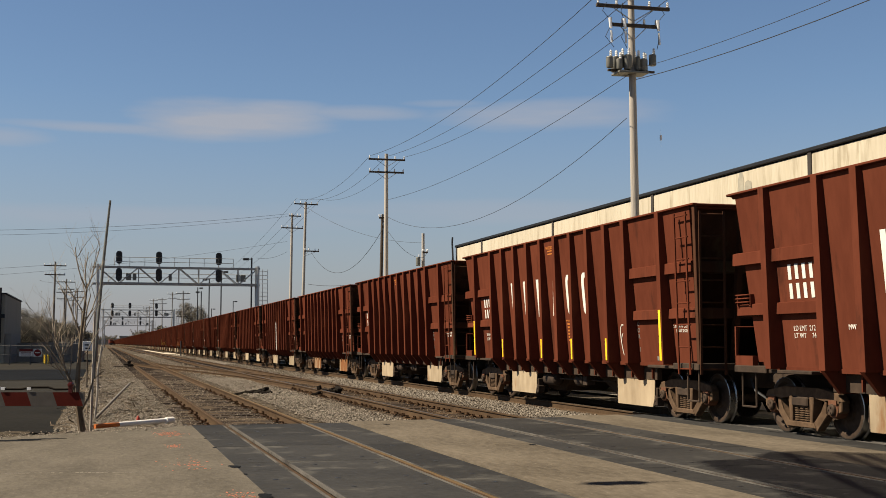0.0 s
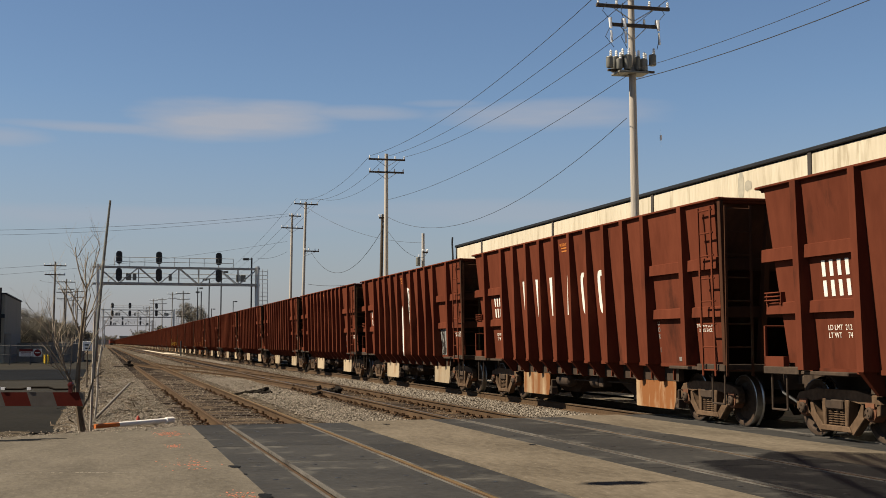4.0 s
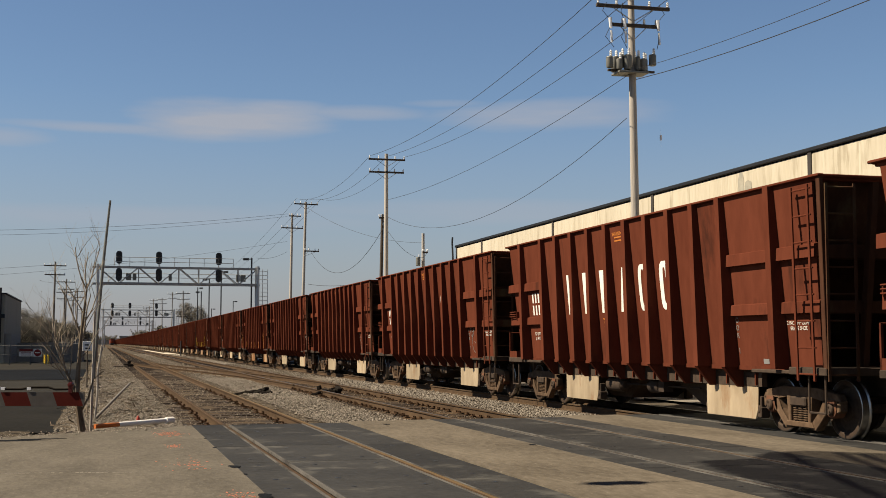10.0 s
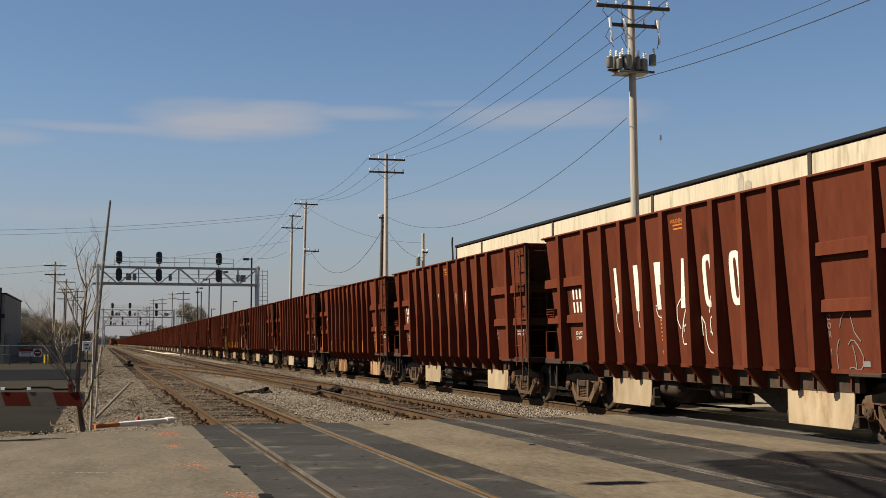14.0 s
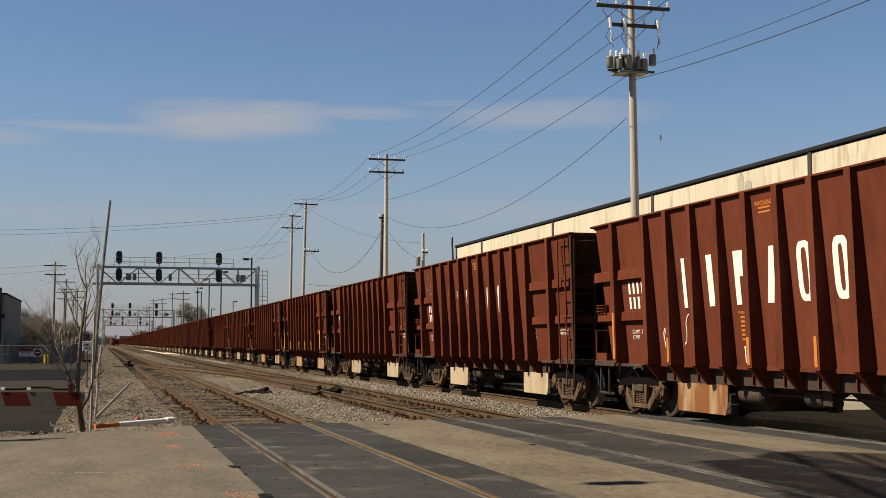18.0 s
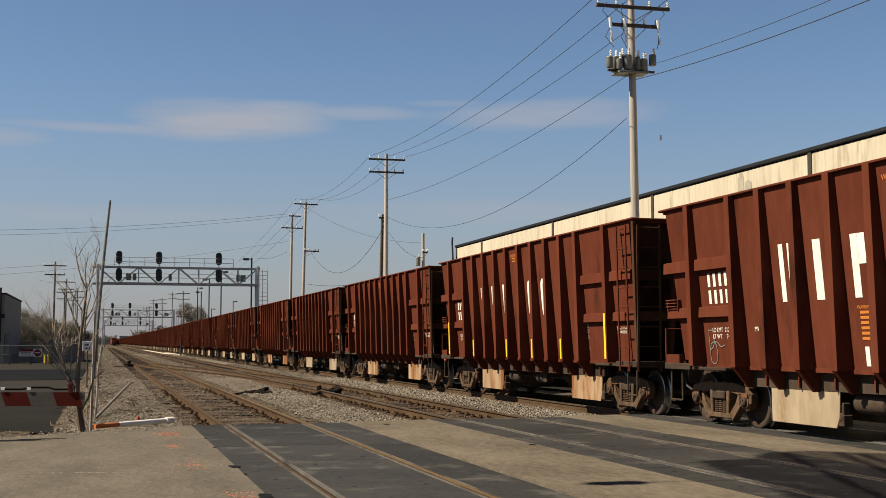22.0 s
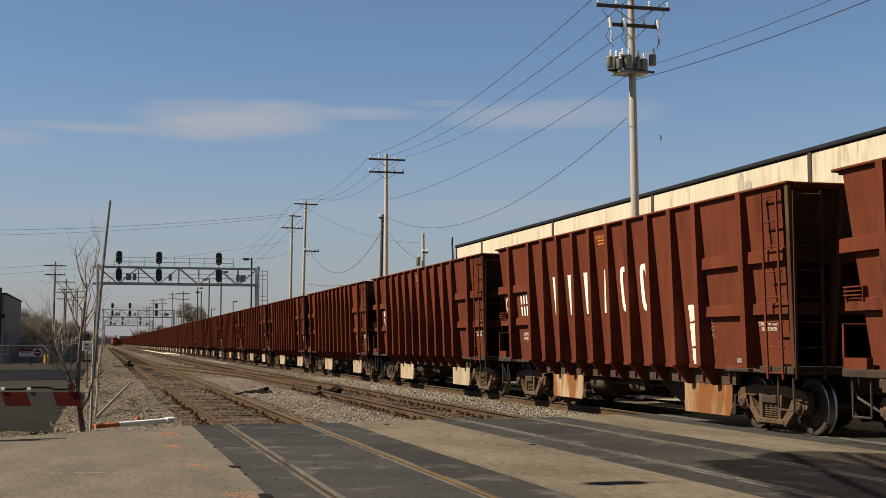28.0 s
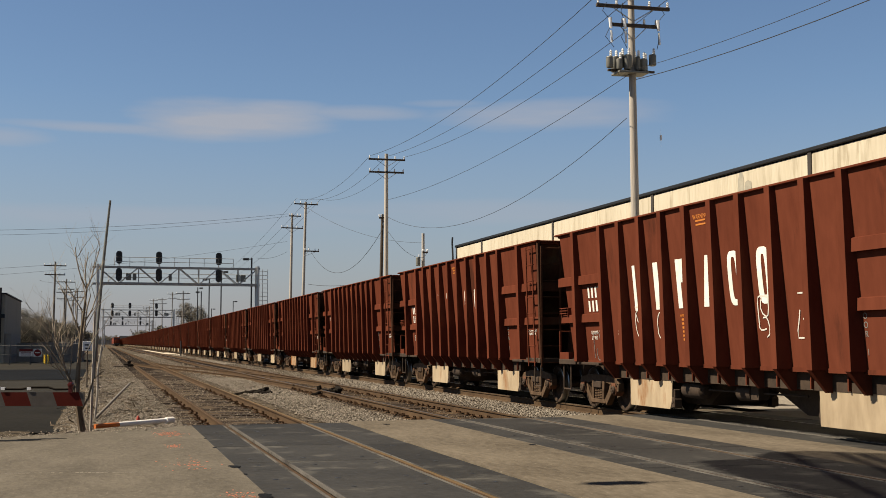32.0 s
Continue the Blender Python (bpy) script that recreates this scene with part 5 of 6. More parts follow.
def build_warehouse():
    top = thing("warehouse", "long cream sheet-metal warehouse with a dark roof edge", "warehouse", pose(WALL_X, 0, 0))
    y_end = 80.6
    lo = -40.0
    cuts = [lo] + [y for y in (-25.7, -13.2, -0.7, 11.8, 24.4, 37.0, 49.5, 61.95, 74.8) if lo < y < y_end] + [y_end]
    for a, b in zip(cuts, cuts[1:]):
        bm = bmesh.new()
        n = max(4, int((b - a - 0.2) / 0.30))
        pts = []
        for i in range(n):
            y = a + 0.10 + (b - a - 0.2) * i / n
            w = (b - a - 0.2) / n
            pts += [(0.0, y), (0.0, y + w * 0.62), (0.005, y + w * 0.70), (0.005, y + w * 0.92)]
        poly = [(x, y) for x, y in pts] + [(0.0, b - 0.10), (0.22, b - 0.10), (0.22, a + 0.10)]
        prism(bm, poly, "z", -0.3, EAVE_Z - 0.14)
        part("wall_panel", bm, M_CREAM, top)
        bm = bmesh.new()
        box(bm, -0.05, 0.2, b - 0.11, b + 0.11, -0.3, EAVE_Z - 0.15)
        part("wall_joint", softened(bm, 0.02), M_JOINT, top, "dark brown downpipe joint")
    for y, z0, w, h, seed in ((41.75, 7.35, 0.26, 0.62, 3), (41.2, 7.30, 0.34, 0.22, 8)):
        bm = bmesh.new()
        rnd = random.Random(seed)
        prism(bm, [(y + w * math.cos(a) * rnd.uniform(0.7, 1.1), z0 + h * math.sin(a) * rnd.uniform(0.75, 1.0)) for a in [i * 0.2618 for i in range(24)]], "x", -0.006, -0.002)
        part("stain", bm, M_STAIN, top, "grey weather stain on the sheet metal")
    bm = bmesh.new()
    box(bm, -0.09, 0.3, lo, y_end + 0.25, EAVE_Z - 0.14, EAVE_Z + 0.01)
    part("gutter", softened(bm, 0.03), M_ROOF, top, "dark gutter and roof edge")
    bm = bmesh.new()
    prism(bm, [(0.0, EAVE_Z), (30.0, EAVE_Z + 0.8), (60.0, EAVE_Z), (60.0, EAVE_Z - 0.2), (0.0, EAVE_Z - 0.2)], "y", lo, y_end)
    part("roof", bm, M_ROOF, top)
    bm = bmesh.new()
    prism(bm, [(0.22, -0.3), (59.8, -0.3), (59.8, EAVE_Z - 0.1), (30.0, EAVE_Z + 0.6), (0.22, EAVE_Z - 0.1)], "y", y_end - 0.25, y_end)
    part("gable_wall", bm, M_CREAM, top)
    bm = bmesh.new()
    box(bm, 59.8, 60.0, lo, y_end, -0.3, EAVE_Z)
    part("rear_wall", bm, M_CREAM, top)
    bm = bmesh.new()
    tube(bm, [(-0.12, y_end - 0.3, EAVE_Z - 1.2), (-0.3, y_end - 0.1, EAVE_Z - 1.0), (-0.3, y_end + 0.1, EAVE_Z + 0.2), (-0.25, y_end + 0.2, EAVE_Z + 0.55)], 0.06, 6)
    part("vent_pipe", bm, M_ROOF, top)


build_warehouse()


# ---- poles and wires ----
LINE = 0.78         # the pole line stands this much of the way to the warehouse's far corner


def lowered(z):
    """Height on a pole of the line, from the height on a full-size pole."""
    return LINE * z + (1 - LINE) * 1.62


def insulator(bm, x, y, z, h=0.22, r=0.06):
    lathe(bm, [(r * 0.4, 0), (r, h * 0.15), (r * 0.55, h * 0.3), (r, h * 0.45), (r * 0.55, h * 0.6), (r * 0.9, h * 0.75), (r * 0.3, h)], (x, y, z), seg=8)


def utility_pole(x, y, h, arms, r=0.17, lean=(0, 0), label="tall weathered wooden utility pole with crossarms", group="utility poles", material=None, braced=True):
    """arms: (height, half length, offset) each."""
    k = LINE
    p = thing("utility_pole", label, "utility pole", pose(x * k, y * k, -0.15, lean[0], lean[1]), group)
    h, r = lowered(h), r * k
    bm = bmesh.new()
    tube(bm, [(0, 0, h * i / 8 + 0.0) for i in range(9)], [r - (r * 0.36) * i / 8 for i in range(9)], 12)
    part("pole", bm, material or M_POLE, p)
    for z, half, off in arms:
        z, half, off = lowered(z), half * k, off * k
        bm = bmesh.new()
        box(bm, off - half, off + half, -0.19, -0.10, z - 0.05, z + 0.05)
        part("crossarm", softened(bm, 0.012), M_DARKWOOD, p)
        for s in (-1, 1):
            if braced:
                bm = bmesh.new()
                rod(bm, (off + s * half * 0.55, -0.145, z - 0.04), (0, -0.13, z - 0.43), 0.014, seg=6)
                part("brace", bm, M_GALV, p)
            for f in (0.95, 0.45):
                bm = bmesh.new()
                insulator(bm, off + s * half * f, -0.145, z + 0.05, 0.17, 0.047)
                part("insulator", bm, M_PORCELAIN, p, "pale porcelain insulator")
    return p


def can(p, x, y, z, r=0.2, h=0.75, material=None):
    x, y, z, r, h = x * LINE, y * LINE, lowered(z), r * LINE, h * LINE
    bm = bmesh.new()
    lathe(bm, [(r * 0.85, 0), (r, 0.03), (r, h * 0.85), (r * 1.06, h * 0.87), (r * 0.95, h * 0.95), (r * 0.4, h)], (x, y, z), seg=14)
    t = part("transformer", bm, material or M_GREYCAN, p, "grey enamelled transformer can")
    bm = bmesh.new()
    insulator(bm, x + r * 0.4, y, z + h * 0.97, 0.2, 0.05)
    part("bushing", bm, M_PORCELAIN, t)


def build_poles():
    p = utility_pole(19.31, 43.0, 14.9, [(14.33, 1.50, 0.0), (13.62, 0.98, 0.0)], 0.19, (0, -0.5), "tall wooden utility pole carrying a bank of grey transformers")
    for x, y, z, r, h in ((-1.02, -0.3, 11.92, 0.16, 0.55), (-0.66, -0.62, 11.85, 0.15, 0.5), (-0.30, -0.66, 11.85, 0.19, 0.72), (-0.62, 0.5, 11.85, 0.2, 0.75), (0.22, 0.5, 11.85, 0.2, 0.75), (0.44, -0.4, 11.85, 0.16, 0.6), (-0.48, -0.3, 11.95, 0.13, 0.62), (0.16, -0.6, 11.85, 0.12, 0.66), (0.66, 0.3, 11.85, 0.15, 0.66), (0.86, -0.45, 12.06, 0.17, 0.55)):
        can(p, x * 0.92 - 0.04, y * 0.45, z + 0.05, r * 0.82, h * 0.8)
    fit = Matrix.Translation((0, 0, (1 - LINE) * 1.62)) @ Matrix.Scale(LINE, 4)
    bm = bmesh.new()
    box(bm, -0.72, 0.50, -0.44, 0.34, 11.76, 11.84)
    bm.transform(fit)
    part("transformer_rack", softened(bm, 0.01), M_GREYCAN, p, "dark steel rack under the transformers")
    bm = bmesh.new()
    box(bm, -1.0, 0.9, -0.06, 0.06, 11.87, 11.95)
    bm.transform(fit)
    part("rack_arm", softened(bm, 0.01), M_DARKWOOD, p)
    for x in (-1.0, -0.42, 0.95):
        bm = bmesh.new()
        rod(bm, (x, -0.3, 13.85), (x + 0.03, -0.3, 13.45), 0.07, 0.06, 8)
        rod(bm, (x + 0.03, -0.32, 13.35), (x + 0.05, -0.32, 12.90), 0.045, seg=8)
        bm.transform(fit)
        part("fuse_cutout", bm, M_PORCELAIN, p, "white hanging fuse cutout")
    bm = bmesh.new()
    for x in (-1.0, -0.42, 0.95):
        tube(bm, [(x, -0.3, 13.5), (x * 1.12 - 0.1, -0.35, 13.1), (x * 0.9, -0.4, 12.7)], 0.012, 5)
        tube(bm, [(x * 1.1, -0.25, 14.45), (x * 1.3, -0.3, 14.1), (x * 1.02, -0.3, 13.8)], 0.012, 5)
    bm.transform(fit)
    part("drop_wire", bm, M_WIRE, p)
    utility_pole(20.03, 89.2, 15.6, [(15.15, 1.38, 0.0), (14.20, 1.32, -0.02)], 0.2)
    utility_pole(20.6, 94.0, 11.6, [(11.3, 0.3, 0.0)], 0.17, (0, 1.0), "shorter wooden utility pole beside a taller one", material=M_DARKWOOD)
    p = utility_pole(19.91, 128.6, 16.35, [(16.1, 1.25, 0.0), (11.2, 0.75, 0.75)], 0.19, (0, 1.2))
    utility_pole(20.77, 143.0, 16.6, [(16.3, 0.7, 0.3), (14.9, 1.25, 0.0)], 0.2, (0, 0.6), "tall wooden utility pole with looping jumper wires")
    p = utility_pole(27.2, 106.2, 11.3, [(9.6, 0.25, 0.15)], 0.2, (0, 0), "short wooden pole with one grey transformer")
    can(p, -0.5, -0.2, 8.4, 0.2, 0.8)
    utility_pole(18.4, -3.5, 14.9, [(14.45, 1.50, 0.0), (13.62, 0.95, 0)], 0.2)
    # smaller poles far along the line
    for x, y, h in ((-5.8, 158, 11.5), (-5.6, 200, 11.5), (-6.2, 215, 10.5), (-4.6, 235, 11.5), (17.5, 335, 15.0), (15.8, 350, 14.0), (15.2, 400, 15.5), (16.2, 460, 15), (17.0, 520, 16), (15.9, 600, 16), (18.0, 300, 9.5), (14.9, 243, 11.6), (-6.6, 300, 12), (-6.0, 380, 12)):
        utility_pole(x, y, h, [(h - 0.5, 1.3, 0.0), (h - 1.6, 1.2, 0.0)], 0.16, (0, (x * 7 + y) % 1.4 - 0.7), "distant wooden utility pole with two crossarms", "distant utility poles", M_FARPOLE)


def wire(a, b, sag, r=0.012, label="thin black overhead wire sagging between poles"):
    bm = bmesh.new()
    a, b = [Vector((p[0] * LINE, p[1] * LINE, 1.47 + (p[2] - 1.47) * LINE)) for p in (a, b)]
    sag, r = sag * LINE, r * LINE
    n = 18
    tube(bm, [a.lerp(b, i / n) - Vector((0, 0, 4 * sag * (i / n) * (1 - i / n))) for i in range(n + 1)], r, 5)
    solid("overhead_wire", bm, M_WIRE, label, "wire", "overhead wires")


def build_wires():
    for dx in (-1.42, -0.05, 1.42):
        wire((19.1 + dx, 42.8, 14.52), (20.03 + dx * 0.92, 89.0, 15.22), 0.9, 0.013)
        wire((20.03 + dx * 0.92, 89.0, 15.22), (20.5 + dx * 0.9, 128.4, 16.5), 1.1, 0.013)
        wire((19.1 + dx, 42.8, 14.52), (18.4 + dx, -3.7, 14.52), 0.9, 0.013)
        wire((20.5 + dx * 0.9, 128.4, 16.5), (20.8 + dx * 0.9, 243, 13.0), 1.1, 0.014)
    wire((19.0, 42.8, 11.6), (20.0, 89.1, 12.0), 0.7, 0.012)
    wire((19.3, 43.0, 11.83), (18.4, -3.5, 11.8), 1.2, 0.010)
    wire((19.35, 43.0, 11.45), (18.4, -3.5, 11.45), 1.24, 0.014, "black insulated overhead cable")
    wire((18.85, 42.8, 9.9), (20.0, 89.1, 10.8), 2.2, 0.012, "black insulated cable in a deep sag between poles")
    wire((20.0, 89.1, 10.3), (20.5, 128.4, 11.5), 3.2, 0.018, "black insulated cable in a deep sag between poles")
    wire((20.5, 94.0, 6.3), (20.5, 128.4, 7.6), 0.3, 0.022, "black insulated cable between poles")
    wire((20.1, 89.2, 9.8), (27.2, 106.0, 9.0), 0.6, 0.013)
    wire((20.5, 128.4, 15.5), (27.2, 106.0, 10.3), 0.9, 0.013)
    wire((20.4, 143.0, 16.4), (-32.0, 143.0, 13.6), 1.0, 0.016)
    wire((20.4, 143.0, 16.1), (-32.0, 143.0, 12.9), 1.0, 0.014)
    wire((20.4, 143.0, 12.0), (14.8, 125.2, 10.0), 0.3, 0.014)
    wire((20.4, 143.0, 13.2), (-32.0, 160.0, 8.6), 1.0, 0.012)
    wire((-5.8, 158, 11.0), (-32.0, 160.0, 10.0), 0.4, 0.014)
    # a white marker hanging on a loose wire end by the tall pole
    bm = bmesh.new()
    rod(bm, (15.87, 33.54, 7.62), (15.87, 33.54, 7.47), 0.035, seg=10)
    rod(bm, (15.87, 33.54, 7.81), (15.87, 33.54, 7.27), 0.003, seg=4)
    solid("wire_marker", bm, M_PORCELAIN, "small white marker hanging from an overhead wire", "wire marker")


build_poles()
build_wires()


# ---- signal bridge ----
def signal_head(parent, x, z):
    bm = bmesh.new()
    poly = []
    for i in range(20):
        a = 2 * math.pi * i / 20
        poly.append((x + 0.30 * math.cos(a), z + 0.30 * math.sin(a) + (0.33 if math.sin(a) > 0 else -0.33)))
    prism(bm, poly, "y", -0.62, -0.56)
    h = part("signal_head", bm, M_BLACK, parent, "black three-lamp railway signal head")
    bm = bmesh.new()
    box(bm, x - 0.15, x + 0.15, -0.56, -0.30, z - 0.5, z + 0.5)
    part("lamp_box", bm, M_BLACK, h)
    for dz in (-0.34, 0.0, 0.34):
        bm = bmesh.new()
        for i in range(7):
            a0, a1 = math.pi * i / 7, math.pi * (i + 1) / 7
            quad_box(bm, [(x + 0.13 * math.cos(a0), -0.90, z + dz + 0.13 * math.sin(a0)), (x + 0.13 * math.cos(a1), -0.90, z + dz + 0.13 * math.sin(a1)), (x + 0.13 * math.cos(a1), -0.62, z + dz + 0.13 * math.sin(a1)), (x + 0.13 * math.cos(a0), -0.62, z + dz + 0.13 * math.sin(a0)),
                          (x + 0.14 * math.cos(a0), -0.90, z + dz + 0.14 * math.sin(a0)), (x + 0.14 * math.cos(a1), -0.90, z + dz + 0.14 * math.sin(a1)), (x + 0.14 * math.cos(a1), -0.62, z + dz + 0.14 * math.sin(a1)), (x + 0.14 * math.cos(a0), -0.62, z + dz + 0.14 * math.sin(a0))])
        part("hood", bm, M_BLACK, h)
    bm = bmesh.new()
    rod(bm, (x, -0.42, z - 1.0), (x, -0.42, z - 0.45), 0.05, seg=8)
    part("stem", bm, M_GALV, h)


def build_gantry():
    g = thing("signal_bridge", "galvanised steel signal bridge with six black signal heads over the tracks", "signal bridge", pose(0, 125.0, -0.2), "signal bridges")
    xl, xr, zb, zt = -0.56, 14.85, 7.42, 9.05
    for x in (xl, xr):
        for y in (-0.55, 0.55):
            bm = bmesh.new()
            rod(bm, (x, y, 0), (x, y, zt + 0.25), 0.17, 0.16, 12)
            part("post", bm, M_GALV, g, "round galvanised steel post")
    for z in (zb, zt):
        for y in (-0.55, 0.55):
            bm = bmesh.new()
            box(bm, xl - 0.5, xr + 0.2, y - 0.07, y + 0.07, z - 0.08, z + 0.08)
            part("chord", bm, M_TRUSS, g)
    n = 8
    for i in range(n):
        x0, x1 = xl + (xr - xl) * i / n, xl + (xr - xl) * (i + 1) / n
        for y in (-0.55, 0.55):
            bm = bmesh.new()
            a, b = ((x0, y, zb), (x1, y, zt)) if i % 2 else ((x0, y, zt), (x1, y, zb))
            rod(bm, a, b, 0.045, seg=6)
            rod(bm, (x1, y, zb), (x1, y, zt), 0.04, seg=6)
            part("lattice_bar", bm, M_TRUSS, g)
    for z in (zt - 0.55, zt - 0.95):
        bm = bmesh.new()
        rod(bm, (xl, 0.7, z), (xr, 0.7, z), 0.03, seg=6)
        part("lattice_bar", bm, M_TRUSS, g)
    bm = bmesh.new()
    box(bm, xl + 0.2, xr - 0.2, -0.5, 0.5, zb + 0.10, zb + 0.15)
    part("walkway", bm, M_TRUSS, g)
    for z in (zt + 0.5, zt + 0.95):
        bm = bmesh.new()
        rod(bm, (1.0, -0.62, z), (12.4, -0.62, z), 0.028, seg=6)
        part("handrail", bm, M_TRUSS, g)
    for i in range(9):
        bm = bmesh.new()
        x = 1.0 + 11.4 * i / 8
        rod(bm, (x, -0.62, zt), (x, -0.62, zt + 0.97), 0.025, seg=6)
        part("rail_post", bm, M_TRUSS, g)
    for x in (1.42, 5.2, 10.98):
        signal_head(g, x, 9.78 + 0.2)
        signal_head(g, x, 8.10 + 0.2)
    for x, w in ((2.35, 0.5), (2.9, 0.35), (6.3, 0.3), (12.9, 0.35), (13.4, 0.5)):
        bm = bmesh.new()
        box(bm, x - w / 2, x + w / 2, -0.5, -0.1, zb + 0.35, zb + 1.0)
        part("equipment_case", softened(bm, 0.02), M_GREYCAN, g)
    bm = bmesh.new()
    for x in (xr + 0.55, xr + 1.05):
        rod(bm, (x, 0, 5.5), (x, 0, zt), 0.03, seg=6)
    for i in range(9):
        rod(bm, (xr + 0.2, 0, 5.5 + 0.42 * i), (xr + 1.05, 0, 5.5 + 0.42 * i), 0.022, seg=6)
    part("ladder", bm, M_GALV, g)
    copy_thing(g, pose(0.6, 287, -0.2))["label"] = "distant steel signal bridge with black signal heads"
    copy_thing(g, pose(1.2, 430, -0.2))["label"] = "distant steel signal bridge with black signal heads"


build_gantry()


# ---- yard lamps beyond the train ----
def yard_lamp(x, y, h, side):
    p = thing("yard_lamp", "tall black yard lamp with a box-shaped head", "lamp post", pose(x, y, -0.15), "yard lamps")
    bm = bmesh.new()
    box(bm, -0.08, 0.08, -0.08, 0.08, 0, h)
    part("mast", softened(bm, 0.01), M_BLACK, p)
    bm = bmesh.new()
    box(bm, *sorted((0, side * 0.35)), -0.04, 0.04, h - 0.16, h - 0.08)
    part("arm", bm, M_BLACK, p)
    bm = bmesh.new()
    box(bm, *sorted((side * 0.3, side * 0.95)), -0.22, 0.22, h - 0.26, h - 0.02)
    part("lamp_head", softened(bm, 0.03), M_BLACK, p)


for lx, ly, lh, ls in ((15.6, 136.5, 10.9, -1), (15.1, 186.5, 11.1, -1), (15.9, 176, 11.7, 1), (29.2, 292, 11.4, 1), (27.0, 325, 10.5, 1), (17.0, 236, 12.0, 1), (16.1, 215, 10.4, -1)):
    yard_lamp(lx, ly, lh, ls)


# ---- trees ----
def grow(bm, a, d, length, r, depth, rnd, tips, up=0.25, seg=6, wig=0.18):
    pts, rs, p = [Vector(a)], [r], Vector(a)
    n = 4
    for i in range(n):
        d = (d + Vector((rnd.uniform(-wig, wig), rnd.uniform(-wig, wig), rnd.uniform(-wig, wig) + up * 0.12))).normalized()
        p = p + d * length / n
        pts.append(p.copy())
        rs.append(r * (1 - 0.5 * (i + 1) / n))
    tube(bm, pts, rs, seg)
    tips.append((pts[-1], d))
    if depth == 0:
        return
    k = rnd.choice((2, 3, 3, 4))
    for i in range(k):
        j = rnd.randint(1, n)
        e = Vector((rnd.uniform(-1, 1), rnd.uniform(-1, 1), rnd.uniform(-0.1, 0.9))).normalized()
        grow(bm, pts[j], (d * 0.75 + e * 0.75).normalized(), length * rnd.uniform(0.5, 0.78), rs[j] * 0.68, depth - 1, rnd, tips, up, max(3, seg - 1), wig)


def leaf_cloud(tips, rnd, per, spread, size, material, name, parent, label=""):
    verts, faces = [], []
    for p, _ in tips:
        for _i in range(per):
            c = p + Vector((rnd.gauss(0, spread), rnd.gauss(0, spread), rnd.gauss(0, spread * 0.8)))
            u = Vector((rnd.uniform(-1, 1), rnd.uniform(-1, 1), rnd.uniform(-1, 1))).normalized()
            w = u.orthogonal().normalized()
            s = size * rnd.uniform(0.5, 1.3)
            o = len(verts)
            verts.extend([c - u * s, c + w * s * 0.45, c + u * s, c - w * s * 0.45])
            faces.append((o, o + 1, o + 2, o + 3))
    me = bpy.data.meshes.new(name)
    me.from_pydata([tuple(v) for v in verts], [], faces)
    me.materials.append(material)
    ob = new(name, me)
    ob.parent = parent
    if label:
        ob["label"] = label
    return ob


def build_sapling():
    rnd = random.Random(14)
    t = thing("sapling", "bare multi-stemmed young tree with thin tan branches at the verge", "tree", pose(-0.30, 23.1, -0.12))
    tips = []
    # each limb: where it leaves the trunk, its direction, length and thickness
    limbs = (((0.01, 0, 2.55), (-0.4, 0, 1), 0.68, 0.014), ((0.01, 0, 2.6), (0.02, 0.1, 1), 0.6, 0.012), ((0.01, 0, 2.55), (0.45, -0.1, 1), 0.68, 0.014),
             ((-0.33, 0, 1.15), (-0.55, 0, 0.8), 0.72, 0.018), ((-0.33, 0, 1.15), (-0.2, 0.1, 1), 0.75, 0.017), ((-0.36, 0, 1.1), (-0.9, 0.1, 0.6), 0.45, 0.011), ((-0.25, 0, 1.0), (0.1, -0.2, 1), 0.6, 0.012), ((-0.3, 0, 1.1), (-0.7, -0.1, 0.9), 0.7, 0.014), ((-0.2, 0, 0.85), (-0.8, 0.1, 0.7), 0.6, 0.012), ((-0.34, 0, 1.16), (-0.38, -0.2, 1), 0.8, 0.015),
             ((-0.08, 0, 1.5), (0.35, 0, 1), 0.85, 0.018), ((-0.05, 0, 1.9), (0.45, 0.1, 0.9), 0.62, 0.014), ((-0.07, 0, 1.7), (-0.45, 0, 0.9), 0.8, 0.017), ((-0.03, 0, 2.1), (-0.5, 0, 0.9), 0.6, 0.012), ((-0.09, 0, 1.3), (0.6, 0.2, 0.8), 0.6, 0.011))
    bm = bmesh.new()
    tube(bm, [(0, 0, -0.05), (-0.06, 0, 0.3), (-0.12, 0, 0.68), (-0.10, 0, 1.2), (-0.07, 0, 1.7), (-0.02, 0, 2.2), (0.02, 0, 2.65)], [0.075, 0.058, 0.05, 0.036, 0.03, 0.022, 0.014], 9)
    part("trunk", bm, M_BARK, t)
    bm = bmesh.new()
    tube(bm, [(-0.11, 0, 0.62), (-0.2, 0, 0.85), (-0.34, 0.02, 1.16)], [0.036, 0.03, 0.022], 7)
    part("stem", bm, M_BARK, t)
    bm = bmesh.new()
    tube(bm, [(-0.06, 0, 0.35), (0.08, -0.03, 0.62), (0.16, -0.05, 0.95), (0.34, -0.05, 1.1)], [0.02, 0.017, 0.013, 0.008], 6)
    part("stem", bm, M_BARK, t)
    for a, d, ln, r in limbs:
        bm = bmesh.new()
        grow(bm, a, Vector(d).normalized(), ln * 1.15, r * 1.1, 2, rnd, tips, 0.6, 5, 0.20)
        part("limb", bm, M_PALETWIG, t)
    leaf_cloud(tips, rnd, 1, 0.03, 0.010, M_BUD, "bud_haze", t, "sparse yellow-green spring buds")


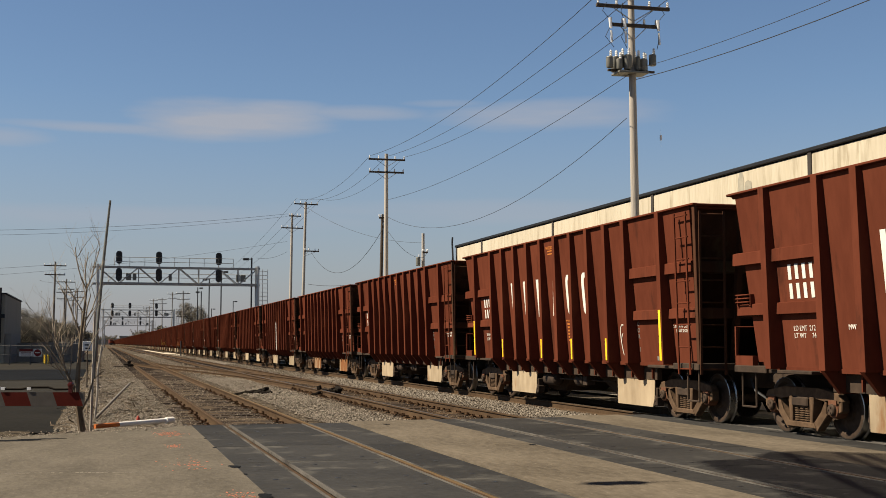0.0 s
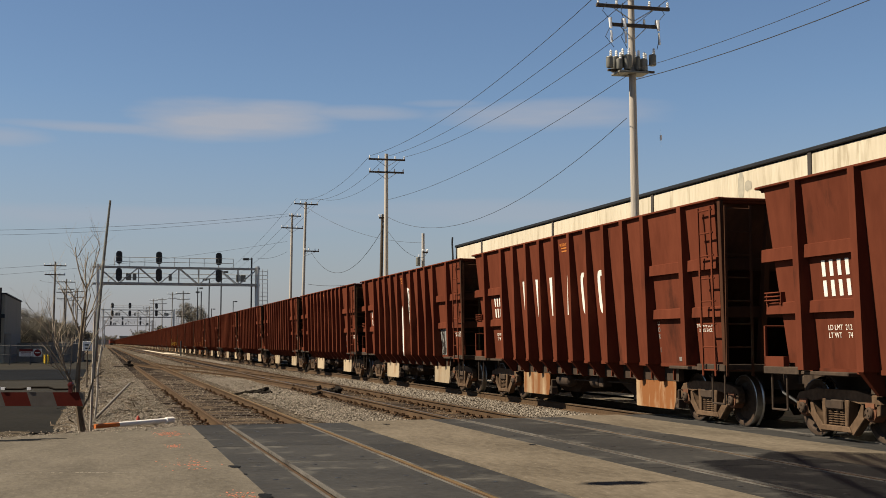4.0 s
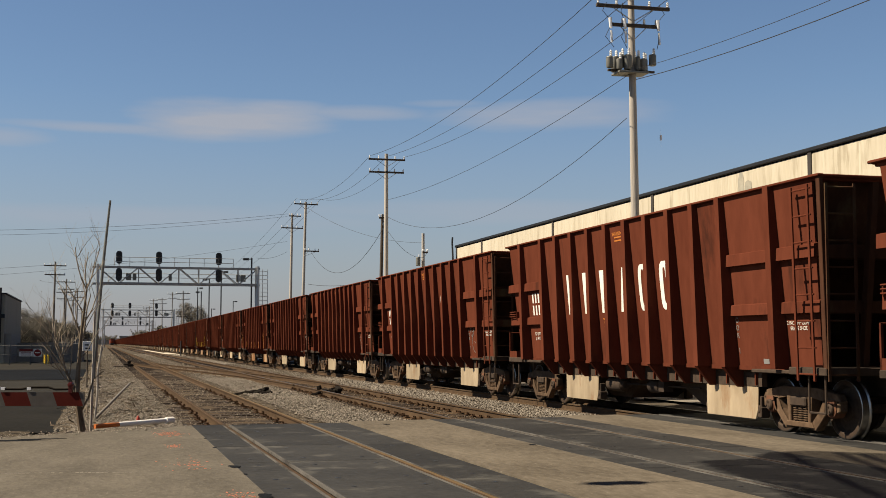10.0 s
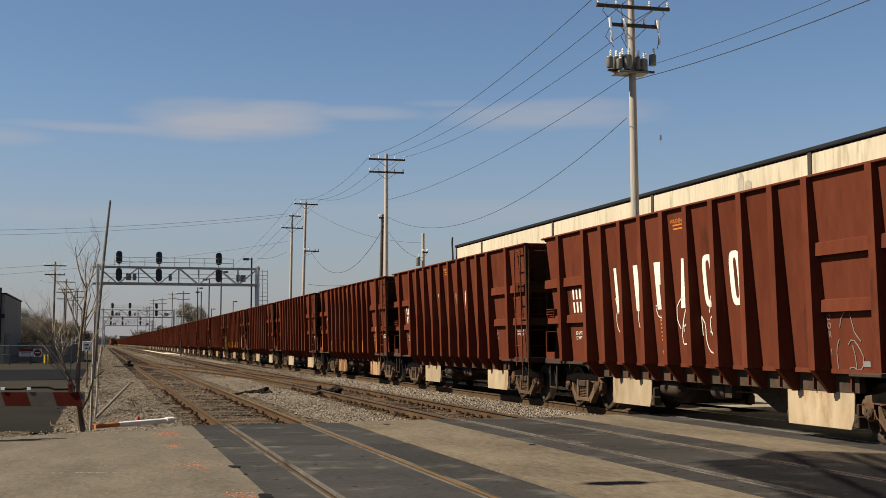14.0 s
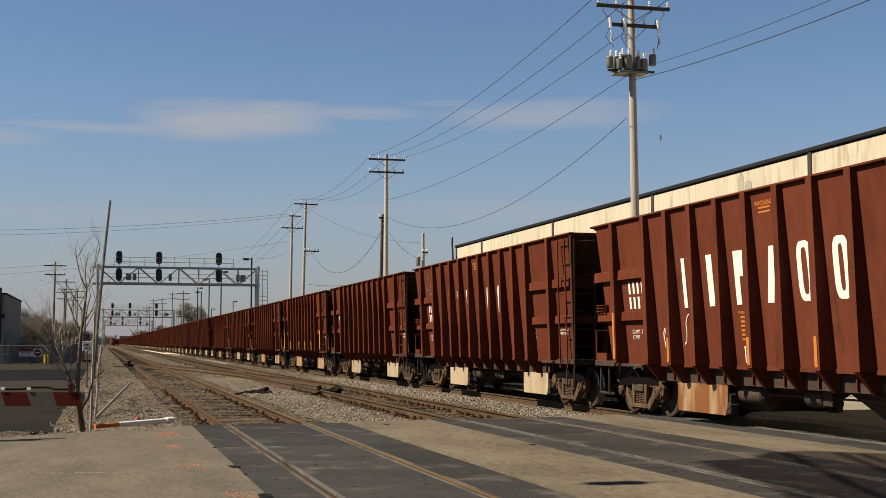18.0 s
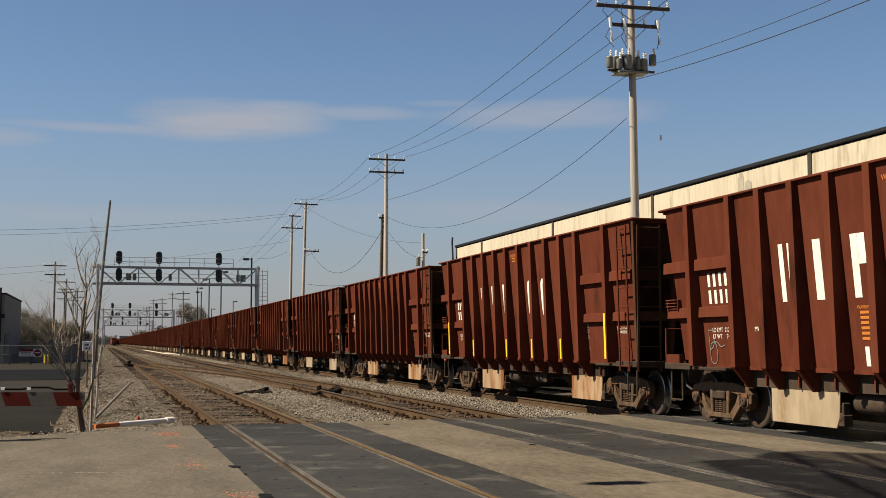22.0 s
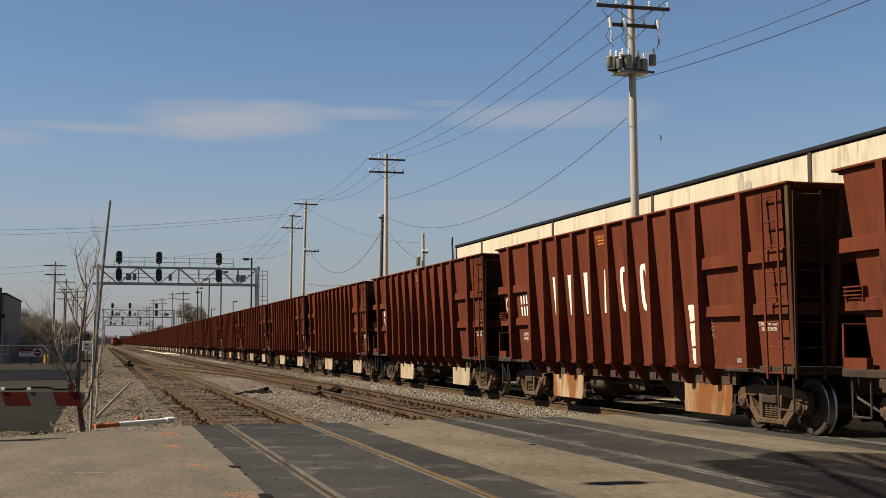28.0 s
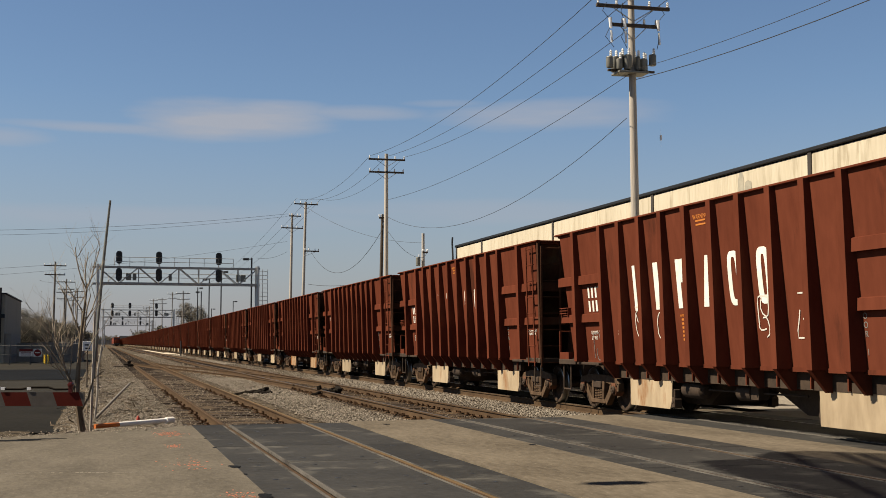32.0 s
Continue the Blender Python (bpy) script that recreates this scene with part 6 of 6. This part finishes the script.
def far_tree(x, y, h, spread, seed, label, leaf=None, per=34, size=0.12, depth=4, z=-0.14, trunk=0.36):
    rnd = random.Random(seed)
    t = thing("tree", label, "tree", pose(x, y, z), "distant trees")
    bm = bmesh.new()
    tips = []
    grow(bm, (0, 0, 0), Vector((rnd.uniform(-.05, .05), 0, 1)), h * trunk, h * 0.022, 0, rnd, tips, 0.4, 8, 0.06)
    base = tips.pop()[0]
    part("trunk", bm, M_BARK, t)
    bm = bmesh.new()
    for i in range(6):
        e = Vector((math.cos(i * 1.05 + seed), math.sin(i * 1.05 + seed), rnd.uniform(0.5, 1.3))).normalized()
        grow(bm, base - Vector((0, 0, rnd.uniform(0, h * 0.1))), e, h * 0.26 * spread, h * 0.012, depth - 1, rnd, tips, 0.3, 4, 0.2)
    part("limbs", bm, M_TWIG, t)
    leaf_cloud(tips, rnd, per, h * 0.03, size, leaf or M_TWIG, "crown", t)
    return t


def far_block(x, y, w, d, h, label):
    b = thing("distant_building", label, "building", pose(x, y, -0.3), "distant buildings")
    bm = bmesh.new()
    box(bm, -w / 2, w / 2, 0, d, 0, h)
    part("wall_block", softened(bm, 0.05), M_GREYWALL, b)
    bm = bmesh.new()
    box(bm, -w / 2 - 0.1, w / 2 + 0.1, -0.1, d + 0.1, h, h + 0.3)
    part("roof_edge", bm, M_ROOF, b)


for fb in ((-24, 420, 30, 30, 6.0), (-22, 640, 26, 40, 7.5), (38, 560, 30, 60, 7.0), (-30, 980, 40, 30, 9.0), (30, 1180, 30, 30, 8.0), (-2, 1520, 60, 20, 7.0)):
    far_block(*fb, "low grey building far down the line")
build_sapling()
for i, (tx, ty, th, sp) in enumerate(((-9.2, 150, 8.2, 1.0), (-12.5, 160, 7.4, 1.1), (-15.5, 158, 6.8, 1.1), (-7.6, 182, 8.0, 1.0), (-19, 170, 8.5, 1.1), (-10.5, 200, 9.5, 1.1), (-11.0, 152, 5.0, 1.3), (-8.0, 154, 4.6, 1.4), (-6.0, 150, 5.6, 1.3), (-13.0, 156, 5.2, 1.4), (-5.0, 165, 5.0, 1.4), (-9.5, 175, 6.5, 1.3))):
    far_tree(tx, ty, th, sp, 40 + i, "leafless brown tree behind the yard", per=150, size=0.034, trunk=0.22)
far_tree(20.6, 300, 13.0, 0.95, 60, "bare brown tree beyond the train", per=60)
for i, (tx, ty, th) in enumerate(((-8.5, 260, 7), (-10.0, 300, 8), (-8.0, 340, 7.5), (-9.0, 380, 8), (-8.0, 460, 9), (-12, 520, 10), (-7.5, 720, 10), (-8.5, 800, 11), (-6.0, 1200, 12), (5.0, 1500, 14), (14.0, 1490, 13), (22.0, 470, 9.5), (24.5, 540, 10), (-9.0, 640, 10), (0.0, 1450, 13), (8.0, 1460, 12), (-14, 900, 12), (-20, 1000, 13), (18.5, 760, 11), (21.0, 620, 10), (24.0, 820, 12))):
    far_tree(tx, ty, th, 1.1, 80 + i, "hazy bare tree far down the line", per=16, size=0.3, depth=3)


# unseen overhead cantilever, added to cast the shadow on the crossing
def build_shade_cantilever():
    g = thing("cantilever_signal", "unseen grey overhead cantilever with a grated deck, added to cast shade on the crossing", "crossing signal", pose(-4.07, 4.19, 0))
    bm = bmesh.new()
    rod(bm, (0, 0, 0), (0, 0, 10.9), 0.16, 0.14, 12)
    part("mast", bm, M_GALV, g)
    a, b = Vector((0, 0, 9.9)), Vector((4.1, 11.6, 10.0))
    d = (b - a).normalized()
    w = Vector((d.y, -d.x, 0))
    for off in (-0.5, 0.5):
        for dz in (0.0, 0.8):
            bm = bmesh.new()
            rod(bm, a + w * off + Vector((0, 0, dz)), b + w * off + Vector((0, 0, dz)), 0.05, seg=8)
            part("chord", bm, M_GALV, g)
    # pair of round heads hung out on one side, added for a small shadow
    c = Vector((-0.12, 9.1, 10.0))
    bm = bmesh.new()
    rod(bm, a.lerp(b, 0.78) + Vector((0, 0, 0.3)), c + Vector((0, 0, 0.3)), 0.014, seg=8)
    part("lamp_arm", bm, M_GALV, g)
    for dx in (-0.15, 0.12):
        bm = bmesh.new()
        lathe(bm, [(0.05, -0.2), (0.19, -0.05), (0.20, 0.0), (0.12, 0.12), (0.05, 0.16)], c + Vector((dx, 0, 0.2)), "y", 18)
        part("flasher", bm, M_BLACK, g, "unseen black round head, added to cast a small shadow")
    # grated deck: bars laid across an irregular outline, cut to shape the shadow
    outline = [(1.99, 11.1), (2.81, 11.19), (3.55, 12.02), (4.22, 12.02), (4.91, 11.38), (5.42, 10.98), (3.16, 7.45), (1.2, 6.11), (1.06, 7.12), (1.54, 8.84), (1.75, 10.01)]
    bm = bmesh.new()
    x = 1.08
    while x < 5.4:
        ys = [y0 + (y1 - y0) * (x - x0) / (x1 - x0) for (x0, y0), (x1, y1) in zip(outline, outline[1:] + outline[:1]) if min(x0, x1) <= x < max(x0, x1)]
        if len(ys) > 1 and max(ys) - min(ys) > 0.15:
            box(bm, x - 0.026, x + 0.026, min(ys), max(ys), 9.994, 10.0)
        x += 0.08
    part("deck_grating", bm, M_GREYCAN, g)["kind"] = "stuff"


build_shade_cantilever()


# ---- things at the verge ----
R_DIR = Vector((math.cos(YAW), -math.sin(YAW), 0))
F_DIR = Vector((math.sin(YAW), math.cos(YAW), 0))


def at(off, depth, z):
    """A place off metres to the side and depth metres ahead of the standpoint."""
    return R_DIR * off + F_DIR * depth + Vector((0, 0, z))


def build_gate():
    tip = at(-6.163, 21.5, 0.51)
    g = thing("crossing_gate", "lowered railway crossing gate arm with faded red and white stripes", "crossing gate", Matrix.Translation(tip) @ Euler((0, 0, -YAW)).to_matrix().to_4x4())
    n, w, h = 14, 0.445, 0.235
    for i in range(n):
        bm = bmesh.new()
        x1, x0 = (-(i - 1) * w - 0.10 if i else 0.0), -i * w - 0.10
        sl = 0.085
        poly = [(x0 + sl, -h / 2), (x1 + (sl if i else 0), -h / 2), (x1, h / 2), (x0, h / 2)]
        prism(bm, poly, "y", -0.015, 0.015)
        part("stripe_board", bm, M_STRIPERED if i % 2 else M_STRIPEWHITE, g, "faded red board" if i % 2 else "faded white board")
    bm = bmesh.new()
    tube(bm, [(-0.22, 0.0, 0.17), (-0.5, 0.0, 0.165), (-0.62, 0, 0.20), (-0.9, 0.0, 0.20), (-1.1, 0, 0.17), (-3.0, 0.0, 0.18), (-7.7, 0.0, 0.18)], 0.02, 6)
    part("cable_conduit", bm, M_OIL, g)
    for x, m in ((-0.24, M_RED), (-0.95, M_PORCELAIN), (-1.4, M_PORCELAIN), (-2.4, M_RED), (-4.2, M_RED)):
        bm = bmesh.new()
        if m is M_RED:
            lathe(bm, [(0.02, -0.05), (0.045, -0.045), (0.05, 0.0), (0.045, 0.045), (0.02, 0.05)], (x, 0, 0.245), "y", 12)
            box(bm, x - 0.03, x + 0.03, -0.035, 0.035, 0.11, 0.21)
        else:
            box(bm, x - 0.035, x + 0.035, -0.03, 0.03, 0.155, 0.205)
        part("gate_lamp", bm, M_LAMPRED if m is M_RED else m, g)
    bm = bmesh.new()
    rod(bm, (-8.3, 0, -0.7), (-8.3, 0, 3.6), 0.07, seg=12)
    box(bm, -8.6, -8.0, -0.3, 0.3, -0.65, 0.45)
    part("mast", softened(bm, 0.01), M_GALV, g)


def build_verge():
    # weathered wooden stake beside the sapling
    p = thing("sign_post", "weathered pale wooden post standing in the verge", "post", pose(-0.17, 23.3, -0.12, 0, 0.8))
    bm = bmesh.new()
    rod(bm, (0, 0, -0.05), (0, 0, 2.16), 0.026, 0.02, 9)
    part("shaft", bm, M_POLE, p)
    # second thin post beside it
    p = thing("stake", "thin bent steel stake in the verge", "post", pose(-0.12, 27.0, -0.12, 3, 2.5))
    bm = bmesh.new()
    tube(bm, [(0, 0, 0), (0.02, 0, 0.5), (0.0, 0, 1.05), (0.05, 0, 1.55)], 0.022, 6)
    part("bar", bm, M_POLE, p)
    s = thing("track_sign", "small pale square track-side sign on a post", "sign", pose(-0.50, 46.0, -0.14))
    bm = bmesh.new()
    box(bm, -0.17, 0.17, -0.012, 0.012, 1.33, 1.68)
    part("plate", softened(bm, 0.008), M_PVC, s)
    bm = bmesh.new()
    rod(bm, (0, 0.03, 0), (0, 0.03, 1.6), 0.022, seg=8)
    part("post", bm, M_DARKWOOD, s)
    bm = bmesh.new()
    box(bm, -0.08, 0.09, -0.018, -0.012, 1.40, 1.45)
    box(bm, -0.10, 0.04, -0.018, -0.012, 1.52, 1.57)
    part("unreadable_bar", bm, M_BLACK, s)
    # leaning wooden pole
    p = thing("leaning_pole", "thin dark wooden pole leaning beside the tracks", "pole", pose(-0.36, 58.4, -0.2))
    bm = bmesh.new()
    tube(bm, [(0, 0, 0), (0.15, 0, 2.7), (0.34, 0, 5.4), (0.58, -0.6, 8.1)], [0.075, 0.07, 0.065, 0.05], 10)
    part("shaft", bm, M_GREYCAN, p)
    # plastic pipe on the ground
    p = thing("pipe", "white plastic pipe with an orange end lying on the gravel", "pipe", pose(0, 0, 0))
    a, b = Vector((-0.10, 23.0, 0.0)), Vector((1.28, 24.0, 0.03))
    bm = bmesh.new()
    rod(bm, a, a.lerp(b, 0.36), 0.041, seg=14)
    part("orange_end", bm, M_PIPEORANGE, p)
    bm = bmesh.new()
    rod(bm, a.lerp(b, 0.30), b, 0.046, seg=14)
    rod(bm, b.lerp(a, 0.08), b.lerp(a, -0.02), 0.06, seg=14)
    part("white_length", bm, M_PVC, p)
    # wooden bar propped in the ballast
    bm = bmesh.new()
    tube(bm, [(-0.12, 27.0, -0.10), at(-8.02, 32.0, 0.44)], 0.03, 8)
    solid("wooden_bar", bm, M_FARPOLE, "weathered wooden bar propped in the ballast", "bar")
    # red stub marker
    p = thing("marker_stub", "small faded red marker stub in the gravel", "marker", pose(0.72, 25.8, -0.16))
    bm = bmesh.new()
    lathe(bm, [(0.04, 0), (0.036, 0.10), (0.024, 0.16), (0.012, 0.18)], seg=10)
    part("stub", bm, M_MARKRED, p)
    # switch machines and rods by the tracks
    rnd = random.Random(9)
    for x, y, w, ln in ((4.75, 39.8, 0.75, 0.5), (6.85, 38.8, 0.55, 0.35)):
        p = thing("switch_machine", "low black oily switch machine with rods among the stones", "switch machine", pose(x, y, -0.2), "switch machines")
        for q in range(11):
            bm = bmesh.new()
            sx, sy, sz = rnd.uniform(0.04, 0.13), rnd.uniform(0.06, 0.2), rnd.uniform(0.03, 0.07)
            box(bm, -sx, sx, -sy, sy, -sz, sz)
            softened(bm, 0.02)
            bm.transform(pose(rnd.uniform(-w, w) * 0.6, rnd.uniform(-ln, ln), sz + rnd.uniform(0.0, 0.2), rnd.uniform(-14, 14), rnd.uniform(-14, 14), rnd.uniform(-35, 35)))
            part("gear_case", bm, M_OIL, p)
        for dy in (-0.3, 0.1, 0.25):
            bm = bmesh.new()
            tube(bm, [(-w * 0.9, dy, 0.06), (0, dy + 0.05, 0.17), (w * 0.9, dy - 0.05, 0.05)], 0.02, 6)
            part("throw_rod", bm, M_OIL, p)
    p = thing("switch_stand", "low dark switch stand at the far turnout", "switch stand", pose(1.55, 89.5, -0.18))
    for x0, x1, y0, y1, z0, z1, m in ((-0.8, 0.2, -0.5, 0.6, 0, 0.10, M_DARKWOOD), (-0.1, 0.7, -0.3, 0.2, 0.02, 0.22, M_OIL), (0.15, 0.4, -0.2, 0.1, 0.22, 0.42, M_OIL)):
        bm = bmesh.new()
        box(bm, x0, x1, y0, y1, z0, z1)
        part("base" if m is M_DARKWOOD else "case", softened(bm, 0.04), m, p)
    # thin dark post between the far tracks
    bm = bmesh.new()
    rod(bm, (9.36, 156.7, -0.2), (9.36, 156.7, 1.75), 0.09, seg=8)
    solid("marker_post", bm, M_BLACK, "thin black marker post between the tracks", "post")
    # debris along the verge
    rnd = random.Random(77)
    verts, faces = [], []
    for _ in range(420):
        x, y = rnd.uniform(-0.9, 1.3), 24 + 70 * rnd.random() ** 1.4
        c = Vector((x, y, -0.10 + rnd.uniform(0, 0.05)))
        d = Vector((rnd.uniform(-1, 1), rnd.uniform(-1, 1), rnd.uniform(-0.1, 0.35))).normalized()
        w = d.orthogonal().normalized() * rnd.uniform(0.006, 0.018)
        ln = rnd.uniform(0.06, 0.28)
        v = w.cross(d)
        o = len(verts)
        for q in (c, c + d * ln):
            verts.extend([tuple(q + w), tuple(q - w * 0.5 + v * 0.8), tuple(q - w * 0.5 - v * 0.8)])
        faces.extend([(o, o + 1, o + 4, o + 3), (o + 1, o + 2, o + 5, o + 4), (o + 2, o, o + 3, o + 5)])
    me = bpy.data.meshes.new("dead_stalks")
    me.from_pydata(verts, [], faces)
    me.materials.append(M_BARK)
    tagged(new("dead_stalks", me), "dry stalks and sticks littering the verge", "litter", kind="stuff")


def build_yard():
    b = thing("yard_building", "plain grey flat-roofed industrial building with a dark doorway", "building", pose(-7.5, 104.5, -0.14))
    bm = bmesh.new()
    box(bm, -30, 0, 0, 20, 0, 5.5)
    part("outer_wall", softened(bm, 0.04), M_YARDWALL, b)
    bm = bmesh.new()
    box(bm, -30.1, 0.1, -0.1, 20.1, 5.5, 5.6)
    part("roof_edge", bm, M_ROOF, b)
    bm = bmesh.new()
    box(bm, -4.2, -0.55, -0.06, 0.04, 0.0, 1.75)
    part("doorway", bm, M_DARKGLASS, b)
    bm = bmesh.new()
    rod(bm, (-0.35, -0.15, 1.6), (-0.35, -0.15, 6.0), 0.09, seg=8)
    box(bm, -0.7, 0.0, -0.25, -0.05, 3.6, 3.9)
    part("flue_pipe", bm, M_ROOF, b)
    bm = bmesh.new()
    box(bm, 0.02, 0.5, 0.3, 12, 0.0, 2.35)
    part("lean_to", bm, M_GREYWALL, b)
    bm = bmesh.new()
    box(bm, -3.5, -1.2, 2, 4, 5.6, 6.0)
    part("roof_unit", softened(bm, 0.05), M_ROOF, b)
    # low sheds behind the fence
    s = thing("shed", "low pale metal shed behind the fence", "shed", pose(-4.2, 112.0, -0.14))
    bm = bmesh.new()
    prism(bm, [(-3.5, 0), (2.6, 0), (2.6, 1.55), (0, 1.7), (-3.5, 1.55)], "y", 0, 12)
    part("shell", bm, M_GREYWALL, s)
    # chain-link fence
    f = thing("fence", "grey chain-link fence along the yard", "fence", pose(0, 98.0, -0.14))
    x0, x1 = -14.0, -2.2
    for i in range(9):
        bm = bmesh.new()
        x = x0 + (x1 - x0) * i / 8
        rod(bm, (x, 0, 0), (x, 0, 1.5), 0.045, seg=8)
        part("post", bm, M_FENCE, f)
    for z in (0.12, 0.75, 1.42):
        bm = bmesh.new()
        rod(bm, (x0, 0, z), (x1, 0, z), 0.028, seg=6)
        part("rail", bm, M_FENCE, f)
    bm = bmesh.new()
    for i in range(90):
        x = x0 + (x1 - x0) * i / 90
        for s_ in (-1, 1):
            rod(bm, (x, 0.01, 0.1 if s_ > 0 else 1.42), (min(x + 1.3, x1), 0.01, 1.42 if s_ > 0 else 0.1), 0.0022, seg=3, caps=False)
    part("mesh", bm, M_FENCE, f)
    s = thing("yard_sign", "red and white warning sign on the fence", "sign", pose(-5.0, 97.955, -0.14))
    bm = bmesh.new()
    box(bm, -0.95, 0.0, -0.02, 0.02, 0.62, 1.16)
    part("white_board", bm, M_WHITE, s)
    bm = bmesh.new()
    box(bm, -0.95, 0.0, -0.026, -0.02, 0.98, 1.16)
    for z in (0.70, 0.79, 0.88):
        box(bm, -0.85, -0.12, -0.026, -0.02, z, z + 0.04)
    part("unreadable_bar", bm, M_RED, s)
    bm = bmesh.new()
    box(bm, 0.05, 0.65, -0.02, 0.02, 0.60, 1.18)
    part("white_board", bm, M_WHITE, s)
    bm = bmesh.new()
    lathe(bm, [(0.01, -0.03), (0.26, -0.03), (0.26, -0.02), (0.01, -0.02)], (0.35, 0, 0.89), "y", 20)
    part("red_disc", bm, M_RED, s)
    bm = bmesh.new()
    box(bm, 0.17, 0.53, -0.036, -0.03, 0.86, 0.92)
    part("white_bar", bm, M_WHITE, s)
    for x in (-4.25, -4.02, -1.75):
        bm = bmesh.new()
        rod(bm, (x, 101.0, -0.14), (x, 101.0, 0.62), 0.08, seg=10)
        solid("bollard", bm, M_YELLOW, "yellow steel bollard at the yard gate", "bollard", "bollards")


build_gate()
build_verge()
build_yard()


# ---- what moves ----
def motions():
    times = [i * 2.0 for i in range(17)]
    for k, car in enumerate(CARS):
        walk(car, [(t, pose(TRACK_C, car_y(k, t), 0)) for t in times])
    walk(LOCO, [(t, pose(TRACK_B, oncoming(t), 0)) for t in (0.0, 16.0, 32.0)])
    for i, car in enumerate(BOXCARS):
        walk(car, [(t, pose(TRACK_B, oncoming(t) + 19.0 + 16.4 * i, 0)) for t in (0.0, 16.0, 32.0)])
    # wheels turn with the distance gone; all wheels alike, so they share their keys
    firsts = {}
    steps = [i / 15.0 for i in range(481)]
    for car in CARS:
        for ob in car.children_recursive:
            if not ob.name.startswith("wheelset"):
                continue
            q = round(ob.location.y, 3)
            if q not in firsts:
                walk(ob, [(t, pose(0, q, 0.457, math.degrees(travelled(t) / 0.457) % 360)) for t in steps])
                firsts[q] = ob.animation_data
            else:
                ob.rotation_mode = "QUATERNION"
                keys = ob.animation_data_create()
                keys.action = firsts[q].action
                keys.action_slot = firsts[q].action_slot


motions()
